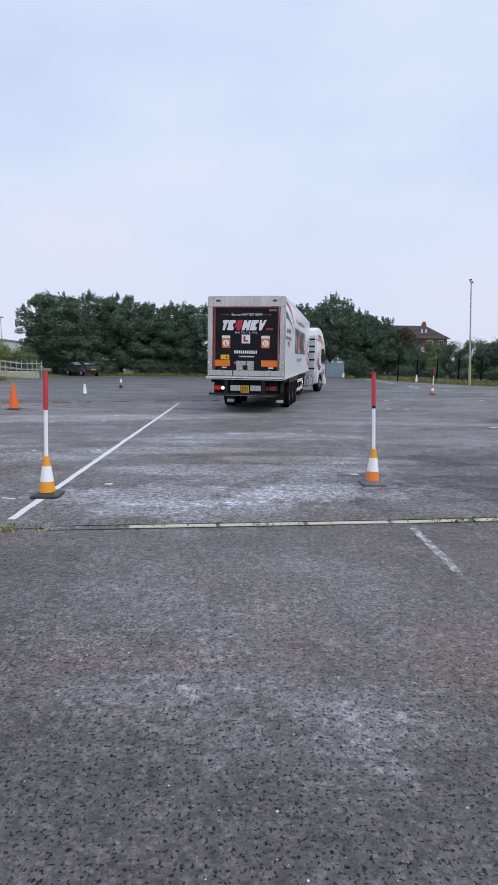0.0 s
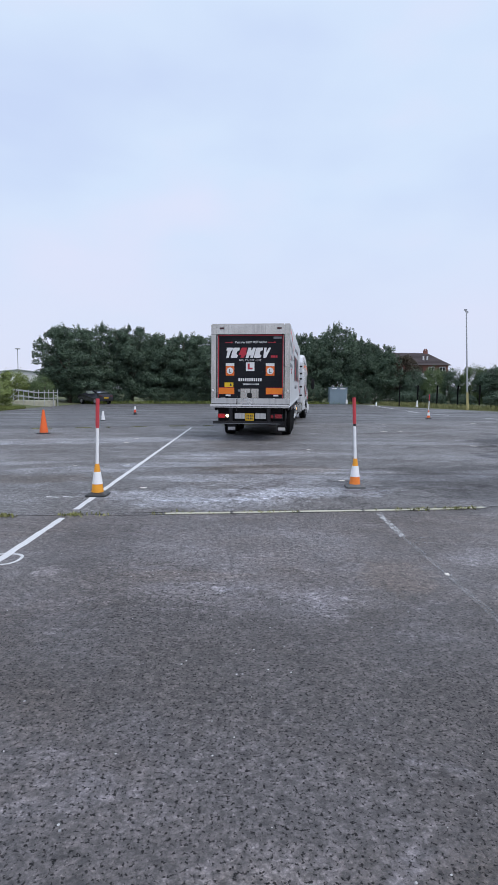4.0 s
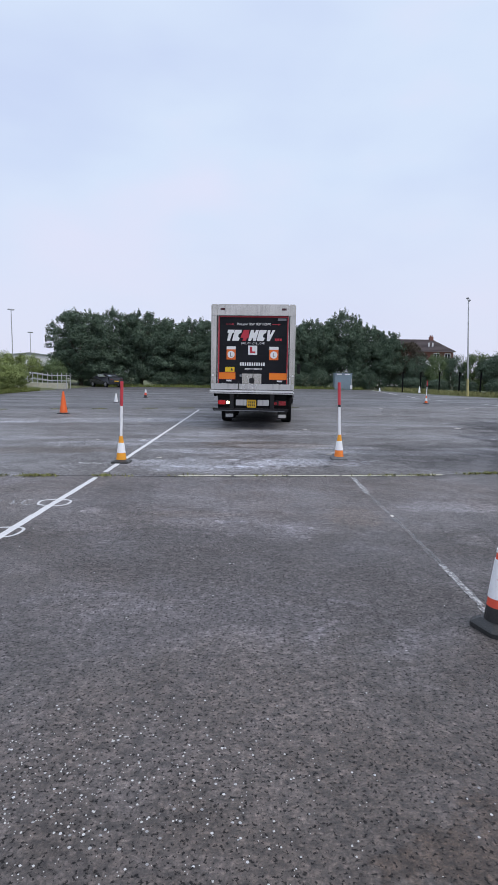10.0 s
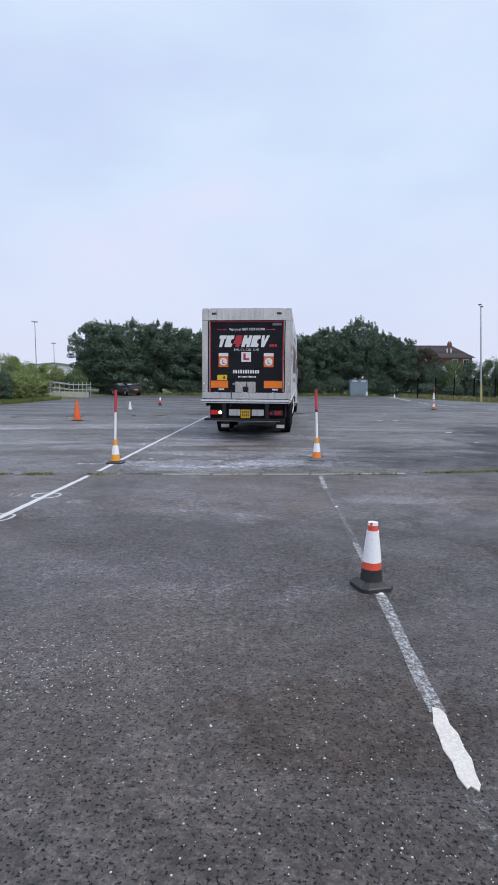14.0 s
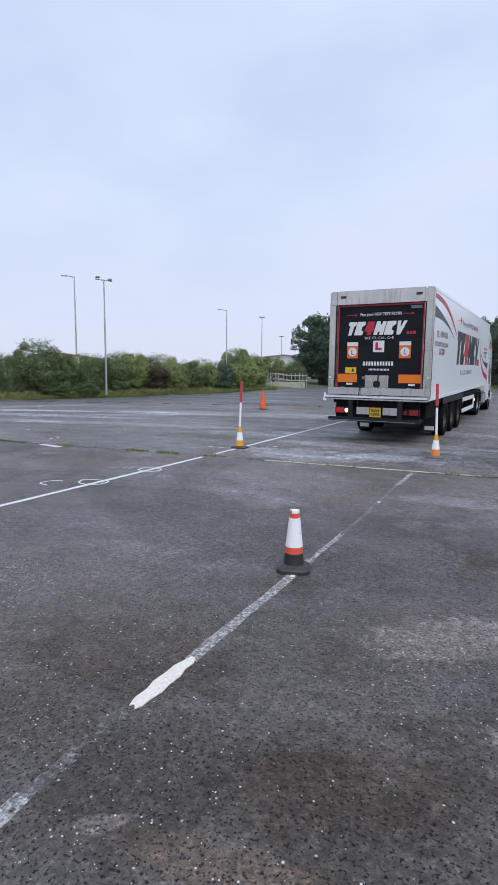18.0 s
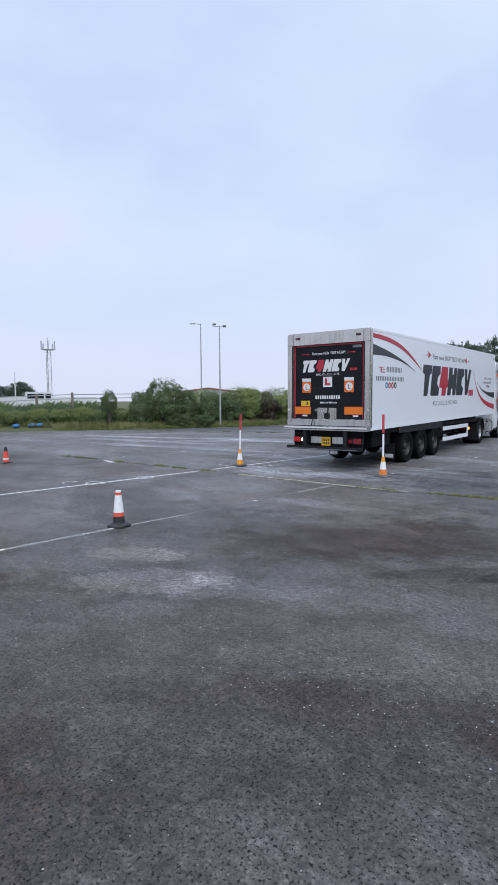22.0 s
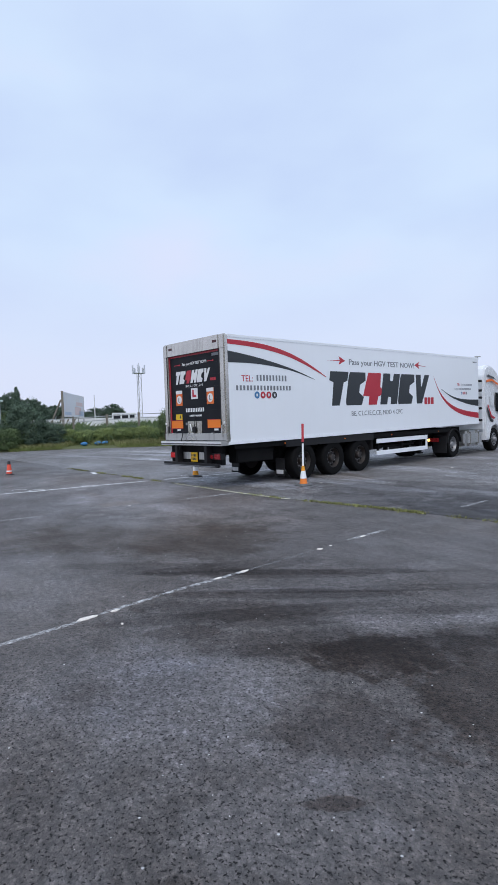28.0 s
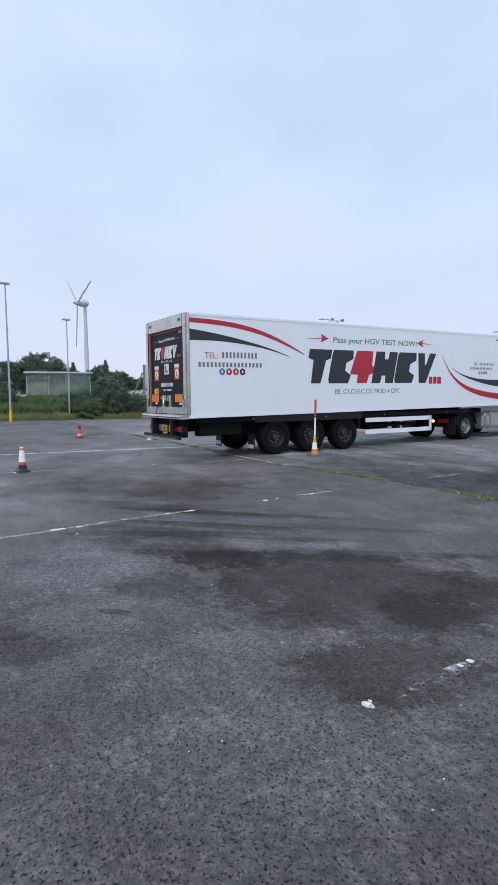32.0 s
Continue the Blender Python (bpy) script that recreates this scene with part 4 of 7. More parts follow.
# painted scrawl beside the west bay line: plain strokes
for nth, pts in enumerate(([(-2.65, 3.20), (-2.71, 3.42), (-2.51, 3.50), (-2.29, 3.47), (-2.28, 3.20), (-2.46, 3.12), (-2.65, 3.20)], [(-2.80, 3.44), (-2.91, 3.44), (-2.86, 3.17), (-2.71, 3.18)], [(-2.89, 3.30), (-2.78, 3.30)], [(-3.04, 3.21), (-2.91, 3.19)],
            [(-3.05, 3.41), (-2.97, 3.19)], [(-3.18, 3.38), (-3.36, 3.36), (-3.34, 3.12), (-3.13, 3.14)], [(-2.83, 2.02), (-2.64, 2.16), (-2.36, 2.17), (-2.33, 2.0), (-2.36, 1.85), (-2.46, 1.80), (-2.72, 1.81), (-2.83, 2.02)],
            [(-3.02, 1.80), (-3.22, 1.72), (-3.24, 1.48), (-2.98, 1.44)], [(-3.21, 6.44), (-3.0, 6.38)], [(-2.95, 6.45), (-2.78, 6.40)])):
    for _ in range(2):
        pts = [pts[0]] + [(p[0] + (q[0] - p[0]) * u, p[1] + (q[1] - p[1]) * u) for p, q in zip(pts, pts[1:]) for u in (0.25, 0.75)] + [pts[-1]]
    for a, b in zip(pts, pts[1:]):
        stripe(a, b, 0.03, "line_half" if 0 < nth < 6 else "line_good", "painted_scrawl", "illegible white painted scrawl on the asphalt", 0.005)

# flush concrete edging along the joint, with weeds
joint = thing("joint_edging", Matrix(), "row of flush concrete edging stones across the asphalt", "edging", kind="structure")
stone = box(-0.44, 0.44, -0.048, 0.048, -0.05, 0.006, 0.004)
stone_me = bpy.data.meshes.new("edging_stone")
stone.to_mesh(stone_me)
stone.free()
stone_me.materials.append(M["edging"])
for k in range(5):
    x = -0.75 + 0.915 * k
    s = new("edging_stone", stone_me)
    s.parent = joint
    s.matrix_basis = pose(x, joint_y(x) + random.uniform(-0.01, 0.01), random.uniform(-0.003, 0.003), 0, 0, joint_turn(x) + random.uniform(-0.5, 0.5))


gap = thing("joint_gap", Matrix(), "dark open gaps along the asphalt joint", "joint", kind="structure")
for dy, x0, x1 in ((-0.068, -1.95, 3.4), (0.068, -1.95, 3.4), (0.0, 3.4, 12.0), (0.0, -20.0, -2.0)):
    n = 40
    verts = []
    for k in range(n + 1):
        x = x0 + (x1 - x0) * k / n
        w = 0.008 * (1 + 0.9 * noise.noise((x * 3.0, dy * 50, 1)))
        verts += [(x, joint_y(x) + dy - w, 0.003), (x, joint_y(x) + dy + w, 0.003)]
    me = mesh_of("gap", verts, [(2 * k, 2 * k + 2, 2 * k + 3, 2 * k + 1) for k in range(n)], "chassis")
    strip = new("gap", me)
    strip.parent = gap


def blades(name, spots, height, material, label, category, width=0.012, lean=0.5):
    """Many thin blades, each a bent strip of two triangles, at (x, y, z) spots."""
    n = len(spots)
    p = np.array(spots)
    a = np.random.uniform(0, 2 * math.pi, n)
    h = np.random.uniform(0.35, 1.0, n) * height
    w = width * np.random.uniform(0.6, 1.4, n)
    ln = np.random.uniform(0.1, lean, n) * h
    dx, dy = np.cos(a), np.sin(a)
    v = np.empty((n, 4, 3))
    v[:, 0] = p + np.stack([-dy * w, dx * w, 0 * w], 1)
    v[:, 1] = p + np.stack([dy * w, -dx * w, 0 * w], 1)
    v[:, 2] = p + np.stack([dx * ln * 0.35 + dy * w * 0.7, dy * ln * 0.35 - dx * w * 0.7, h * 0.6], 1)
    v[:, 3] = p + np.stack([dx * ln, dy * ln, h], 1)
    f = np.arange(n)[:, None] * 4
    tri = np.concatenate([f + [0, 1, 2], f + [0, 2, 3]]).tolist()
    return tagged(new(name, mesh_of(name, v.reshape(-1, 3).tolist(), tri, material)), label, category, kind="stuff")


spots = []
for k in range(26000):
    x = random.uniform(-10, 12)
    dens = 0.05 + (0.55 * math.exp(-((x - 6.0) / 2.2) ** 2)) + (0.4 if -4.5 < x < -2.3 or -9 < x < -6 else 0.25 if 7.5 < x else 0)
    clump = noise.noise((x * 1.6, 3.1, 0)) + 0.5 * noise.noise((x * 5.0, 7.7, 0))
    if clump > (-0.08 if x < 5 else -0.35) and random.random() < dens * max(min(clump * 3 + 0.4, 1), 0.12):
        spots.append((x + random.gauss(0, 0.03), joint_y(x) + random.gauss(0, 0.045) - (0.02 if x > -2 else 0), 0.0))
blades("joint_weeds", spots, 0.045, "weed", "low yellow-green weeds growing along the asphalt joint", "weeds", 0.010, 1.2)


end_spots = []
for k in range(5000):
    x = random.uniform(-21, 2.0)
    if noise.noise((x * 1.3, 8.0, 0)) > 0.05:
        end_spots.append((x + random.gauss(0, 0.05), 21.3 + 0.397 * (x + 7) + random.gauss(0, 0.05), 0.0))
blades("far_joint_weeds", end_spots, 0.05, "dry_grass", "dry weeds along the far asphalt joint", "weeds", 0.014, 1.2)


def pebbles():
    """Loose chippings scattered over the near asphalt."""
    verts, faces = [], []
    beds = [(-0.6, -1.5, 0.9, 0.5), (-0.6, -1.5, 0.8, 0.4), (1.5, -2.3, 1.8, 0.7), (2.6, -3.2, 1.5, 0.7), (3.4, -1.2, 1.0, 0.5), (7.2, -1.2, 1.4, 0.6)]
    for k in range(3000):
        if k % 3:
            bx, by, sx, sy = random.choice(beds)
            x, y = random.gauss(bx, sx * 0.6), random.gauss(by, sy * 0.6)
        else:
            x, y = random.uniform(-6, 15), random.uniform(-4.5, 5)
        r = random.choice((0.0025, 0.003, 0.003, 0.004, 0.006))
        b = len(verts)
        a = random.uniform(0, 6)
        for j in range(4):
            verts.append((x + r * math.cos(a + j * 1.57) * random.uniform(0.7, 1.2), y + r * math.sin(a + j * 1.57), 0.0))
        verts.append((x, y, r * 0.9))
        faces += [(b + j, b + (j + 1) % 4, b + 4) for j in range(4)]
    tagged(new("chippings", mesh_of("chippings", verts, faces, "pebble")), "loose pale stone chippings on the asphalt", "chippings", kind="stuff")


pebbles()

# ---- articulated lorry ----
def on_side(y, z, x=1.2775):
    """A flat shape's x runs forward along the lorry, its y up."""
    return Matrix(((0, 0, 1, x), (1, 0, 0, y), (0, 1, 0, z), (0, 0, 0, 1)))


def on_rear(x, z, y):
    return Matrix(((1, 0, 0, x), (0, 0, -1, y), (0, 1, 0, z), (0, 0, 0, 1)))


def lifted(bm):
    """The body rides slightly nose-up on its springs."""
    for v in bm.verts:
        v.co.z += 0.0095 * max(v.co.y, 0)
    return bm


def words(text, height, m, depth=0.002, squeeze=1.0, bold=0.0):
    """Lettering in the built-in font, turned into a mesh and placed by m."""
    c = bpy.data.curves.new("words", "FONT")
    c.body, c.size, c.extrude, c.resolution_u = text, height * 1.38, depth, 3
    c.offset = height * bold
    ob = bpy.data.objects.new("words", c)
    scene.collection.objects.link(ob)
    dg = bpy.context.evaluated_depsgraph_get()
    me = bpy.data.meshes.new_from_object(ob.evaluated_get(dg))
    bpy.data.objects.remove(ob)
    bm = bmesh.new()
    bm.from_mesh(me)
    bpy.data.meshes.remove(me)
    bmesh.ops.transform(bm, matrix=m @ Matrix.Diagonal((squeeze, 1, 1, 1)), verts=bm.verts[:])
    return bm


def lettering(text, height, m, width=0.0, bold=0.0):
    """The words of a line as separate meshes, each with its place in the line."""
    def reach(t):
        b = words(t, height, Matrix())
        xs = [v.co.x for v in b.verts]
        b.free()
        return max(xs)
    k = width / reach(text) if width else 1.0
    out, pos = [], 0
    for w in text.split(" "):
        i = text.index(w, pos)
        pos = i + len(w)
        x = 0.0 if i == 0 else reach(text[:pos]) - reach(w)
        out.append(words(w, height, m @ Matrix.Diagonal((k, 1, 1, 1)) @ Matrix.Translation((x, 0, 0)), bold=bold))
    return out


def bars(widths, gap, height, m, depth=0.002):
    """Plain bars in a row in place of writing."""
    bm, x = None, 0.0
    for w in widths:
        b = prism([(x, 0), (x + w, 0), (x + w, height), (x, height)], depth, m)
        bm = joined(bm, b) if bm else b
        x += w + gap
    return bm


def slanted(x, w, h, slope, m, notch=0, depth=0.002):
    """One leaning block of the painted emblem, with a notch in it."""
    def at(u, v):
        return (x + u * w + v * slope, v * h)
    shapes = [
        [(0, 0), (1, 0), (1, 1), (0, 1)],
        [(0.06, 0), (0.94, 0), (1, 0.25), (0.70, 0.38), (0.70, 0.62), (1, 0.75), (0.94, 1), (0.06, 1), (0, 0.9), (0, 0.1)],
        [(0.30, 0), (0.72, 0), (0.80, 0.68), (1.0, 0.74), (1.0, 1), (0, 1), (0, 0.74), (0.24, 0.68)],
        [(0.36, 0), (0.80, 0), (0.84, 0.26), (1, 0.30), (1, 0.50), (0.90, 0.56), (0.86, 1), (0.16, 1), (0.02, 0.28), (0.36, 0.26)],
        [(0, 0), (0.40, 0), (0.42, 0.24), (0.59, 0.24), (0.62, 0), (1, 0), (1, 1), (0.62, 1), (0.60, 0.76), (0.44, 0.76), (0.40, 1), (0, 1)],
        [(0.28, 0), (0.66, 0), (1.0, 1), (0.64, 1), (0.52, 0.60), (0.46, 0.60), (0.36, 1), (0, 1)],
    ]
    return prism([at(*p) for p in shapes[notch]], depth, m)


def swoosh(spine, m, depth=0.002):
    """A curved band: rows of along, top, bottom, smoothed between."""
    xs = [p[0] for p in spine]
    n = 26
    top, low = [], []
    s = np.linspace(0, 1, n)
    t = np.linspace(0, 1, len(spine))

    def curve(col):
        v = [p[col] for p in spine]
        lin = np.interp(s, t, v)
        for _ in range(18):
            lin[1:-1] = 0.25 * lin[:-2] + 0.5 * lin[1:-1] + 0.25 * lin[2:]
        return lin
    cx, ct, cb = curve(0), curve(1), curve(2)
    bm = bmesh.new()
    rows = []
    for k in range(n):
        rows.append([bm.verts.new((cx[k], ct[k], z)) for z in (0, depth)] + [bm.verts.new((cx[k], cb[k], z)) for z in (depth, 0)])
    for r0, r1 in zip(rows, rows[1:]):
        for j in range(4):
            bm.faces.new((r0[j], r0[(j + 1) % 4], r1[(j + 1) % 4], r1[j]))
    bm.faces.new(rows[0])
    bm.faces.new(rows[-1][::-1])
    bmesh.ops.recalc_face_normals(bm, faces=bm.faces[:])
    bmesh.ops.transform(bm, matrix=m, verts=bm.verts[:])
    return bm


TYRE = [(0.29, -0.15), (0.33, -0.165), (0.42, -0.175), (0.475, -0.165), (0.497, -0.135), (0.5, -0.07), (0.5, 0.07), (0.497, 0.135), (0.475, 0.165), (0.42, 0.175), (0.33, 0.165), (0.29, 0.15)]


def wheel(parent, x, y, side, rim="rim", deep=True):
    """A lorry wheel in parts. side: 1 on the right, -1 on the left."""
    w = part("wheel", lathe(TYRE, 40, "X", True), "rubber", parent, "black dusty lorry tyre", True)
    w.matrix_basis = pose(x, y, 0.5)
    o = 0.03 if deep else 0.14
    prof = [(0.295, -0.14), (0.295, 0.13), (0.275, 0.145), (0.265, 0.12), (0.235, o), (0.10, o - 0.02), (0.06, o - 0.02), (0.0001, o - 0.02)]
    r = part("rim", lathe([(a, b * side) for a, b in prof], 32, "X"), rim, w, "", True)
    hub = lathe([(0.11, (o - 0.03) * side), (0.105, (o + 0.075) * side), (0.085, (o + 0.10) * side), (0.0001, (o + 0.105) * side)], 18, "X")
    part("hub", hub, rim, w, "", True)
    for k in range(10):
        a = 2 * math.pi * k / 10
        c, s = 0.165 * math.cos(a), 0.165 * math.sin(a)
        part("wheel_nut", rod(((o - 0.02) * side, c, s), ((o + 0.03) * side, c, s), 0.016, seg=6), "rim_light", w)
    for k in range(10):
        a = 2 * math.pi * (k + 0.5) / 10
        c, s = 0.215 * math.cos(a), 0.215 * math.sin(a)
        part("hand_hole", rod(((o - 0.02) * side, c, s), ((o + 0.012) * side, c, s), 0.026, seg=8), "chassis", w)
    return w


def learner_plate(parent, x, z):
    p = part("learner_plate", lifted(prism([(0, 0), (0.28, 0), (0.28, 0.40), (0, 0.40)], 0.003, on_rear(x, z, 0.055))), "orange_film", parent, "orange and white learner plate")
    part("plate_header", lifted(prism([(0.0, 0.31), (0.28, 0.31), (0.28, 0.40), (0.0, 0.40)], 0.003, on_rear(x, z, 0.0515))), "white_ink", p)
    disc = [(0.14 + 0.11 * math.cos(a), 0.155 + 0.11 * math.sin(a)) for a in np.linspace(0, 2 * math.pi, 20, endpoint=False)]
    part("plate_disc", lifted(prism(disc, 0.003, on_rear(x, z, 0.0515))), "white_ink", p)
    part("letter", lifted(words("L", 0.13, on_rear(x + 0.10, z + 0.092, 0.0480))), "charcoal", p)


def build_trailer():
    t = thing("semi_trailer", Matrix(), "white box semi-trailer with red and charcoal graphics, reversing into a bay", "trailer")
    part("body", lifted(box(-1.275, 1.275, 0.10, 13.6, 1.12, 3.765, 0.025)), "white_panel", t, "white smooth panelled box body")
    # top and bottom rails along both sides
    for s in (-1, 1):
        part("bottom_rail", lifted(box(min(s * 1.262, s * 1.286), max(s * 1.262, s * 1.286), 0.06, 13.61, 1.10, 1.18, 0.004)), "white_panel", t)
        part("top_rail", lifted(box(min(s * 1.262, s * 1.283), max(s * 1.262, s * 1.283), 0.06, 13.61, 3.70, 3.775, 0.006)), "white_panel", t)
        part("rear_post", lifted(box(min(s * 1.07, s * 1.285), max(s * 1.07, s * 1.285), -0.005, 0.14, 1.13, 3.78, 0.03)), "steel", t, "brushed steel rear post")
        part("corner_strip", lifted(box(min(s * 1.085, s * 1.115), max(s * 1.085, s * 1.115), -0.012, 0.0, 1.40, 3.43)), "black", t)
        part("hinge_lug", lifted(box(min(s * 1.13, s * 1.18), max(s * 1.13, s * 1.18), -0.05, 0.0, 1.30, 1.58, 0.008)), "alu", t)
        part("marker_lamp", lifted(box(s * 0.93 - 0.07, s * 0.93 + 0.07, -0.014, 0.0, 3.60, 3.66, 0.004)), "lamp_dark", t, "small dark red marker lamp")
        part("roof_lamp", lifted(box(min(s * 1.20, s * 1.25), max(s * 1.20, s * 1.25), -0.03, 0.0, 1.62, 1.67, 0.006)), "white_ink", t)
    part("header_seam", lifted(box(-1.285, 1.285, -0.0075, 0.0, 3.437, 3.443)), "chassis", t)
    part("header", lifted(box(-1.07, 1.07, -0.004, 0.14, 3.44, 3.78, 0.01)), "steel", t, "steel header above the roller door")
    part("sill", lifted(box(-1.275, 1.275, -0.02, 0.14, 1.19, 1.385, 0.008)), "alu", t)
    door = part("roller_door", lifted(box(-1.07, 1.07, 0.06, 0.10, 1.385, 3.44)), "door", t, "black printed roller shutter door")
    for k in range(1, 7):
        z = 1.385 + k * 0.294
        part("slat_joint", lifted(box(-1.07, 1.07, 0.0575, 0.062, z - 0.003, z + 0.003)), "black", door)
    for s in (-1, 1):
        part("red_edge", lifted(box(min(s * 1.035, s * 1.065), max(s * 1.035, s * 1.065), 0.050, 0.061, 1.40, 3.43)), "red", door)
    part("red_edge", lifted(box(-1.02, 1.02, 0.050, 0.061, 3.395, 3.435)), "red", door)
    # tail platform edge
    part("platform", lifted(box(-1.30, 1.265, -0.16, 0.10, 1.085, 1.19, 0.01)), "alu", t, "aluminium tail platform with white reflective edge")
    part("reflective_strip", lifted(box(-1.29, 1.255, -0.172, -0.159, 1.140, 1.178, 0.004)), "white_ink", t)
    # proud black strips stand for the shade in the groove and the sill gap
    part("platform_groove", lifted(box(-1.29, 1.255, -0.164, -0.158, 1.118, 1.132)), "chassis", t)
    part("sill_shadow_gap", lifted(box(-1.27, 1.26, -0.026, -0.018, 1.196, 1.212)), "chassis", t)
    # printed door
    y = 0.0575
    letters = [(0.0, 0.20, 2, "white_ink"), (0.21, 0.22, 1, "white_ink"), (0.44, 0.25, 3, "red"), (0.70, 0.24, 4, "white_ink"), (0.96, 0.23, 1, "white_ink"), (1.21, 0.23, 5, "white_ink")]
    for x, w, k, m in letters:
        part("emblem_block", lifted(slanted(x, w, 0.33, 0.09, on_rear(-0.86, 2.69, y), k)), m, door)
    part("emblem_block", lifted(bars([0.06, 0.06, 0.06], 0.015, 0.07, on_rear(0.66, 2.70, y))), "red", door)
    for b in lettering("Pass your HGV TEST NOW!", 0.075, on_rear(-0.50, 3.16, y), 1.02, 0.015):
        part("slogan_word", lifted(b), "white_ink", door, "white slogan lettering")
    for s in (-1, 1):
        part("arrow", lifted(prism([(0, 0.01), (0.20, 0.01), (0.20, -0.01), (0.27, 0.018), (0.20, 0.046), (0.20, 0.026), (0, 0.026)], 0.002, on_rear(-0.84 if s < 0 else 0.56, 3.17, y))), "red", door)
    for b in lettering("B+E, C1, C1E , C+E", 0.062, on_rear(-0.37, 2.59, y), 0.72):
        part("category_word", lifted(b), "white_ink", door)
    part("phone_bars", lifted(bars([0.045] * 11, 0.026, 0.10, on_rear(-0.39, 1.94, y))), "white_ink", door)
    part("contact_bars", lifted(bars([0.022] * 15, 0.013, 0.045, on_rear(-0.24, 1.82, y))), "white_ink", door)
    part("corner_label", lifted(prism([(0, 0), (0.26, 0), (0.26, 0.07), (0, 0.07)], 0.002, on_rear(0.74, 3.30, y))), "ink_grey", door)
    plate = part("red_learner_plate", lifted(prism([(0, 0), (0.28, 0), (0.28, 0.28), (0, 0.28)], 0.003, on_rear(-0.15, 2.27, y))), "white_ink", door, "white plate with a red letter L")
    part("letter", lifted(prism([(0.06, 0.05), (0.22, 0.05), (0.22, 0.105), (0.125, 0.105), (0.125, 0.24), (0.06, 0.24)], 0.003, on_rear(-0.15, 2.27, y - 0.0035))), "red", plate)
    learner_plate(door, -0.81, 2.12)
    learner_plate(door, 0.50, 2.12)
    for x0, w in ((-1.04, 0.51), (0.51, 0.54)):
        b = part("marker_board", lifted(prism([(0, 0), (w, 0), (w, 0.21), (0, 0.21)], 0.006, on_rear(x0, 1.52, 0.05))), "orange_board", door, "orange rear marker board")
        part("board_rim", lifted(box(x0, x0 + w, 0.040, 0.045, 1.725, 1.735)), "red", b)
        part("board_rim", lifted(box(x0, x0 + w, 0.040, 0.045, 1.515, 1.525)), "red", b)
        part("small_label", lifted(prism([(0, 0), (0.16, 0), (0.16, 0.05), (0, 0.05)], 0.002, on_rear(x0 + w * 0.45, 1.455, y))), "white_ink", door)
    ysign = part("yellow_sticker", lifted(prism([(0, 0), (0.29, 0), (0.29, 0.15), (0, 0.15)], 0.003, on_rear(-0.85, 1.745, 0.055))), "yellow", door, "yellow warning sticker")
    part("sticker_mark", lifted(prism([(0.17, 0.04), (0.24, 0.04), (0.22, 0.12), (0.19, 0.12)], 0.002, on_rear(-0.85, 1.745, 0.0515))), "charcoal", ysign)
    part("kick_plate", lifted(box(-0.32, 0.27, 0.045, 0.060, 1.39, 1.70)), "steel", door, "scuffed steel latch plate")
    part("latch_box", lifted(box(-0.40, -0.33, 0.03, 0.060, 1.60, 1.67, 0.006)), "ink_grey", door)
    latch = part("latch", lifted(box(-0.10, 0.06, 0.0, 0.05, 1.40, 1.56, 0.02)), "black", t, "black door latch with hanging cord")
    part("cord", lifted(rod((0.03, 0.03, 1.85), (0.0, 0.01, 1.48), 0.010, 0.012, 8)), "black", latch)
    part("cord", lifted(rod((-0.10, 0.0, 1.45), (-0.17, 0.01, 1.63), 0.010, 0.02, 8)), "alu", latch)
    part("strap", lifted(rod((-0.42, -0.03, 1.46), (-0.425, -0.175, 0.98), 0.014, 0.012, 6)), "black", t, "hanging black strap")
    for x in (-0.88, -0.05, 0.80):
        part("platform_clip", lifted(box(x - 0.06, x + 0.06, -0.05, 0.0, 1.36, 1.40, 0.006)), "alu", t)
    # rear chassis
    for s in (-1, 1):
        part("lift_arm", box(s * 0.62 - 0.06, s * 0.62 + 0.06, -0.15, 0.14, 0.56, 1.08, 0.01), "black", t)
        part("chassis_rail", box(s * 0.52 - 0.05, s * 0.52 + 0.05, 0.2, 13.3, 0.80, 1.12), "chassis", t)
        cl = part("light_cluster", box(min(s * 0.70, s * 1.06), max(s * 0.70, s * 1.06), -0.02, 0.12, 0.73, 0.89, 0.01), "black", t)
        part("tail_lamp", box(min(s * 0.82, s * 1.04), max(s * 0.82, s * 1.04), -0.035, -0.02, 0.745, 0.875, 0.01), "lamp_lit" if s < 0 else "lamp_red", cl, "red tail lamp")
        mf = part("mud_flap", box(s * 0.92 - 0.16, s * 0.92 + 0.16, 2.18, 2.20, 0.14, 0.62), "black", t, "black mud flap with a white label")
        part("flap_label", box(s * 0.92 - 0.13, s * 0.92 + 0.13, 2.170, 2.180, 0.19, 0.30, 0.004), "white_ink", mf)
    part("reversing_lamp", rod((-0.745, -0.04, 0.81), (-0.745, 0.0, 0.81), 0.048, seg=16), "lamp_on", t, "lit reversing lamp")
    part("reversing_lamp", rod((0.72, -0.04, 0.80), (0.72, 0.0, 0.80), 0.05, seg=16), "lamp_red", t, "unlit lamp lens")
    for x0, x1 in ((-0.50, -0.17), (0.17, 0.52)):
        part("backing_panel", box(x0, x1, 0.0, 0.02, 0.72, 0.90, 0.004), "alu", t)
    num = part("number_plate", box(-0.15, 0.13, -0.03, -0.015, 0.66, 0.90, 0.004), "plate", t, "yellow rear number plate")
    for z in (0.70, 0.79):
        part("plate_bars", bars([0.035] * 4, 0.02, 0.065, on_rear(-0.11, z, -0.031)), "charcoal", num)
    part("rear_beam", box(-1.05, 1.05, 0.02, 0.14, 0.60, 1.08), "chassis", t)
    part("underrun_bar", box(-1.20, 1.12, -0.16, -0.08, 0.55, 0.645, 0.012), "black", t, "black underrun bar")
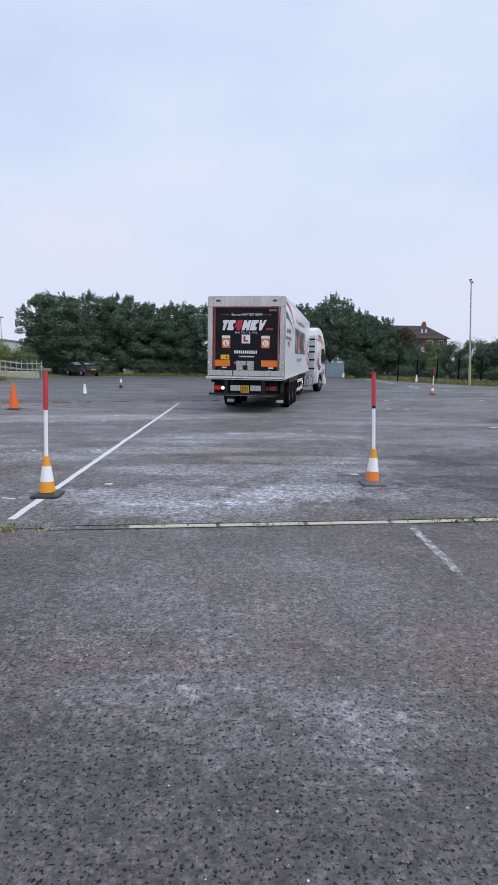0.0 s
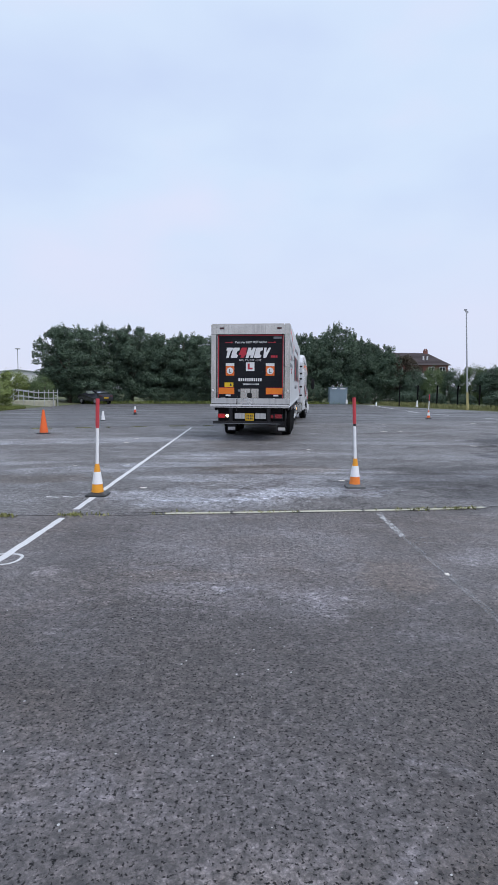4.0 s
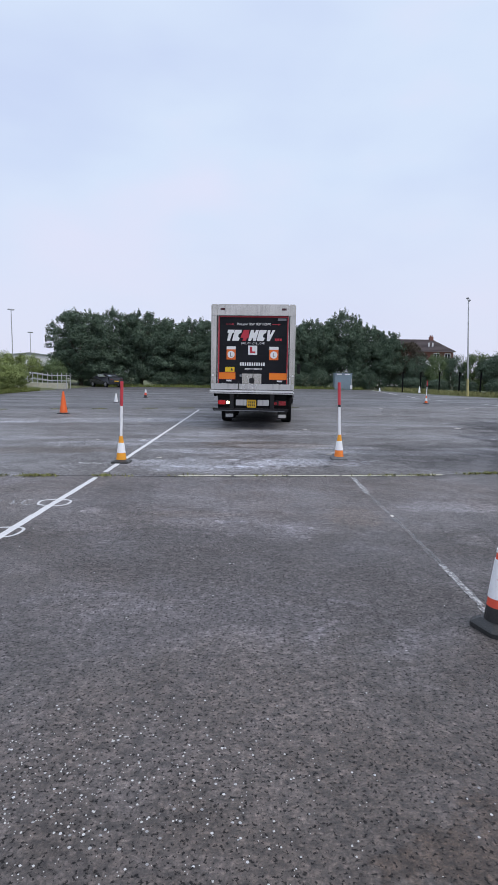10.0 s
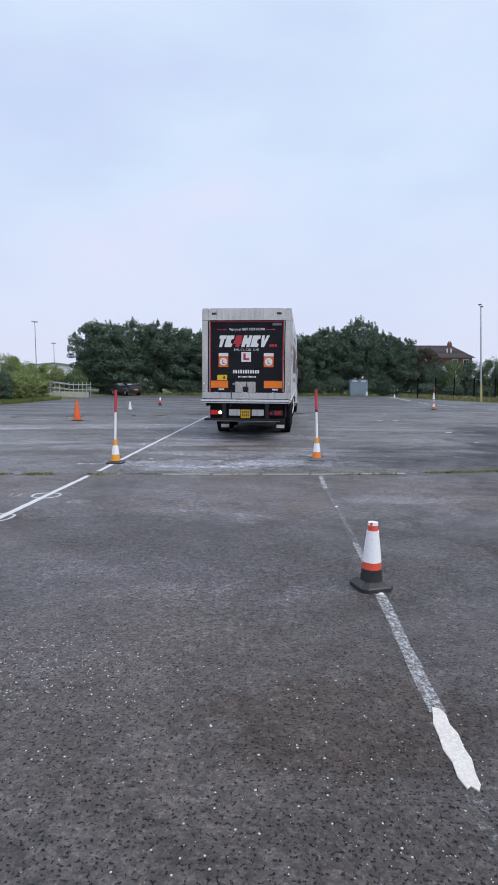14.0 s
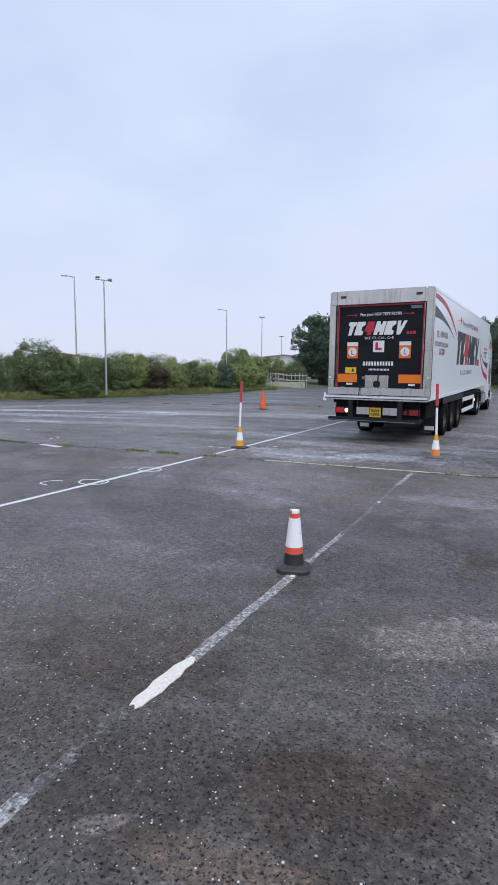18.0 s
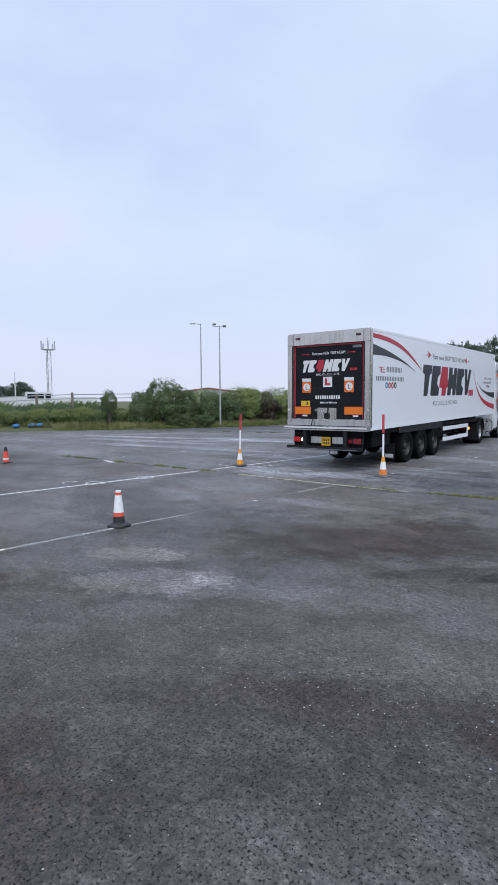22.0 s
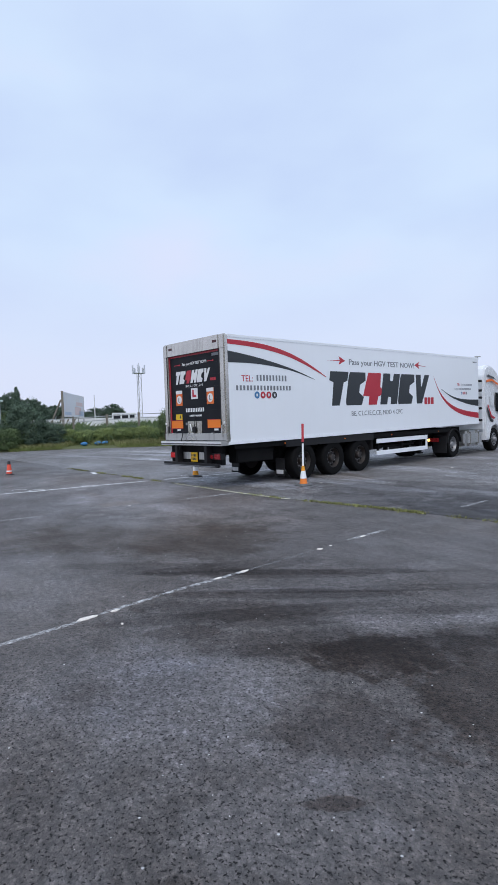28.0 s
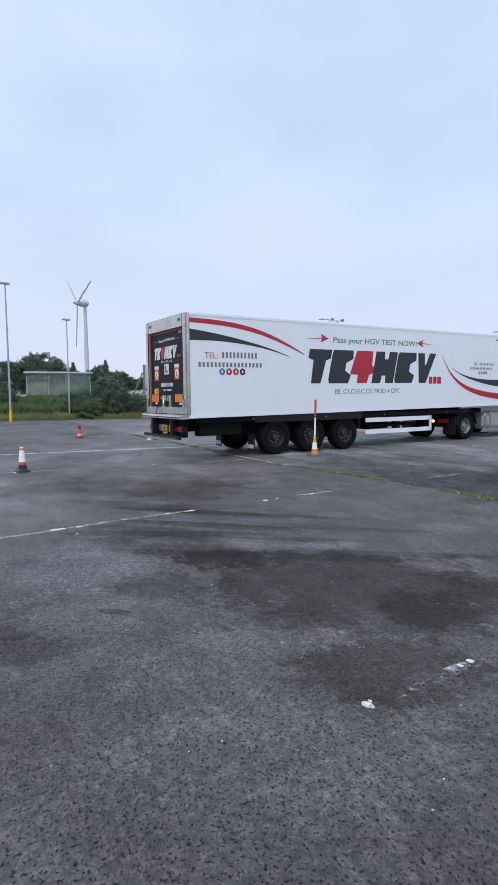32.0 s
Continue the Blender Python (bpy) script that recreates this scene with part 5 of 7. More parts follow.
    part("bar_strip", box(-1.195, 1.0, -0.165, -0.158, 0.565, 0.58), "ink_grey", t)
    # running gear
    for y in (2.85, 4.15, 5.48):
        part("axle", rod((-1.0, y, 0.5), (1.0, y, 0.5), 0.07, seg=12), "chassis", t)
        for s in (-1, 1):
            part("spring_hanger", box(s * 0.55 - 0.05, s * 0.55 + 0.05, y - 0.30, y - 0.18, 0.5, 0.9), "chassis", t)
            part("air_bag", rod((s * 0.55, y + 0.32, 0.58), (s * 0.55, y + 0.32, 0.88), 0.13, seg=14), "rubber", t)
    for s in (-1, 1):
        part("wing", box(min(s * 0.94, s * 1.25), max(s * 0.94, s * 1.25), 2.2, 6.05, 1.02, 1.06, 0.01), "black", t)
        part("wing_front", box(min(s * 0.94, s * 1.25), max(s * 0.94, s * 1.25), 6.05, 6.08, 0.62, 1.06), "black", t)
        part("side_chassis", box(min(s * 1.16, s * 1.22), max(s * 1.16, s * 1.22), 0.3, 11.6, 0.98, 1.11), "chassis", t)
        part("side_skirt", box(min(s * 1.225, s * 1.255), max(s * 1.225, s * 1.255), 2.1, 6.15, 0.93, 1.13, 0.006), "black", t, "black skirt above the wheels")
        part("side_box", box(min(s * 0.80, s * 1.12), max(s * 0.80, s * 1.12), 0.45, 1.75, 0.62, 1.10, 0.02), "chassis", t)
        # side guard: two white rails and an end post
        g0 = min(s * 1.20, s * 1.235), max(s * 1.20, s * 1.235)
        part("side_guard", box(*g0, 6.35, 9.5, 0.80, 0.94, 0.006), "white_panel", t, "white side guard rail")
        part("side_guard", box(*g0, 6.35, 9.5, 0.42, 0.56, 0.006), "white_panel", t, "white side guard rail")
        part("guard_post", box(*g0, 9.42, 9.52, 0.42, 0.94, 0.006), "white_panel", t)
        for yy in (6.6, 8.0, 9.3):
            part("guard_stay", box(s * 1.10 - 0.03, s * 1.10 + 0.03, yy - 0.03, yy + 0.03, 0.45, 1.05), "chassis", t)
        part("side_lamp", rod((s * 1.20, 9.62, 0.74), (s * 1.245, 9.62, 0.74), 0.05, seg=14), "lamp_amber", t, "lit amber side lamp")
        part("lamp_bracket", box(min(s * 1.12, s * 1.20), max(s * 1.12, s * 1.20), 9.50, 9.70, 0.66, 0.82), "chassis", t)
        part("landing_leg", box(s * 0.72 - 0.07, s * 0.72 + 0.07, 9.72, 9.88, 0.28, 1.1, 0.01), "chassis", t)
        part("landing_foot", box(s * 0.72 - 0.12, s * 0.72 + 0.12, 9.68, 9.92, 0.24, 0.29, 0.01), "chassis", t)
        for yy in (2.0, 4.6, 7.1, 10.2):
            part("side_marker", box(min(s * 1.285, s * 1.295), max(s * 1.285, s * 1.295), yy, yy + 0.055, 1.03, 1.055, 0.004), "orange_board", t)
    # black blocks added between and behind the wheels to deepen the shade; brake chambers below
    part("dark_filler", box(-0.80, 0.80, 2.35, 6.0, 0.55, 1.05, 0.02), "chassis", t)
    part("rear_dark_filler", box(-0.45, 0.45, 0.16, 1.5, 0.86, 1.08, 0.02), "chassis", t)
    for yy in (3.5, 4.82):
        for s in (-1, 1):
            part("brake_chamber", rod((s * 0.72, yy, 0.42), (s * 0.72, yy + 0.26, 0.46), 0.10, seg=14), "chassis", t)
    part("air_tank", rod((-0.2, 6.5, 0.72), (-0.2, 7.6, 0.72), 0.16, seg=18), "chassis", t)
    part("toolbox", box(-0.9, -0.3, 7.8, 9.0, 0.45, 0.95, 0.02), "chassis", t)
    part("pallet_carrier", box(0.2, 1.0, 6.6, 9.0, 0.62, 0.70, 0.01), "chassis", t)
    part("front_bulkhead", lifted(box(-1.2, 1.2, 13.6, 13.64, 1.2, 3.7, 0.01)), "white_panel", t)
    # graphics on the offside of the box
    for s in (1,):
        flip = Matrix.Diagonal((s, 1, 1, 1))

        def side(bm, m, name="graphic", label=""):
            bm = lifted(bm)
            if s < 0:
                bmesh.ops.transform(bm, matrix=flip, verts=bm.verts[:])
                bmesh.ops.reverse_faces(bm, faces=bm.faces[:])
            return part(name, bm, m, t, label)
        W = on_side(0, 0)
        side(swoosh([(0.07, 3.65, 3.54), (1.2, 3.64, 3.51), (2.3, 3.46, 3.34), (3.2, 3.12, 3.04), (3.82, 2.82, 2.80)], W), "red", "red_swoosh")
        side(swoosh([(0.07, 3.38, 3.09), (0.9, 3.29, 3.11), (1.8, 3.13, 3.04), (2.6, 2.96, 2.92), (3.32, 2.73, 2.72)], W), "charcoal", "charcoal_swoosh")
        side(swoosh([(9.95, 2.95, 2.93), (10.35, 2.35, 2.26), (11.1, 1.90, 1.77), (12.2, 1.65, 1.45), (13.55, 1.55, 1.32)], W), "red", "red_swoosh")
        side(swoosh([(10.5, 2.50, 2.49), (11.2, 2.22, 2.17), (12.1, 2.10, 1.99), (12.9, 2.08, 1.86), (13.55, 2.08, 1.82)], W), "charcoal", "charcoal_swoosh")
        for x, w, k, m in ((0, 0.86, 2, "charcoal"), (0.90, 0.88, 1, "charcoal"), (1.72, 1.00, 3, "red"), (2.72, 0.98, 4, "charcoal"), (3.74, 0.92, 1, "charcoal"), (4.70, 0.92, 5, "charcoal")):
            side(slanted(3.80 + x, w, 1.0, 0.22, on_side(0, 1.98), k), m, "emblem_block")
        side(bars([0.18, 0.18, 0.20], 0.04, 0.24, on_side(9.28, 1.95)), "red", "emblem_block")
        for b in lettering("Pass your HGV TEST NOW!", 0.17, on_side(4.90, 3.20), 3.72, 0.015):
            side(b, "ink_grey", "slogan_word", "dark grey slogan lettering")
        for b in lettering("BE, C1,C1E,C,CE, MOD 4 CPC", 0.15, on_side(4.98, 1.66), 2.85):
            side(b, "ink_grey", "category_word")
        for x0, d in ((3.86, 1), (9.52, -1)):
            pts = [(0, 0.0), (0.62 * d, 0.02), (0.56 * d, -0.09), (0.88 * d, 0.035), (0.56 * d, 0.16), (0.62 * d, 0.05)]
            side(prism(pts, 0.002, on_side(x0, 3.27)), "red", "arrow")
        side(words("TEL:", 0.16, on_side(0.54, 2.64)), "red", "lettering")
        side(bars([0.06] * 10, 0.055, 0.15, on_side(1.06, 2.66)), "ink_grey", "phone_bars")
        side(bars([0.065] * 17, 0.053, 0.12, on_side(0.36, 2.42)), "ink_grey", "contact_bars")
        side(words("TEL:", 0.10, on_side(11.75, 2.62)), "red", "lettering")
        side(bars([0.045] * 10, 0.045, 0.08, on_side(12.12, 2.62)), "ink_grey", "phone_bars")
        side(bars([0.045] * 16, 0.04, 0.08, on_side(11.55, 2.46)), "ink_grey", "contact_bars")
        for i, m in enumerate(("blue", "red", "red", "charcoal")):
            for (yy, zz, r) in ((1.06 + 0.21 * i, 2.30, 0.09), (12.1 + 0.14 * i, 2.34, 0.055)):
                side(prism([(r * math.cos(a), r * math.sin(a)) for a in np.linspace(0, 2 * math.pi, 18, endpoint=False)], 0.002, on_side(yy, zz)), m, "badge_disc")
                side(prism([(-0.3 * r, -0.4 * r), (0.3 * r, -0.4 * r), (0.3 * r, 0.4 * r), (-0.3 * r, 0.4 * r)], 0.001, on_side(yy, zz, 1.2797)), "white_ink", "badge_mark")
        side(bars([0.20, 0.10], 0.03, 0.05, on_side(13.1, 3.55)), "ink_grey", "small_print_bars")
    return t


def cab_profile(x):
    return [(1.92, 0.95), (1.92, 3.25), (2.05, 3.52), (2.45, 3.70), (2.95, 3.66), (3.45, 3.42), (3.92, 2.95), (4.10, 2.5), (4.22, 1.75), (4.28, 1.0), (4.24, 0.45), (3.5, 0.42), (3.42, 0.75), (3.25, 1.02), (2.9, 1.12), (2.5, 1.02), (2.32, 0.72), (2.28, 0.50), (1.92, 0.50)]


def build_tractor():
    t = thing("tractor_unit", Matrix(), "white high-roofed tractor unit with red and black stripes", "lorry cab")
    bm = prism(cab_profile(0), 2.46, Matrix(((0, 0, 1, -1.23), (1, 0, 0, 0), (0, 1, 0, 0), (0, 0, 0, 1))))
    for v in bm.verts:
        k = float(np.interp(v.co.z, [2.3, 3.7], [1.0, 0.90])) * float(np.interp(v.co.y, [3.2, 4.3], [1.0, 0.90]))
        v.co.x *= k
    bmesh.ops.bevel(bm, geom=[e for e in bm.edges if abs(e.verts[0].co.x - e.verts[1].co.x) < 0.2], offset=0.05, segments=2, affect="EDGES")
    part("cab", bm, "cab_white", t, "white sleeper cab with high roof")
    for s in (-1, 1):
        x = s * 1.232

        def flat(points, m, name, off=0.004, label=""):
            b = prism(points, 0.006, Matrix(((0, 0, 1, 0), (1, 0, 0, 0), (0, 1, 0, 0), (0, 0, 0, 1))))
            for v in b.verts:
                k = float(np.interp(v.co.z, [2.3, 3.7], [1.0, 0.90])) * float(np.interp(v.co.y, [3.2, 4.3], [1.0, 0.90]))
                v.co.x = s * (1.23 * k + off + v.co.x)
            bmesh.ops.recalc_face_normals(b, faces=b.faces[:])
            return part(name, b, m, t, label)
        flat([(2.95, 1.72), (3.98, 1.62), (3.90, 2.15), (3.62, 2.52), (2.95, 2.52)], "window_dark", "side_window", label="dark cab side window")
        flat([(2.35, 1.95), (2.75, 1.95), (2.75, 2.45), (2.35, 2.40)], "cab_white", "side_locker")
        flat([(2.02, 2.0), (2.12, 2.0), (2.45, 1.55), (3.9, 1.20), (3.9, 1.12), (2.40, 1.45)], "red", "red_stripe", 0.006)
        flat([(2.02, 1.92), (2.35, 1.42), (3.9, 1.08), (3.9, 0.98), (2.30, 1.30), (1.98, 1.80)], "charcoal", "black_stripe", 0.006)
        flat([(2.10, 3.05), (2.7, 3.12), (3.3, 2.95), (3.75, 2.62), (3.3, 2.85), (2.7, 3.02), (2.10, 2.95)], "orange_film", "roof_stripe", 0.006)
        flat([(2.30, 3.30), (2.9, 3.20), (3.2, 3.05), (2.9, 3.12), (2.30, 3.20)], "charcoal", "roof_stripe", 0.006)
        part("mirror_arm", rod((s * 1.16, 3.86, 2.35), (s * 1.46, 4.02, 2.30), 0.022), "black", t)
        part("mirror", box(min(s * 1.36, s * 1.54), max(s * 1.36, s * 1.54), 3.96, 4.10, 1.72, 2.32, 0.03), "black", t, "black door mirror housing")
        tank = part("fuel_tank", box(min(s * 0.62, s * 1.20), max(s * 0.62, s * 1.20), 0.25, 1.85, 0.34, 0.96, 0.12), "tank", t, "silver fuel tank")
        for yy in (0.62, 1.42):
            part("tank_band", box(min(s * 0.61, s * 1.212), max(s * 0.61, s * 1.212), yy - 0.03, yy + 0.03, 0.33, 0.97, 0.07), "steel", tank)
        part("step", box(min(s * 0.9, s * 1.2), max(s * 0.9, s * 1.2), 1.95, 2.25, 0.42, 0.50, 0.02), "black", t)
        # wing over the drive wheel
        arc = [(-0.72 + 0.60 * math.cos(a), 0.5 + 0.60 * math.sin(a)) for a in np.linspace(0.1, math.pi - 0.1, 14)]
        arc2 = [(-0.72 + 0.57 * math.cos(a), 0.5 + 0.57 * math.sin(a)) for a in np.linspace(math.pi - 0.1, 0.1, 14)]
        part("mudguard", prism(arc + arc2, 0.62, Matrix(((0, 0, 1, 0.62 if s > 0 else -1.24), (1, 0, 0, 0), (0, 1, 0, 0), (0, 0, 0, 1)))), "black", t)
        part("mud_flap", box(min(s * 0.7, s * 1.22), max(s * 0.7, s * 1.22), -1.42, -1.39, 0.2, 0.85), "black", t)
        part("chassis_rail", box(s * 0.40 - 0.05, s * 0.40 + 0.05, -1.5, 4.3, 0.62, 0.90), "chassis", t)
        part("tail_cluster", box(min(s * 0.55, s * 0.95), max(s * 0.55, s * 0.95), -1.52, -1.43, 0.62, 0.76, 0.01), "lamp_red", t)
        wheel(t, s * 1.04, 2.80, s, "rim_light", False)
        wheel(t, s * 1.03, -0.72, s, "rim_light", True)
        wheel(t, s * 0.70, -0.72, s, "rim_light", True)
    part("windscreen", box(-1.0, 1.0, 4.16, 4.24, 1.75, 2.55, 0.02), "window_dark", t)
    part("bumper", box(-1.18, 1.18, 4.05, 4.34, 0.32, 0.85, 0.06), "cab_white", t)
    part("grille", box(-0.75, 0.75, 4.24, 4.31, 0.9, 1.6, 0.02), "black", t)
    part("rear_wall", box(-1.1, 1.1, 1.84, 1.93, 0.95, 3.2, 0.01), "cab_white", t)
    for z in (1.35, 1.85, 2.3, 2.6, 3.0):
        part("air_hose_rail", rod((-1.12, 1.80, z), (1.14, 1.80, z), 0.05, seg=8), "black", t)
    part("fifth_wheel", rod((0, -0.1, 0.93), (0, -0.1, 1.10), 0.45, seg=20), "chassis", t)
    part("axle", rod((-1.0, -0.72, 0.5), (1.0, -0.72, 0.5), 0.09, seg=12), "chassis", t)
    part("axle", rod((-1.0, 3.22, 0.5), (1.0, 3.22, 0.5), 0.07, seg=12), "chassis", t)
    part("catwalk", box(-0.38, 0.38, 0.5, 1.8, 0.90, 0.94), "alu", t)
    ahead = {"cab": 0.42, "side_window": 0.42, "side_locker": 0.42, "red_stripe": 0.42, "black_stripe": 0.42, "roof_stripe": 0.42, "mirror_arm": 0.42, "mirror": 0.42, "fuel_tank": 0.15, "step": 0.42, "windscreen": 0.42, "bumper": 0.42, "grille": 0.42, "rear_wall": 0.42, "air_hose_rail": 0.3}
    part("sun_visor", box(-1.0, 1.0, 4.05, 4.32, 2.58, 2.66, 0.02), "charcoal", t)
    for o in t.children:
        o.location.y += ahead.get(o.name.split(".")[0], 0.42 if o.name.startswith("sun_visor") or (o.name.startswith(("wheel", "axle")) and o.location.y > 1) else 0.0)
    return t


trailer = build_trailer()
trailer_wheels = [wheel(trailer, s * 1.06, y, s, "rim", True) for y in (2.85, 4.15, 5.48) for s in (-1, 1)]
tractor = build_tractor()

# ---- cones and poles ----
def cone_base(parent, half, h, material="cone_base", corner=0.32):
    """Low eight-sided foot with sloping shoulders."""
    c = half * corner
    def oct(r, q):
        return [(r, -q), (r, q), (q, r), (-q, r), (-r, q), (-r, -q), (-q, -r), (q, -r)]
    bm = bmesh.new()
    rings = []
    for r, z in ((half, 0.0), (half, h * 0.45), (half * 0.93, h * 0.6), (half * 0.62, h), (half * 0.5, h)):
        rings.append([bm.verts.new((x, y, z)) for x, y in oct(r, r - c * r / half)])
    for r0, r1 in zip(rings, rings[1:]):
        for k in range(8):
            bm.faces.new((r0[k], r0[(k + 1) % 8], r1[(k + 1) % 8], r1[k]))
    bm.faces.new(rings[0][::-1])
    bm.faces.new(rings[-1])
    return part("base", bm, material, parent, "scuffed black base")


def cone(m, label, h, half, top_r, low_r, bands, base_h=0.07, category="traffic cone", group="traffic cones", name="traffic_cone", corner=0.32, foot="cone_base"):
    """bands: (from, to, material) as shares of the body's height."""
    t = thing(name, m, label, category, group)
    cone_base(t, half, base_h, foot, corner)
    body = h - base_h
    for a, b, mat_name in bands:
        ra, rb = low_r + (top_r - low_r) * a, low_r + (top_r - low_r) * b
        extra = 0.004 if mat_name.startswith("sleeve") else 0.0
        z0, z1 = base_h + body * a - 0.004, base_h + body * b
        part("band", lathe([(ra + extra, z0), (rb + extra, z1), (rb * 0.8, z1)], 26), mat_name, t, "", True)
    return t


near_cone = cone(pose(1.81, 0.03, 0, 0, 0, 20), "red and white traffic cone with black foot on a worn line", 0.56, 0.148, 0.038, 0.094,
     [(0.0, 0.20, "cone_base"), (0.20, 0.33, "cone_red"), (0.33, 0.86, "sleeve_smeared"), (0.86, 0.96, "cone_red"), (0.96, 1.0, "sleeve")])
tape = prism([(-0.042, 0.0), (-0.005, 0.004), (0.012, 0.010), (0.0, 0.028), (-0.014, 0.022), (-0.024, 0.040), (-0.040, 0.034)], 0.012, on_rear(0.0, 0.525, -0.024))
part("torn_tape", tape, "cone_red", near_cone, "torn red tape at the tip")

AMBER = [(0.0, 0.30, "cone_amber"), (0.30, 0.72, "sleeve"), (0.72, 1.0, "cone_amber")]
AMBER_ORANGE = [(0.0, 0.30, "cone_warm"), (0.30, 0.72, "sleeve"), (0.72, 1.0, "cone_amber")]
ORANGE = [(0.0, 0.30, "cone_orange"), (0.30, 0.72, "sleeve"), (0.72, 1.0, "cone_orange")]


def pole_cone(m, bands, top=1.52, lean=(0.0, 0.0), label="amber and white cone carrying a red and white marker pole", foot="cone_base", sleeve=True):
    t = cone(m, label, 0.50, 0.165, 0.033, 0.096, bands, 0.06, "marker pole", "marker pole cones", "marker_pole_cone", 0.16, foot)

    def at(u, z):
        return (lean[0] * u, lean[1] * u, z)
    part("pole_white", rod(at(0, 0.46), at(0.55, 1.06), 0.024, seg=14), "sleeve", t, "white lower pole", True)
    part("pole_joint", rod(at(0.55, 1.06), at(0.6, 1.10), 0.026, seg=14), "black" if sleeve else "pole_red", t)
    part("pole_red", rod(at(0.6, 1.10), at(1, top), 0.030, seg=14), "pole_red", t, "faded red upper pole", True)
    return t


pole_cone(pose(-2.45, 6.58, 0, 0, 0, 0), AMBER, 1.52, (0.02, 0.03), sleeve=False)
pole_cone(pose(1.76, 7.52, 0, 0, 0, 0), AMBER_ORANGE, 1.55, (-0.04, 0.05), "orange and white cone carrying a red and white marker pole", "cone_foot_grey")
pole_cone(pose(10.45, 31.1, 0), ORANGE, 1.45, (0.02, 0.0))
cone(pose(-7.75, 18.15, 0), "tall plain orange cone on the open asphalt", 0.88, 0.22, 0.035, 0.155, [(0.0, 1.0, "cone_orange")], 0.05)
cone(pose(-7.9, 26.6, 0), "small white cone on the far asphalt", 0.50, 0.13, 0.04, 0.10, [(0.0, 1.0, "sleeve")], 0.04)
cone(pose(-7.6, 32.9, 0), "small faded red and white cone", 0.55, 0.15, 0.04, 0.10, [(0.0, 0.25, "cone_base"), (0.25, 0.6, "cone_red"), (0.6, 1.0, "sleeve")], 0.05)
cone(pose(-8.45, 2.12, 0), "red cone with black tip and pale band", 0.50, 0.15, 0.045, 0.10, [(0.0, 0.16, "cone_red"), (0.16, 0.24, "sleeve"), (0.24, 0.72, "cone_red"), (0.72, 1.0, "charcoal")], 0.05)
cone(pose(12.8, 56.0, 0), "small white cone at the far edge", 0.45, 0.13, 0.04, 0.10, [(0.0, 1.0, "sleeve")], 0.04)
cone(pose(16.2, 53.0, 0), "small white cone at the far edge", 0.70, 0.15, 0.04, 0.12, [(0.0, 1.0, "sleeve")], 0.04)


# ---- trees and bushes ----
def leaf_mesh(name, blobs, count, size, material, seed):
    """A crown of single bent leaves spread through lumpy shells of ellipsoids (x, y, z, rx, ry, rz)."""
    rng = np.random.default_rng(seed)
    vol = np.array([(b[3] * b[4] + b[4] * b[5] + b[3] * b[5]) for b in blobs])
    pick = rng.choice(len(blobs), count, p=vol / vol.sum())
    b = np.array(blobs)[pick]
    d = rng.normal(size=(count, 3))
    d /= np.linalg.norm(d, axis=1)[:, None]
    r = np.clip(rng.normal(0.88, 0.11, count), 0.3, 1.06)
    r = r + np.where(rng.random(count) < 0.10, rng.uniform(0.0, 0.16, count), 0.0)
    lump = 1 + 0.16 * np.sin(d[:, 0] * 7 + pick) * np.sin(d[:, 1] * 6 + 2 * pick) + 0.1 * np.sin(d[:, 2] * 9)
    p = b[:, :3] + d * b[:, 3:] * (r * lump)[:, None]
    p[:, 2] = np.maximum(p[:, 2], 0.03)
    n = d + rng.normal(size=(count, 3)) * 0.55 + np.array([0, 0, 0.25])
    n /= np.linalg.norm(n, axis=1)[:, None]
    a = np.cross(n, rng.normal(size=(count, 3)))
    a /= np.linalg.norm(a, axis=1)[:, None]
    c = np.cross(n, a)
    s = (size * rng.uniform(0.6, 1.4, count))[:, None]
    v = np.stack([p - a * s, p + c * s * 0.55 + n * s * 0.15, p + a * s, p - c * s * 0.55 + n * s * 0.15], 1)
    f = (np.arange(count)[:, None] * 4 + np.array([0, 1, 2, 3])).tolist()
    return mesh_of(name, v.reshape(-1, 3).tolist(), f, material)


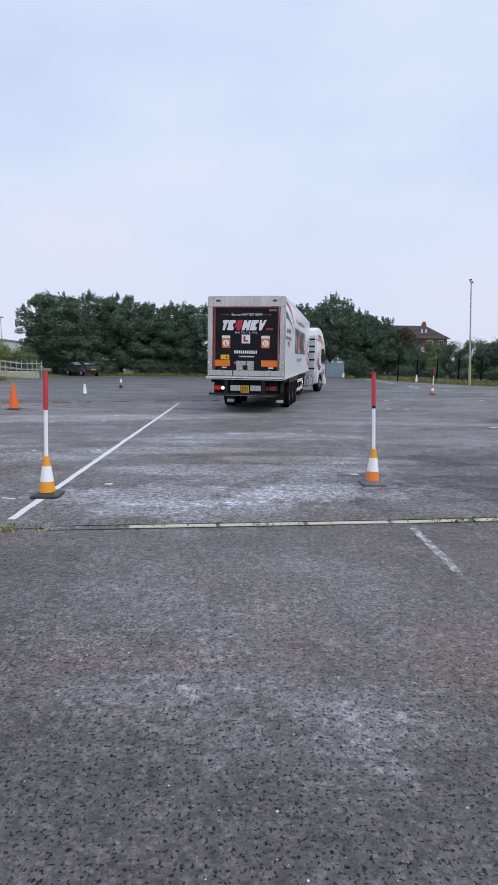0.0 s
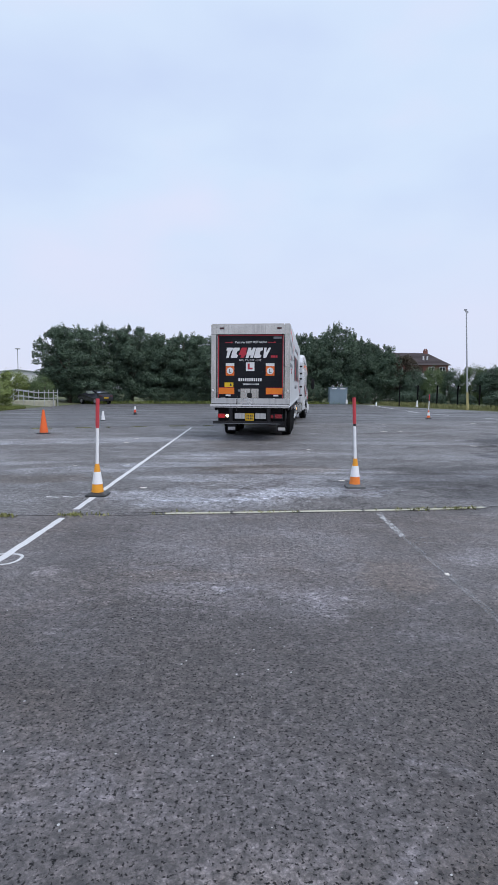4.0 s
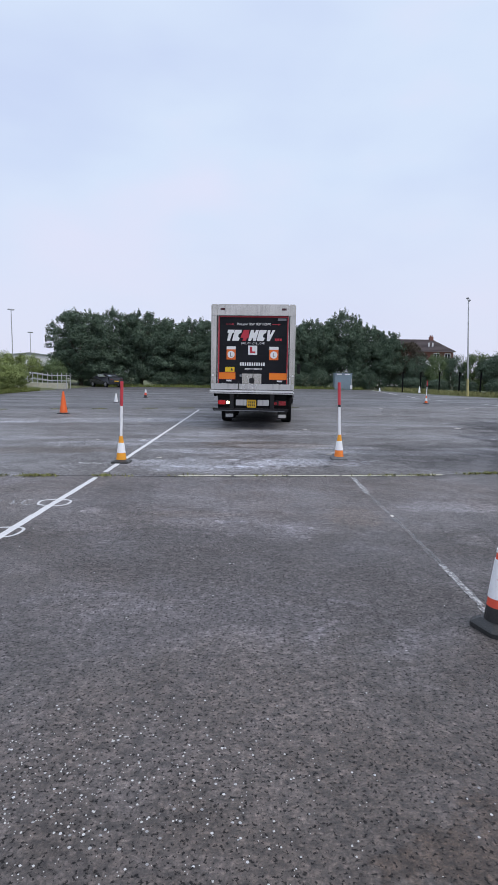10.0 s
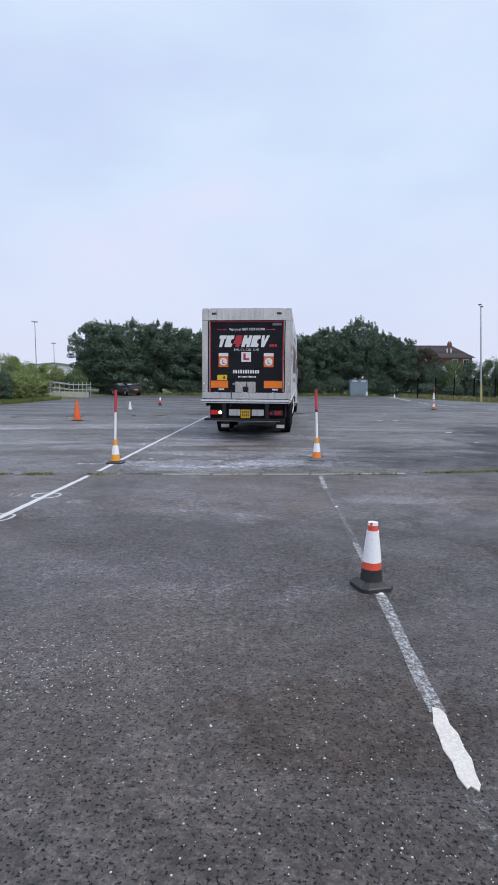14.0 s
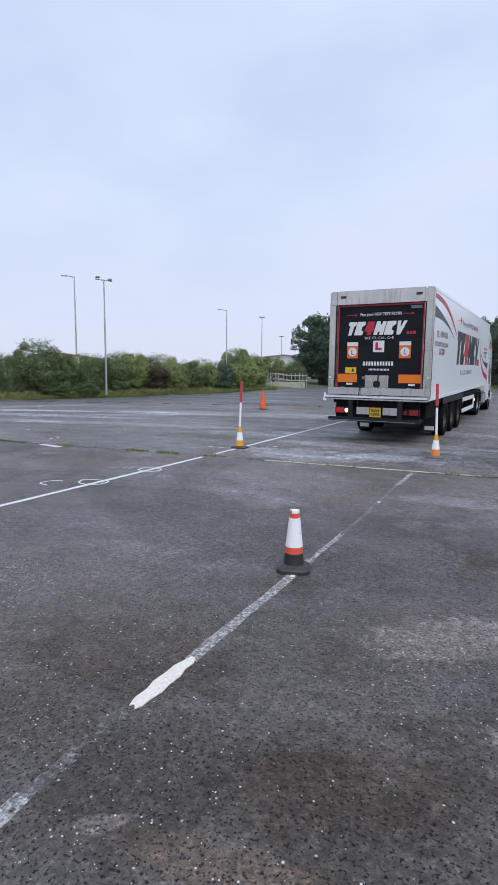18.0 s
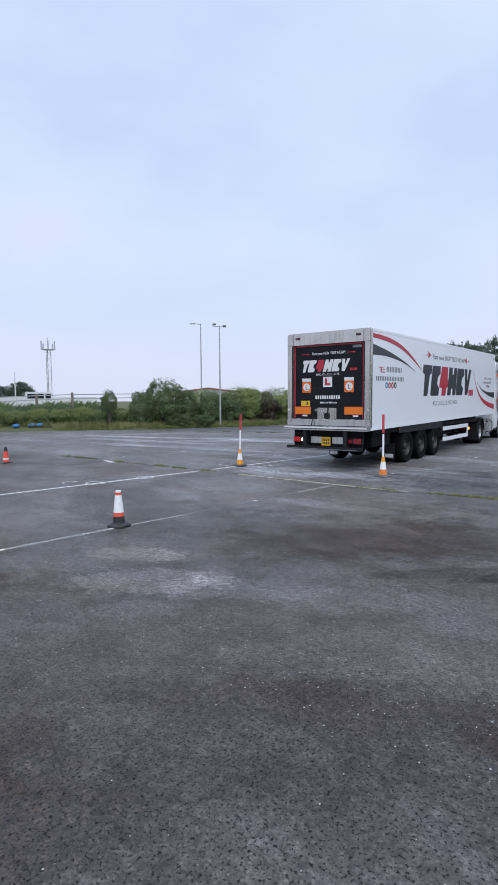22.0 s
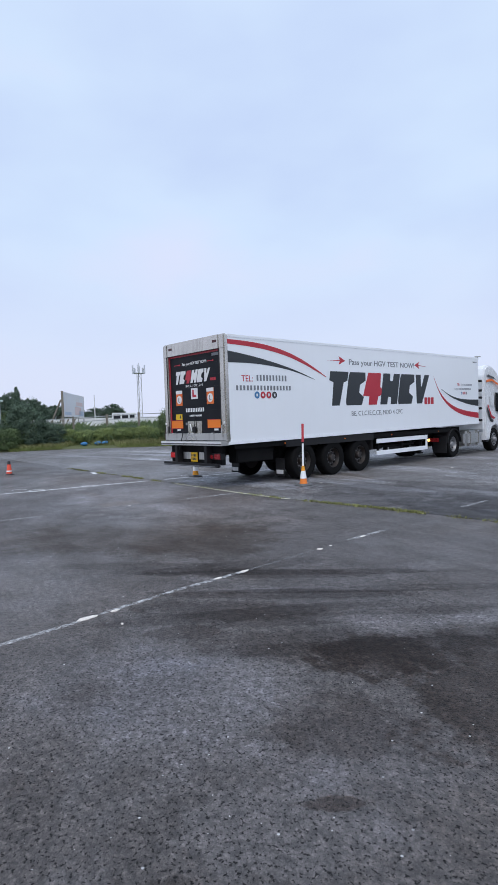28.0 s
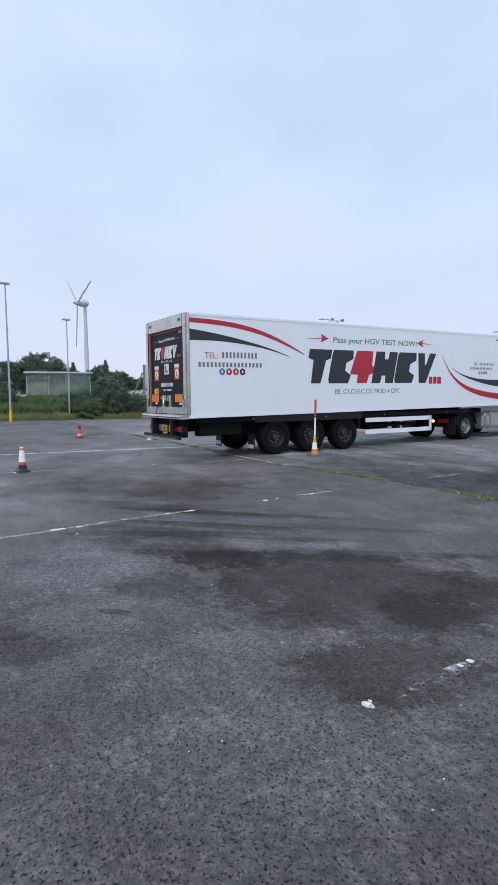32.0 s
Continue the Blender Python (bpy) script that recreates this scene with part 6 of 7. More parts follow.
def tree_meshes(h, w, seed, material, count=7000, low=0.6):
    """Trunk with limbs, and a domed crown, of a bushy tree h high and w wide."""
    rng = random.Random(seed)
    bm = rod((0, 0, -0.1), (0.1, 0, h * 0.45), 0.20, 0.12, 10)
    for k in range(9):
        a, z = rng.uniform(0, 6.28), h * rng.uniform(0.15, 0.42)
        tip = Vector((math.cos(a) * w * 0.36, math.sin(a) * w * 0.36, z + h * rng.uniform(0.2, 0.42)))
        rod((0.04, 0, z), tip, 0.07, 0.025, 7, bm)
        rod(tip, tip + Vector((rng.uniform(-0.8, 0.8), rng.uniform(-0.8, 0.8), rng.uniform(0.6, 1.4))), 0.03, 0.008, 5, bm)
    me = bpy.data.meshes.new("trunk")
    bm.to_mesh(me)
    bm.free()
    me.materials.append(M["bark"])
    blobs = [(0, 0, h * 0.46, w * 0.31, w * 0.31, h * 0.36)]
    for k in range(120):
        a = rng.uniform(0, 6.28)
        e = math.asin(rng.uniform(-0.75, 1.0))
        q = rng.uniform(0.66, 1.06)
        s = rng.uniform(0.05, 0.12) * w
        blobs.append((math.cos(a) * math.cos(e) * w * 0.44 * q, math.sin(a) * math.cos(e) * w * 0.44 * q, h * 0.52 + math.sin(e) * h * 0.42 * q, s, s, s * rng.uniform(0.6, 1.0)))
    for k in range(14):
        a, r = rng.uniform(0, 6.28), rng.uniform(0.0, 0.36)
        blobs.append((math.cos(a) * w * r, math.sin(a) * w * r, h * (0.94 - 0.9 * r * r) + rng.uniform(-0.02, 0.03) * h, w * 0.045, w * 0.045, h * rng.uniform(0.025, 0.045)))
    for k in range(70):
        a, e = rng.uniform(0, 6.28), math.asin(rng.uniform(0.0, 1.0))
        q, s = rng.uniform(0.98, 1.10), rng.uniform(0.012, 0.026) * w
        blobs.append((math.cos(a) * math.cos(e) * w * 0.46 * q, math.sin(a) * math.cos(e) * w * 0.46 * q, h * 0.52 + math.sin(e) * h * 0.45 * q, s, s, s * rng.uniform(1.5, 3.2)))
    return me, leaf_mesh("crown", blobs, int(count * 2.1), 0.078, material, seed)


TREES = {k: tree_meshes(8.0, 6.0, seed, m, n) for k, seed, m, n in (
    ("a", 3, "leaf_dark", 21000), ("b", 11, "leaf_dark", 20000), ("c", 23, "leaf_dark", 17000), ("d", 31, "leaf_dark", 18000), ("brown", 41, "leaf_brown", 16000))}


def tree(kind, x, y, h, w, turn, label="dense dark-green broadleaf tree at the edge of the yard", z=0.0):
    t = thing("tree", pose(x, y, z, 0, 0, turn), label, "tree", "trees along the yard")
    for name, me in zip(("trunk", "crown"), TREES[kind]):
        o = new(name, me)
        o.parent = t
        o.scale = (w / 6.0, w / 6.0, h / 8.0)
    return t


for x, y, h, w, k in ((-20.4, 58.5, 9.9, 7.6, "a"), (-18.0, 63.0, 10.2, 7.0, "d"), (-14.6, 63.5, 10.4, 7.2, "b"), (-11.4, 64.0, 10.0, 6.6, "c"), (-7.9, 64.5, 10.2, 7.0, "a"), (-4.4, 64.0, 10.2, 6.6, "c"), (-21.6, 62.5, 8.2, 6.0, "c"), (-13.0, 66.5, 8.8, 6.4, "a"), (-9.6, 67.5, 7.8, 6.4, "b"),
                      (-0.8, 66.0, 10.0, 6.8, "b"), (2.6, 68.0, 9.8, 6.6, "a"), (6.6, 69.0, 10.2, 6.4, "b"), (10.6, 70.0, 11.6, 7.0, "d"), (13.6, 69.6, 9.5, 6.0, "a"), (16.3, 69.0, 7.6, 5.4, "b"), (8.6, 73.0, 8.8, 6.6, "a"), (5.0, 71.5, 8.4, 6.0, "c")):
    tree(k, x, y, h * 0.80 + (0.5 if x < 4 else 1.1) + 0.5 * math.sin(x * 1.7), w, random.uniform(0, 360))
tree("brown", 19.2, 69.5, 6.2, 4.6, 40, "copper-brown leaved tree beside the house")

BUSHES = {}


def bush(kind, x, y, h, w, turn=None, label="rounded green hedge bush on the verge", z=None, d=None):
    """A leafy shrub, dense down to the ground."""
    shape = kind + str(int(abs(x * 3.7 + y * 1.3)) % 3)
    if shape not in BUSHES:
        m, seed = {"dark": ("leaf_dark", 5), "mid": ("leaf_mid", 6), "light": ("leaf_light", 7), "brown": ("leaf_brown", 8)}[kind]
        seed += 10 * int(shape[-1])
        rng = random.Random(seed)
        blobs = [(0, 0, 0.45, 0.42, 0.42, 0.47)]
        for k in range(30):
            a, z = rng.uniform(0, 6.28), rng.uniform(0.08, 0.84)
            r = 0.40 * math.sqrt(max(1 - ((z - 0.40) / 0.58) ** 2, 0.05)) * rng.uniform(0.75, 1.02)
            q = rng.uniform(0.08, 0.13)
            blobs.append((math.cos(a) * r, math.sin(a) * r, z, q, q, q * rng.uniform(0.7, 1.1)))
        stems = None
        for k in range(6):
            a = rng.uniform(0, 6.28)
            stems = rod((0, 0, -0.05), (math.cos(a) * 0.3, math.sin(a) * 0.3, 0.7), 0.02, 0.006, 6, stems)
        me = bpy.data.meshes.new("woody_base")
        stems.to_mesh(me)
        stems.free()
        me.materials.append(M["bark"])
        BUSHES[shape] = (me, leaf_mesh("foliage", blobs, 16000, 0.0165, m, seed))
    t = thing("bush", pose(x, y, bank_z(x, y) if z is None else z, 0, 0, random.uniform(0, 360) if turn is None else turn), label, "bush", "bushes round the yard")
    for name, me in zip(("woody_base", "foliage"), BUSHES[shape]):
        o = new(name, me)
        o.parent = t
        o.scale = (w, d or w, h)
    return t


# understorey below the far trees
for k in range(24):
    u = k / 23
    x = float(np.interp(u, [0, 0.3, 0.62, 1.0], [-22.5, -10.5, 2.0, 19.5])) + random.uniform(-0.6, 0.6)
    y = float(np.interp(u, [0, 0.3, 0.62, 1.0], [57.5, 62.0, 65.5, 67.5])) + random.uniform(-0.3, 0.8)
    bush("dark", x, y + 0.8, random.uniform(1.6, 2.8), random.uniform(3.0, 4.0), label="dark undergrowth below the trees", z=0)
# hedge on the west bank, near to far
HEDGE = [(-23.6, 17.0, 2.35, 1.9, "mid"), (-23.1, 18.5, 2.65, 3.3, "mid"), (-22.6, 20.1, 2.4, 2.0, "mid"), (-22.0, 21.9, 2.3, 2.3, "mid"), (-21.7, 23.4, 2.2, 2.8, "mid"), (-21.4, 25.1, 2.25, 2.8, "light"),
         (-21.1, 26.8, 2.25, 2.8, "brown"), (-20.8, 28.6, 2.2, 3.0, "light"), (-20.5, 30.5, 2.2, 3.0, "mid"), (-20.3, 32.4, 2.1, 3.0, "light"), (-20.2, 34.4, 2.1, 3.0, "dark"), (-20.2, 36.5, 2.0, 3.0, "light")]
HEDGE_END = [(-20.4, 37.8, 1.9, 2.6, "light"), (-20.3, 38.7, 1.9, 3.0, "light"), (-20.5, 41.2, 1.8, 3.2, "light"), (-22.6, 43.4, 1.9, 3.0, "light"), (-25.6, 46.0, 2.2, 3.4, "mid"), (-25.5, 49.5, 2.6, 3.6, "light"), (-23.0, 50.6, 2.5, 3.2, "light"), (-20.8, 51.2, 2.4, 3.0, "mid"), (-28.5, 52.0, 2.8, 4.0, "light"),
         (-22.0, 19.0, 0.9, 2.2, "mid"), (-21.2, 20.6, 0.8, 1.8, "mid"), (-23.6, 22.6, 2.3, 3.0, "light"), (-23.2, 26.0, 2.4, 3.2, "light"), (-22.8, 30.0, 2.4, 3.4, "light")]
HEDGE_LABELS = {"dark": "dark-green hedge bush on the verge", "mid": "rounded green hedge bush on the verge", "light": "pale yellow-green hedge bush on the verge", "brown": "brownish hedge bush on the verge"}
for x, y, h, w, k in HEDGE + HEDGE_END:
    bush(k, x, y, h * random.uniform(1.04, 1.18), w, label=HEDGE_LABELS[k])
# a clipped bush on a bare stem
t = bush("mid", -24.3, 14.85, 2.35, 1.25, label="small clipped green bush on a bare stem")
part("stem", rod((0, 0, -0.1), (0.03, 0.02, 1.3), 0.07, 0.05, 8), "bark", t)
for o in t.children:
    if o.name.startswith("foliage"):
        o.location.z, o.scale.z = 0.95, 1.65
for x, y, h, w, k in ((-29.6, 6.3, 3.5, 3.3, "dark"), (-30.2, 4.0, 2.1, 2.8, "dark"), (-29.4, 8.0, 1.9, 2.6, "dark"), (-29.0, 4.6, 1.6, 3.0, "mid"), (-34.5, -2.0, 2.0, 3.5, "mid"), (-40.6, 1.3, 2.0, 3.0, "light"), (-40.6, 3.7, 1.8, 3.2, "light"), (-40.8, 5.8, 2.0, 2.8, "mid")):
    bush(k, x, y, h, w, label="dense dark bush on the grass bank")
for k in range(17):
    y = 6.6 + 0.62 * k
    bush(("light", "mid", "light", "dark")[k % 4], edge_x(y) - 2.9 - 1.3 * (k % 2), y, random.uniform(0.95, 1.3), random.uniform(1.6, 2.2), label="straggling shrub on the grass bank")
for x, y, h, w, k in ((-45.2, -1.2, 4.2, 5.0, "a"), (-47.2, 1.6, 5.2, 5.6, "b"), (-44.5, 4.2, 3.4, 4.0, "d"), (-41.0, 6.9, 3.7, 2.4, "c"), (-56.8, 19.2, 2.6, 4.6, "c"), (-50, 7.5, 3.6, 4.5, "b"), (-53, 11.0, 3.0, 4.5, "d"), (-56, 14.5, 3.0, 4.6, "b"), (-51.5, 19.6, 2.9, 3.2, "c"), (-54.5, 17.0, 1.9, 4.4, "d"), (-46, -6, 4.0, 5, "c"), (-48.0, 9.6, 3.4, 4.0, "a"), (-46.5, 6.4, 3.0, 3.6, "b")):
    tree(k, x, y, h, w, random.uniform(0, 360), "distant tree beyond the road and fence", z=1.2)


def conifer(x, y, h, w, z):
    """A small pointed evergreen."""
    if "conifer" not in TREES:
        rng = random.Random(77)
        blobs = []
        for k in range(70):
            u = rng.random() ** 0.7
            a, r = rng.uniform(0, 6.28), 0.40 * (1 - u) * rng.uniform(0.5, 1.0)
            s = 0.05 + 0.09 * (1 - u)
            blobs.append((math.cos(a) * r * 6, math.sin(a) * r * 6, (0.06 + 0.9 * u) * 8, s * 6, s * 6, s * 5))
        bm = rod((0, 0, -0.1), (0, 0, 7.4), 0.16, 0.03, 8)
        me = bpy.data.meshes.new("trunk")
        bm.to_mesh(me)
        bm.free()
        me.materials.append(M["bark"])
        TREES["conifer"] = (me, leaf_mesh("crown", blobs, 12000, 0.09, "leaf_dark", 77))
    tree("conifer", x, y, h, w, 33 * x, "small pointed evergreen beyond the shelter", z)


conifer(-41.0, 7.4, 4.2, 2.8, 1.2)
conifer(-42.0, 4.4, 4.0, 2.8, 1.2)
# right-hand hedge and house garden
for k in range(6):
    x = 20.0 + 1.9 * k
    bush(("dark", "mid")[k % 2], x, 67 - 1.3 * k + random.uniform(-0.5, 0.5), 4.3 + 0.10 * k + random.uniform(-0.2, 0.25), 3.6, label="tall dark garden hedge behind the fence", z=0)
for k, (x, y, h, w) in enumerate(((27.0, 60.0, 4.4, 5.0), (30.5, 57.5, 5.0, 5.6), (34.5, 55.0, 4.6, 5.4), (38.5, 52.0, 4.8, 5.6), (43, 49, 4.6, 6), (48, 46, 4.6, 6))):
    tree(("d", "b", "a")[k % 3], x, y, h, w, 70 * k, "broad low garden tree behind the wire fence")
for k in range(7):
    bush("dark", 17.5 + 2.4 * k, 61.5 - 2.3 * k, random.uniform(1.3, 1.8), 2.8, label="low scrub behind the wire fence", z=0)


# verge grass
def verge_spots(n, d0, d1, y0, y1):
    out = []
    for k in range(n):
        y = random.uniform(y0, y1)
        d = d0 + (d1 - d0) * random.random() ** 1.3
        x = edge_x(y) - d
        if noise.noise((x * 0.35, y * 0.35, 5)) > -0.35 and not (8.9 < y < 11.6 and d < 1.2):
            out.append((x, y, bank_z(x, y)))
    return out


blades("verge_grass", verge_spots(60000, -0.1, 6.0, -10, 42), 0.27, "green_grass", "long rough grass along the yard's edge", "grass", 0.007, 1.3)
blades("bank_brush", verge_spots(34000, 2.2, 8.5, -12, 17), 0.95, "leaf_mid", "tangled dark-green brush on the bank", "brush", 0.011, 0.9)
blades("dry_grass", verge_spots(42000, 0.5, 8.0, -10, 32), 0.46, "dry_grass", "tall seeding dry grass on the bank", "grass", 0.005, 0.9)
right_spots = []
for k in range(5000):
    u = random.random()
    x = float(np.interp(u, [0, 0.35, 1], [14.6, 17.0, 30])) + random.uniform(0.0, 2.2)
    y = float(np.interp(u, [0, 0.35, 1], [62.8, 51.5, 29.6])) + random.uniform(0.0, 1.5)
    right_spots.append((x, y, -0.05))
blades("edge_grass", right_spots, 0.55, "dry_grass", "straw-coloured grass along the far kerb", "grass", 0.02, 0.8)
far_spots = [(x, float(np.interp(x, [-20, -7.5, 3, 12.5], [57, 60.8, 62.3, 62.8])) + random.uniform(0, 2.5), -0.05) for x in np.random.uniform(-19, 12.5, 4000)]
blades("tree_grass", far_spots, 0.45, "green_grass", "grass strip below the far trees", "grass", 0.02, 0.8)
for a, b, w in (((12.9, 60.5), (12.6, 47.5), 0.20), ((12.5, 43.5), (12.35, 39.5), 0.16), ((12.6, 37.6), (13.3, 35.6), 0.14), ((14.2, 32.2), (14.7, 30.4), 0.14)):
    stripe(a, b, w, "line_good", "edge_line", "white edge line along the far kerb")


# ---- lamp posts, mast, turbine ----
def lamp_post(x, y, h, kind, turn, z=0.0, yellow="", label="tall grey steel lamp post", lean=0.0):
    t = thing("street_lamp", pose(x, y, z, 0, lean, 0) @ pose(0, 0, 0, 0, 0, turn), label, "lamp post", "lamp posts")
    foot = {"faded": 1.55, "bright": 0.9}.get(yellow, 0.0)
    if foot:
        part("yellow_sleeve", rod((0, 0, 0), (0, 0, foot), 0.10, seg=14), "yellow_old" if yellow == "faded" else "yellow", t, yellow + " yellow painted foot")
    part("column", rod((0, 0, foot), (0, 0, h), 0.075 if foot else 0.065, 0.045 if foot else 0.035, 14), "galv", t)
    if kind == "arm":
        part("arm", rod((0, 0, h - 0.04), (-0.45, 0, h + 0.02), 0.035, 0.03), "galv", t)
        part("lantern", box(-0.85, -0.42, -0.09, 0.09, h - 0.02, h + 0.06, 0.02), "galv", t)
    elif kind == "twin":
        part("crossbar", rod((-0.5, 0, h), (0.5, 0, h - 0.08), 0.03), "galv", t)
        for s in (-1, 1):
            part("floodlight", box(s * 0.36 - 0.13, s * 0.36 + 0.13, -0.12, 0.12, h + (0.06 if s < 0 else -0.04), h + (0.17 if s < 0 else 0.06), 0.03), "rim_light", t)
    else:
        part("lantern", box(-0.32, 0.30, -0.13, 0.13, h - 0.02, h + 0.10, 0.03), "galv", t)
    return t


lamp_post(-20.4, 21.5, 7.15, "twin", 50, 0.0)
lamp_post(-24.7, 23.3, 7.3, "arm", 45, bank_z(-24.7, 23.3))
lamp_post(-22.9, 40.3, 6.75, "arm", 40, bank_z(-22.9, 40.3))
lamp_post(-24.9, 51.4, 7.6, "short", 40)
lamp_post(-28.6, 64.5, 6.3, "short", 200)
lamp_post(-26.9, -1.0, 9.5, "short", 100, 0.0, "bright", "tall lamp post with a yellow painted foot")
lamp_post(-29.2, 3.1, 7.4, "short", 100, bank_z(-29.2, 3.1))
lamp_post(18.6, 46.2, 8.45, "twin", 60, 0.0, "faded", "tall leaning lamp post with a faded yellow foot", -3.2)


def mast(x, y, z, h):
    t = thing("radio_mast", pose(x, y, z, 0, 0, 20), "slim lattice radio mast with a ring of antennas", "mast")
    r = 0.30
    legs = [(r * math.cos(a), r * math.sin(a)) for a in (0.5, 2.6, 4.7)]
    for lx, ly in legs:
        part("leg", rod((lx, ly, 0), (lx, ly, h * 0.88), 0.035, seg=8), "galv", t)
    for k in range(9):
        z0, z1 = k * h * 0.095, (k + 1) * h * 0.095
        for i in range(3):
            a, b = legs[i], legs[(i + 1) % 3]
            part("brace", rod((*a, z0), (*b, z1), 0.014, seg=5), "galv", t)
    part("platform", rod((0, 0, h * 0.86), (0, 0, h * 0.87), 0.62, seg=16), "galv", t)
    for k in range(8):
        a = k * math.pi / 4
        part("antenna", box(0.72 * math.cos(a) - 0.07, 0.72 * math.cos(a) + 0.07, 0.72 * math.sin(a) - 0.07, 0.72 * math.sin(a) + 0.07, h * 0.86, h * (0.95 + 0.05 * (k % 2)), 0.02), "turbine", t)
    part("rod", rod((0, 0, h * 0.87), (0, 0, h * 1.04), 0.03, seg=6), "galv", t)


mast(-53.0, 23.6, 1.3, 7.6)

turbine = thing("wind_turbine", pose(-140.2, 15.2, -0.06, 0, 0, 103), "white three-bladed wind turbine far beyond the road", "wind turbine")
part("tower", rod((0, 0, 0), (0, 0, 26.2), 0.72, 0.42, 24), "turbine", turbine, "", True)
part("nacelle", lathe([(0.2, -1.5), (0.75, -1.2), (1.0, -0.6), (1.0, 0.5), (0.8, 1.1), (0.3, 1.4)], 20, "X"), "turbine", turbine, "", True).matrix_basis = pose(-0.4, 0, 26.9)
rotor = part("rotor_hub", lathe([(0.75, 0.5), (0.7, -0.3), (0.4, -0.9), (0.05, -1.2)], 18, "X"), "turbine", turbine, "", True)
rotor.matrix_basis = pose(-2.0, 0, 26.9)
for k in range(3):
    a = math.radians(120 * k)
    prof = [(-0.10, 0.4), (0.28, 0.5), (0.42, 2.4), (0.30, 6.0), (0.14, 11.2), (0.0, 11.8), (-0.10, 8.0), (-0.22, 2.4)]
    b = prism(prof, 0.22, Matrix.Translation((-0.11, 0, 0)) @ Matrix(((0, 0, 1, 0), (1, 0, 0, 0), (0, 1, 0, 0), (0, 0, 0, 1))))
    bmesh.ops.transform(b, matrix=Matrix.Rotation(a, 4, "X"), verts=b.verts[:])
    part("blade", b, "turbine", rotor)


# ---- billboard, shelter, fence, railings ----
def billboard():
    t = thing("billboard", pose(-32.9, 9.6, bank_z(-32.9, 9.6) - 0.3, 0, 0, 155.4), "large pale printed advertising hoarding on raking posts", "billboard")
    part("panel", box(0, 9.1, -0.10, 0.0, 1.82, 3.86, 0.02), "board_print", t, "faded blue and pink poster")
    for x0, x1, z0, z1, m in ((4.6, 7.6, 2.05, 2.75, "poster_pink"), (5.4, 8.4, 2.85, 3.2, "poster_pink"), (0.5, 3.0, 2.0, 2.25, "poster_blue"), (6.6, 8.8, 1.95, 2.4, "poster_blue")):
        for y in (-0.106, 0.002):
            part("print_block", box(x0, x1, y, y + 0.004, z0, z1), m, t)
    part("frame", box(-0.06, 0.0, -0.12, 0.06, 0.0, 3.9, 0.01), "timber", t)
    part("frame", box(9.1, 9.16, -0.12, 0.02, 0.0, 3.86, 0.01), "galv", t)
    for x in (0.0, 3.0, 6.0, 9.1):
        part("raking_strut", rod((x, 1.5, 0), (x, 0.1, 3.2), 0.07, seg=6), "timber", t)


billboard()


def fence(points, name="fence"):
    """Post-and-rail fence along the bank."""
    t = thing(name, Matrix(), "weathered timber post-and-rail fence on the bank", "fence")
    posts = []
    for (x0, y0), (x1, y1) in zip(points, points[1:]):
        n = max(int(math.hypot(x1 - x0, y1 - y0) / 2.5), 1)
        posts += [(x0 + (x1 - x0) * k / n, y0 + (y1 - y0) * k / n) for k in range(n)]
    posts.append(points[-1])
    for x, y in posts:
        z = bank_z(x, y)
        part("post", box(x - 0.07, x + 0.07, y - 0.07, y + 0.07, z - 0.1, z + 1.8, 0.01), "timber", t)
    for (x0, y0), (x1, y1) in zip(posts, posts[1:]):
        for dz in (1.35, 1.65):
            part("rail", rod((x0, y0, bank_z(x0, y0) + dz), (x1, y1, bank_z(x1, y1) + dz), 0.035, seg=5), "galv", t)


fence([(-32.0, -9), (-31.8, -2.5)])
fence([(-31.6, 7.4), (-30.8, 9.9), (-30.0, 12.3), (-29.1, 14.6), (-28.2, 16.9), (-27.4, 19.2), (-26.6, 21.4)])
pole = thing("flag_pole", pose(-35.7, 13.0, bank_z(-35.7, 13.0)), "slim white pole beside the road fence", "pole")
part("pole", rod((0, 0, 0), (0, 0, 2.95), 0.05, 0.035, 10), "white_ink", pole)
part("cap", rod((0, 0, 2.95), (0, 0, 3.02), 0.05, 0.02, 10), "galv", pole)
van = thing("parked_van", pose(-44.0, 18.7, 0.95, 0, 0, 70), "white van parked beyond the fence", "van")
part("body", prism([(-1.5, 0.3), (1.6, 0.3), (1.6, 1.0), (1.15, 1.25), (0.95, 1.85), (-1.45, 1.9), (-1.5, 1.0)], 1.7, Matrix(((1, 0, 0, 0), (0, 0, -1, 0.85), (0, 1, 0, 0), (0, 0, 0, 1)))), "cab_white", van)
for x0, x1 in ((-1.3, -0.6), (-0.45, 0.2), (0.35, 0.85)):
    for wy in (-0.86, 0.86):
        part("side_window", box(x0, x1, wy - 0.01, wy + 0.01, 1.25, 1.7), "window_dark", van)
for wx in (-0.95, 1.0):
    for wy in (-0.75, 0.75):
        part("wheel", rod((wx, wy - 0.12, 0.33), (wx, wy + 0.12, 0.33), 0.33, seg=18), "rubber", van)
low = thing("road_barrier", Matrix(), "pale low barrier wall beyond the fence", "barrier", kind="structure")
for k in range(6):
    b = box(0, 2.5, -0.08, 0.08, 0.0, 1.0, 0.02)
    bmesh.ops.transform(b, matrix=pose(-46.3 + 0.7 * k, 9.0 + 2.45 * k, 1.35, 0, 0, 74), verts=b.verts[:])
    part("barrier_panel", b, "render_white", low)


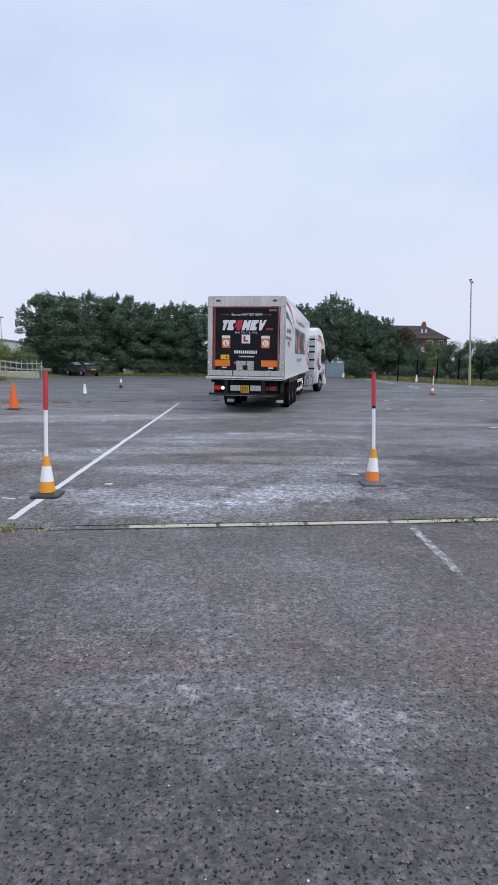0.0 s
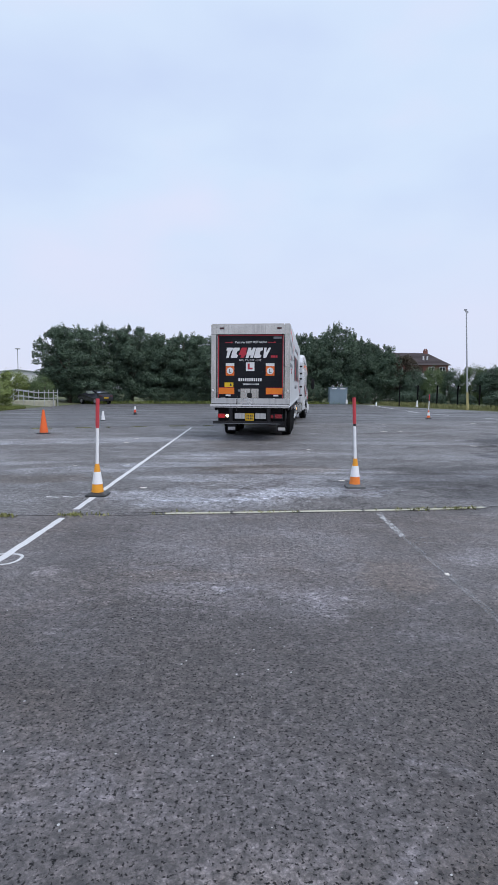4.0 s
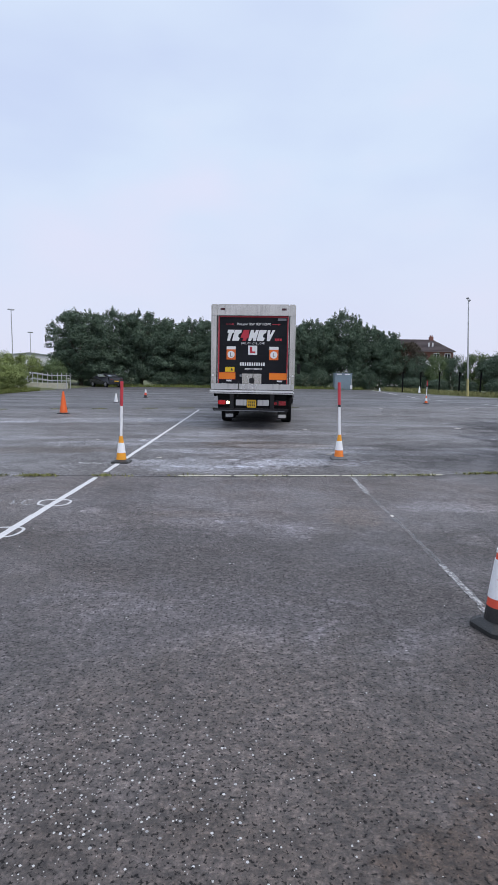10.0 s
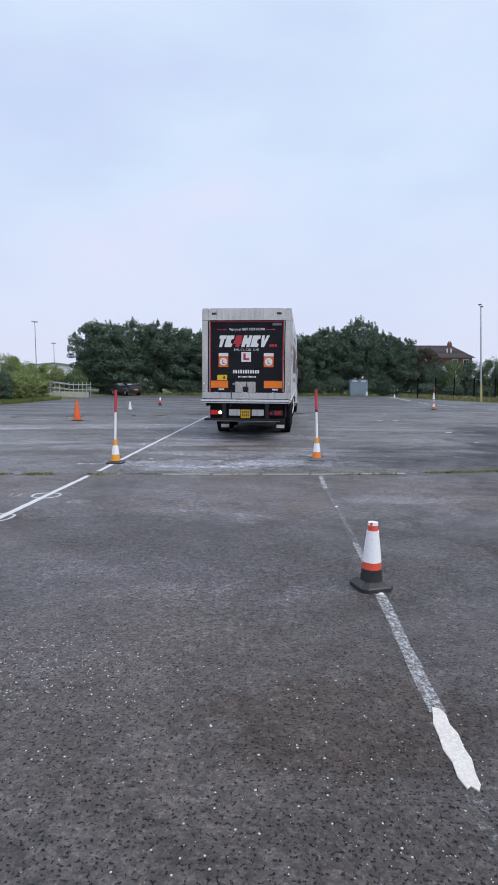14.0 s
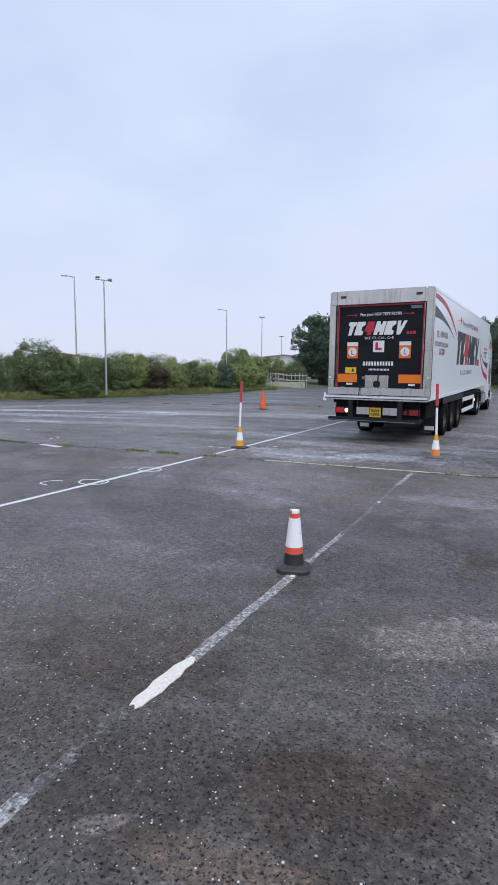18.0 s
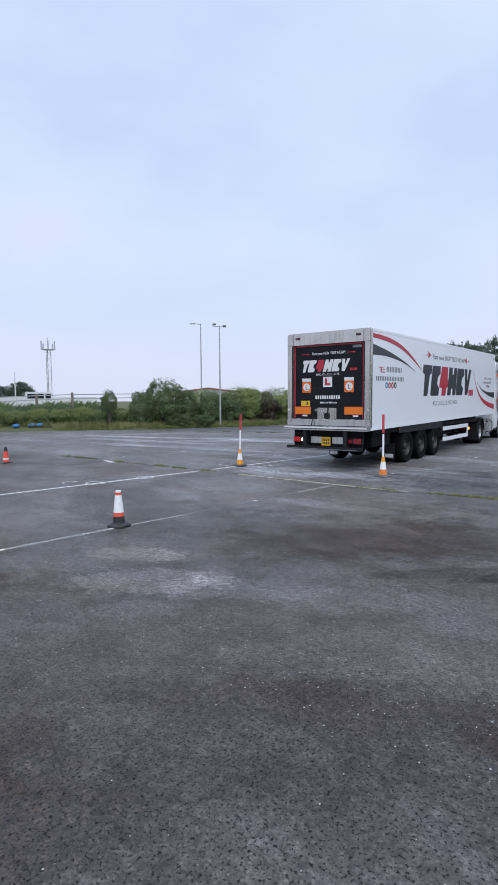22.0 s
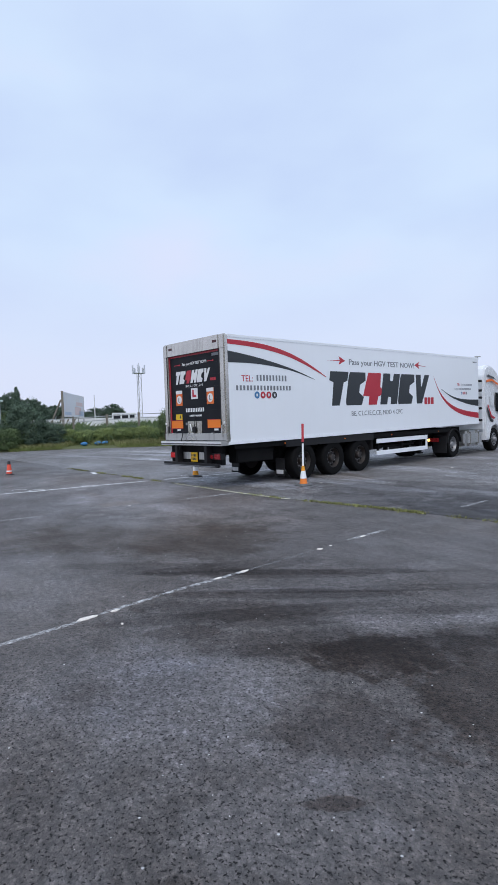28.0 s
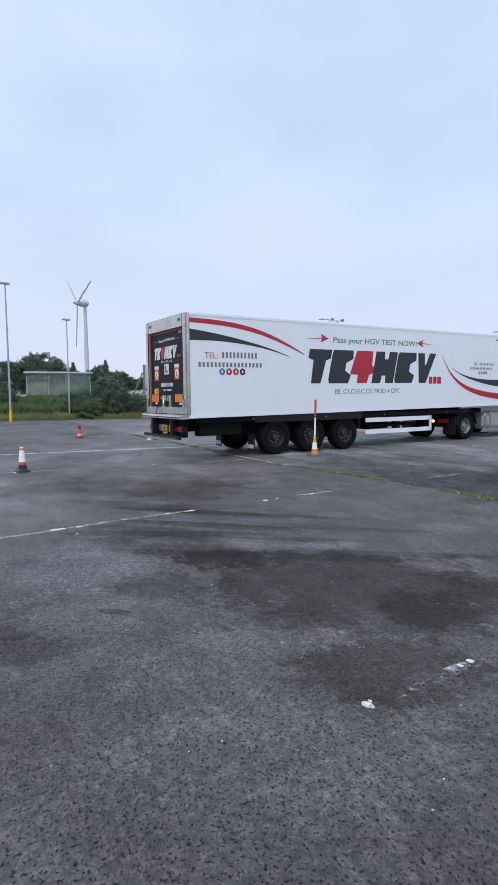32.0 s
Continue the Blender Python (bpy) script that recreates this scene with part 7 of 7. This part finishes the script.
def shelter():
    t = thing("bus_shelter", pose(-37.3, 0.1, bank_z(-37.3, 1.5), 0, 0, 88), "glazed bus shelter with a flat pale roof", "bus shelter")
    part("roof", box(-0.2, 5.6, -0.8, 0.9, 2.55, 2.70, 0.03), "shelter_roof", t, "flat pale green roof")
    for x in (0.0, 1.8, 3.6, 5.4):
        part("post", box(x - 0.04, x + 0.04, -0.04, 0.04, 0, 2.55), "galv", t)
        part("post", box(x - 0.03, x + 0.03, 0.62, 0.68, 0, 2.55), "galv", t)
    for x in (0.0, 1.8, 3.6):
        part("pane", box(x + 0.06, x + 1.74, -0.01, 0.01, 0.3, 2.5), "glass", t, "hazy glazing panel")
    part("bench", box(0.5, 4.9, 0.15, 0.45, 0.42, 0.48, 0.01), "timber", t)


shelter()
for x, y in ((-27.5, 9.8), (-27.1, 10.7), (-26.9, 11.15)):
    t = thing("plastic_sack", pose(x, y, bank_z(x, y), 0, 0, 30 * x), "crumpled blue plastic sack in the grass", "sack")
    b = bmesh.new()
    bmesh.ops.create_icosphere(b, subdivisions=2, radius=0.20)
    for v in b.verts:
        v.co = Vector((v.co.x * 1.3, v.co.y, max(v.co.z * 0.75 + 0.18, 0))) * (1 + 0.25 * noise.noise(v.co * 4))
    part("sack", b, "blue", t)


def ramp_railing():
    t = thing("access_ramp", pose(-22.4, 46.6, 0, 0, 0, 5), "concrete access ramp with galvanised handrails", "ramp")
    part("slab", box(0.3, 4.2, 0.2, 1.6, 0, 0.55, 0.02), "edging", t)
    for y in (0.2, 1.6):
        for x in (0.0, 0.9, 1.8, 2.7, 3.6, 4.4):
            z = 0.15 if x < 0.5 else 0.5
            part("post", rod((x, y, 0), (x, y, z + 1.0), 0.035, seg=8), "galv", t)
        for dz in (0.5, 1.0):
            part("rail", rod((0, y, dz - 0.35), (0.9, y, 0.5 + dz), 0.03, seg=8), "galv", t)
            part("rail", rod((0.9, y, 0.5 + dz), (2.7, y, 0.5 + dz - 0.25), 0.03, seg=8), "galv", t)
            part("rail", rod((2.7, y, 0.25 + dz), (4.4, y, 0.25 + dz), 0.03, seg=8), "galv", t)


ramp_railing()


# ---- parked cars ----
def parked_car(m, material, label, name="car"):
    t = thing(name, m, label, "car")
    prof = [(-2.0, 0.35), (-2.1, 0.75), (-1.95, 0.98), (-1.1, 1.08), (-0.45, 1.44), (0.6, 1.46), (1.35, 1.18), (1.95, 1.05), (2.08, 0.7), (2.02, 0.35)]
    bm = prism(prof, 1.74, Matrix(((1, 0, 0, 0), (0, 0, -1, 0.87), (0, 1, 0, 0), (0, 0, 0, 1))))
    for v in bm.verts:
        if v.co.z > 1.1:
            v.co.y *= 0.82
    bmesh.ops.bevel(bm, geom=bm.edges[:], offset=0.05, segments=2, affect="EDGES")
    part("body", bm, material, t)
    for s in (-1, 1):
        b = prism([(-1.0, 1.06), (-0.42, 1.38), (0.58, 1.40), (1.2, 1.14)], 0.02, Matrix(((1, 0, 0, 0), (0, 0, -s, s * 0.80), (0, 1, 0, 0), (0, 0, 0, 1))))
        part("side_glass", b, "car_glass", t)
        for x in (-1.3, 1.28):
            w = part("wheel", lathe([(0.2, -0.1), (0.31, -0.1), (0.33, -0.06), (0.33, 0.06), (0.31, 0.1), (0.2, 0.1)], 22, "X", True), "rubber", t, "", True)
            w.matrix_basis = pose(x, s * 0.80, 0.33, 0, 0, 90)
            part("rim", rod((-0.105, 0, 0), (0.105, 0, 0), 0.21, seg=16), "rim_light", w)
        part("tail_lamp", box(1.98, 2.07, s * 0.62 - 0.18, s * 0.62 + 0.18, 0.80, 0.94, 0.02), "lamp_dark", t)
    part("rear_glass", prism([(-0.62, 0), (0.62, 0), (0.52, 0.34), (-0.52, 0.34)], 0.02, pose(1.38, 0, 1.17, 90 - 62, 0, 90)), "car_glass", t)
    part("number_plate", box(2.05, 2.085, -0.26, 0.26, 0.62, 0.73), "plate", t)
    return t


parked_car(pose(-17.0, 56.6, 0, 0, 0, -42), "car_black", "parked black hatchback below the trees")
parked_car(pose(24.2, 47.0, -0.05, 0, 0, 20), "car_teal", "parked dark teal car beyond the wire fence")


# ---- cabinet, wire fence, house ----
cab = thing("steel_cabinet", pose(9.85, 63.6, -0.05, 0, 0, 0), "grey-green steel equipment cabinet below the trees", "cabinet")
part("body", box(-1.05, 1.05, -0.7, 0.7, 0, 1.95, 0.03), "grey_paint", cab)
part("roof", box(-1.1, 1.1, -0.75, 0.75, 1.95, 2.02, 0.01), "grey_paint", cab)
for s in (-1, 1):
    part("door", box(min(s * 0.02, s * 1.0), max(s * 0.02, s * 1.0), -0.725, -0.70, 0.12, 1.88, 0.008), "grey_paint", cab)
    part("vent", box(s * 0.5 - 0.3, s * 0.5 + 0.3, -0.78, -0.75, 1.80, 1.93), "white_ink", cab)
sign = thing("sign_post", pose(10.7, 62.0, -0.05), "short post with a small white sign", "sign")
part("post", rod((0, 0, 0), (0, 0, 1.3), 0.04, seg=8), "galv", sign)
part("sign_plate", box(-0.12, 0.12, -0.05, -0.03, 0.15, 0.6), "white_ink", sign)

wire = thing("wire_fence", Matrix(), "dark posts of a wire fence along the yard's edge", "fence")
for k in range(14):
    u = k / 13
    x, y = 15.6 + 19 * u, 57.5 - 22 * u
    part("post", box(x - 0.06, x + 0.06, y - 0.06, y + 0.06, -0.06, 2.2, 0.01), "chassis", wire)
for dz in (0.5, 1.1, 1.7, 2.1):
    part("wire", rod((15.6, 57.5, dz), (34.6, 35.5, dz), 0.006, seg=5), "chassis", wire)


def house(m, label, length=13.0, depth=7.5, eave=5.6, ridge=7.7):
    t = thing("house", m, label, "house")
    part("wall", box(-length / 2, length / 2, -depth / 2, depth / 2, 0, eave), "brick", t, "red brick walls")
    part("white_band", box(-length / 2 - 0.02, length / 2 + 0.02, -depth / 2 - 0.04, -depth / 2, 0.2, eave - 1.25), "render_white", t, "white rendered ground floor")
    l, d, o, h = length / 2 + 0.4, depth / 2 + 0.4, 2.6, ridge - eave
    bm = bmesh.new()
    base = [bm.verts.new(p) for p in ((-l, -d, eave), (l, -d, eave), (l, d, eave), (-l, d, eave))]
    top = [bm.verts.new(p) for p in ((-l + o, 0, ridge), (l - o, 0, ridge))]
    for f in ((base[0], base[1], top[1], top[0]), (base[1], base[2], top[1]), (base[2], base[3], top[0], top[1]), (base[3], base[0], top[0]), tuple(base[::-1])):
        bm.faces.new(f)
    roof = part("roof", bm, "roof", t, "brown tiled hipped roof")
    for k in range(9):
        u = (k + 1) / 10
        z, yy, xx = eave + h * u + 0.02, -d + d * u, l - o * u
        part("tile_course", box(-xx, xx, yy - 0.03, yy + 0.05, z - 0.02, z + 0.02), "roof", roof)
    part("chimney", box(3.75, 4.35, -0.3, 0.3, ridge - 0.5, ridge + 0.42, 0.02), "brick", roof, "brick chimney")
    for x in (3.92, 4.18):
        part("chimney_pot", rod((x, 0, ridge + 0.42), (x, 0, ridge + 0.66), 0.11, 0.09, 10), "brick", roof)
    for x in (3.0, 3.6):
        part("roof_vent", box(x - 0.09, x + 0.09, -d * 0.62 - 0.12, -d * 0.62 + 0.12, eave + h * 0.40, eave + h * 0.40 + 0.62), "render_white", roof, "pale roof vent")
    for x in (-3.2, -0.9, 1.6, 3.9, 5.6):
        for z in (4.38,):
            wdw = part("window", box(x - 0.45, x + 0.45, -depth / 2 - 0.05, -depth / 2 + 0.02, z, z + 1.0), "render_white", t, "white framed window")
            part("pane", box(x - 0.36, x - 0.03, -depth / 2 - 0.065, -depth / 2 - 0.05, z + 0.1, z + 0.9), "window_dark", wdw)
            part("pane", box(x + 0.03, x + 0.36, -depth / 2 - 0.065, -depth / 2 - 0.05, z + 0.1, z + 0.9), "window_dark", wdw)
    return t


house(pose(23.2, 87.0, -0.06, 0, 0, 0), "red brick house with a brown hipped roof behind hedges")
house(pose(49.0, 97.0, -0.06, 0, 0, 10), "second brick house partly hidden by trees", 9, 7, 4.9, 6.3)


def shed(m, w, d, h, roof_m, label):
    t = thing("warehouse", m, label, "warehouse")
    part("wall", prism([(-w / 2, 0), (w / 2, 0), (w / 2, h + 0.03), (0, h + 0.90), (-w / 2, h + 0.03)], d, Matrix(((1, 0, 0, 0), (0, 0, -1, d / 2), (0, 1, 0, 0), (0, 0, 0, 1)))), "render_white", t)
    part("roof", prism([(w / 2 + 0.3, h), (w / 2 + 0.3, h + 0.16), (0, h + 1.08), (-w / 2 - 0.3, h + 0.16), (-w / 2 - 0.3, h), (0, h + 0.92)], d + 0.5, Matrix(((1, 0, 0, 0), (0, 0, -1, d / 2 + 0.25), (0, 1, 0, 0), (0, 0, 0, 1)))), roof_m, t)
    for k in range(6):
        x = -w / 2 + w * (k + 0.5) / 6
        part("panel_rib", box(x - 0.04, x + 0.04, -d / 2 - 0.05, -d / 2, 0, h), roof_m, t)


shed(pose(-52.4, 47.6, 0, 0, 0, 45), 13, 9, 2.6, "roof_red", "low warehouse with a red sheet roof beyond the hedge")
shed(pose(-36.0, 84.0, 0, 0, 0, 12), 16, 10, 3.3, "roof_grey", "long grey-roofed warehouse beyond the hedge")

# ---- movement ----
TRAILER_ROWS = [
    (0.0, -0.093, 18.185, -9.55),
    (0.5, -0.080, 17.940, -8.90),
    (1.0, -0.088, 17.685, -8.29),
    (1.5, -0.091, 17.417, -7.75),
    (2.0, -0.099, 17.136, -7.31),
    (2.5, -0.110, 16.844, -6.93),
    (3.0, -0.113, 16.548, -6.60),
    (3.5, -0.126, 16.257, -6.29),
    (5.5, -0.176, 15.134, -5.11),
    (6.0, -0.181, 14.880, -4.85),
    (6.5, -0.177, 14.653, -4.62),
    (7.0, -0.169, 14.442, -4.41),
    (7.5, -0.164, 14.244, -4.19),
    (8.0, -0.155, 14.057, -3.93),
    (8.5, -0.150, 13.878, -3.58),
    (9.0, -0.144, 13.703, -3.20),
    (9.5, -0.142, 13.531, -2.83),
    (10.0, -0.134, 13.361, -2.50),
    (10.5, -0.125, 13.194, -2.24),
    (11.0, -0.125, 13.024, -2.03),
    (11.5, -0.116, 12.835, -1.89),
    (12.0, -0.105, 12.616, -1.80),
    (12.5, -0.101, 12.353, -1.76),
    (13.0, -0.099, 12.051, -1.74),
    (13.5, -0.093, 11.717, -1.73),
    (15.5, -0.059, 10.306, -1.67),
    (16.0, -0.048, 10.018, -1.62),
    (16.5, -0.037, 9.789, -1.40),
    (17.0, -0.040, 9.589, -0.96),
    (17.5, -0.021, 9.369, -0.62),
    (18.0, 0.011, 9.132, -0.05),
    (18.5, 0.049, 8.897, 0.68),
    (19.0, 0.083, 8.675, 1.58),
    (19.5, 0.074, 8.483, 2.82),
    (20.0, 0.022, 8.322, 4.39),
    (20.5, -0.219, 8.137, 6.35),
    (21.0, -0.221, 8.021, 7.93),
    (21.5, -0.182, 7.878, 8.90),
    (22.0, -0.165, 7.725, 9.33),
    (22.5, -0.176, 7.610, 9.64),
    (23.0, -0.213, 7.514, 9.84),
    (23.5, -0.276, 7.407, 10.04),
    (24.0, -0.309, 7.289, 10.21),
    (24.5, -0.337, 7.111, 10.26),
    (25.0, -0.325, 6.920, 10.30),
    (25.5, -0.295, 6.703, 10.45),
    (27.5, -0.124, 5.695, 11.27),
    (28.0, -0.066, 5.435, 11.42),
    (28.5, -0.002, 5.174, 11.57),
    (29.0, 0.060, 4.913, 11.68),
    (29.5, 0.122, 4.665, 11.65),
    (30.0, 0.180, 4.457, 11.54),
    (30.5, 0.238, 4.287, 11.41),
    (31.0, 0.276, 4.105, 11.31),
    (31.5, 0.310, 3.906, 11.23),
    (32.0, 0.340, 3.684, 11.12),
]
TRACTOR_TURN = [(0, -12.9), (1.5, -9.6), (3, -7.6), (6, -7.4), (8, -6.0), (10.5, -3.5), (13, -2.0), (16, -1.0), (18, -0.9), (21, 1.6), (25, 2.6), (32, 1.0)]


def motions():
    """The lorry backs slowly into the bay; its wheels roll with it and the turbine turns."""
    walk(trailer, [(t, pose(x, y, 0, 0, 0, a)) for t, x, y, a in TRAILER_ROWS])
    unit, rolled, roll, last = [], [], 0.0, None
    for t, x, y, a in TRAILER_ROWS:
        c, s = math.cos(radians(a)), math.sin(radians(a))
        k = (x - s * 12.2, y + c * 12.2)
        b = a + float(np.interp(t, [r[0] for r in TRACTOR_TURN], [r[1] for r in TRACTOR_TURN]))
        unit.append((t, pose(k[0], k[1], 0, 0, 0, b)))
        if last is not None:
            roll += math.degrees(((x - last[0]) * -s + (y - last[1]) * c) / 0.5)
        last = (x, y)
        rolled.append((t, roll))
    walk(tractor, unit)
    for w in trailer_wheels + [o for o in tractor.children if o.name.startswith("wheel")]:
        p = w.matrix_basis.translation.copy()
        walk(w, [(t, pose(p.x, p.y, p.z, -r)) for t, r in rolled])
    walk(rotor, [(t / 2, pose(-2.0, 0, 26.9, -75 * (t / 2 - 31.35))) for t in range(0, 65)])


motions()
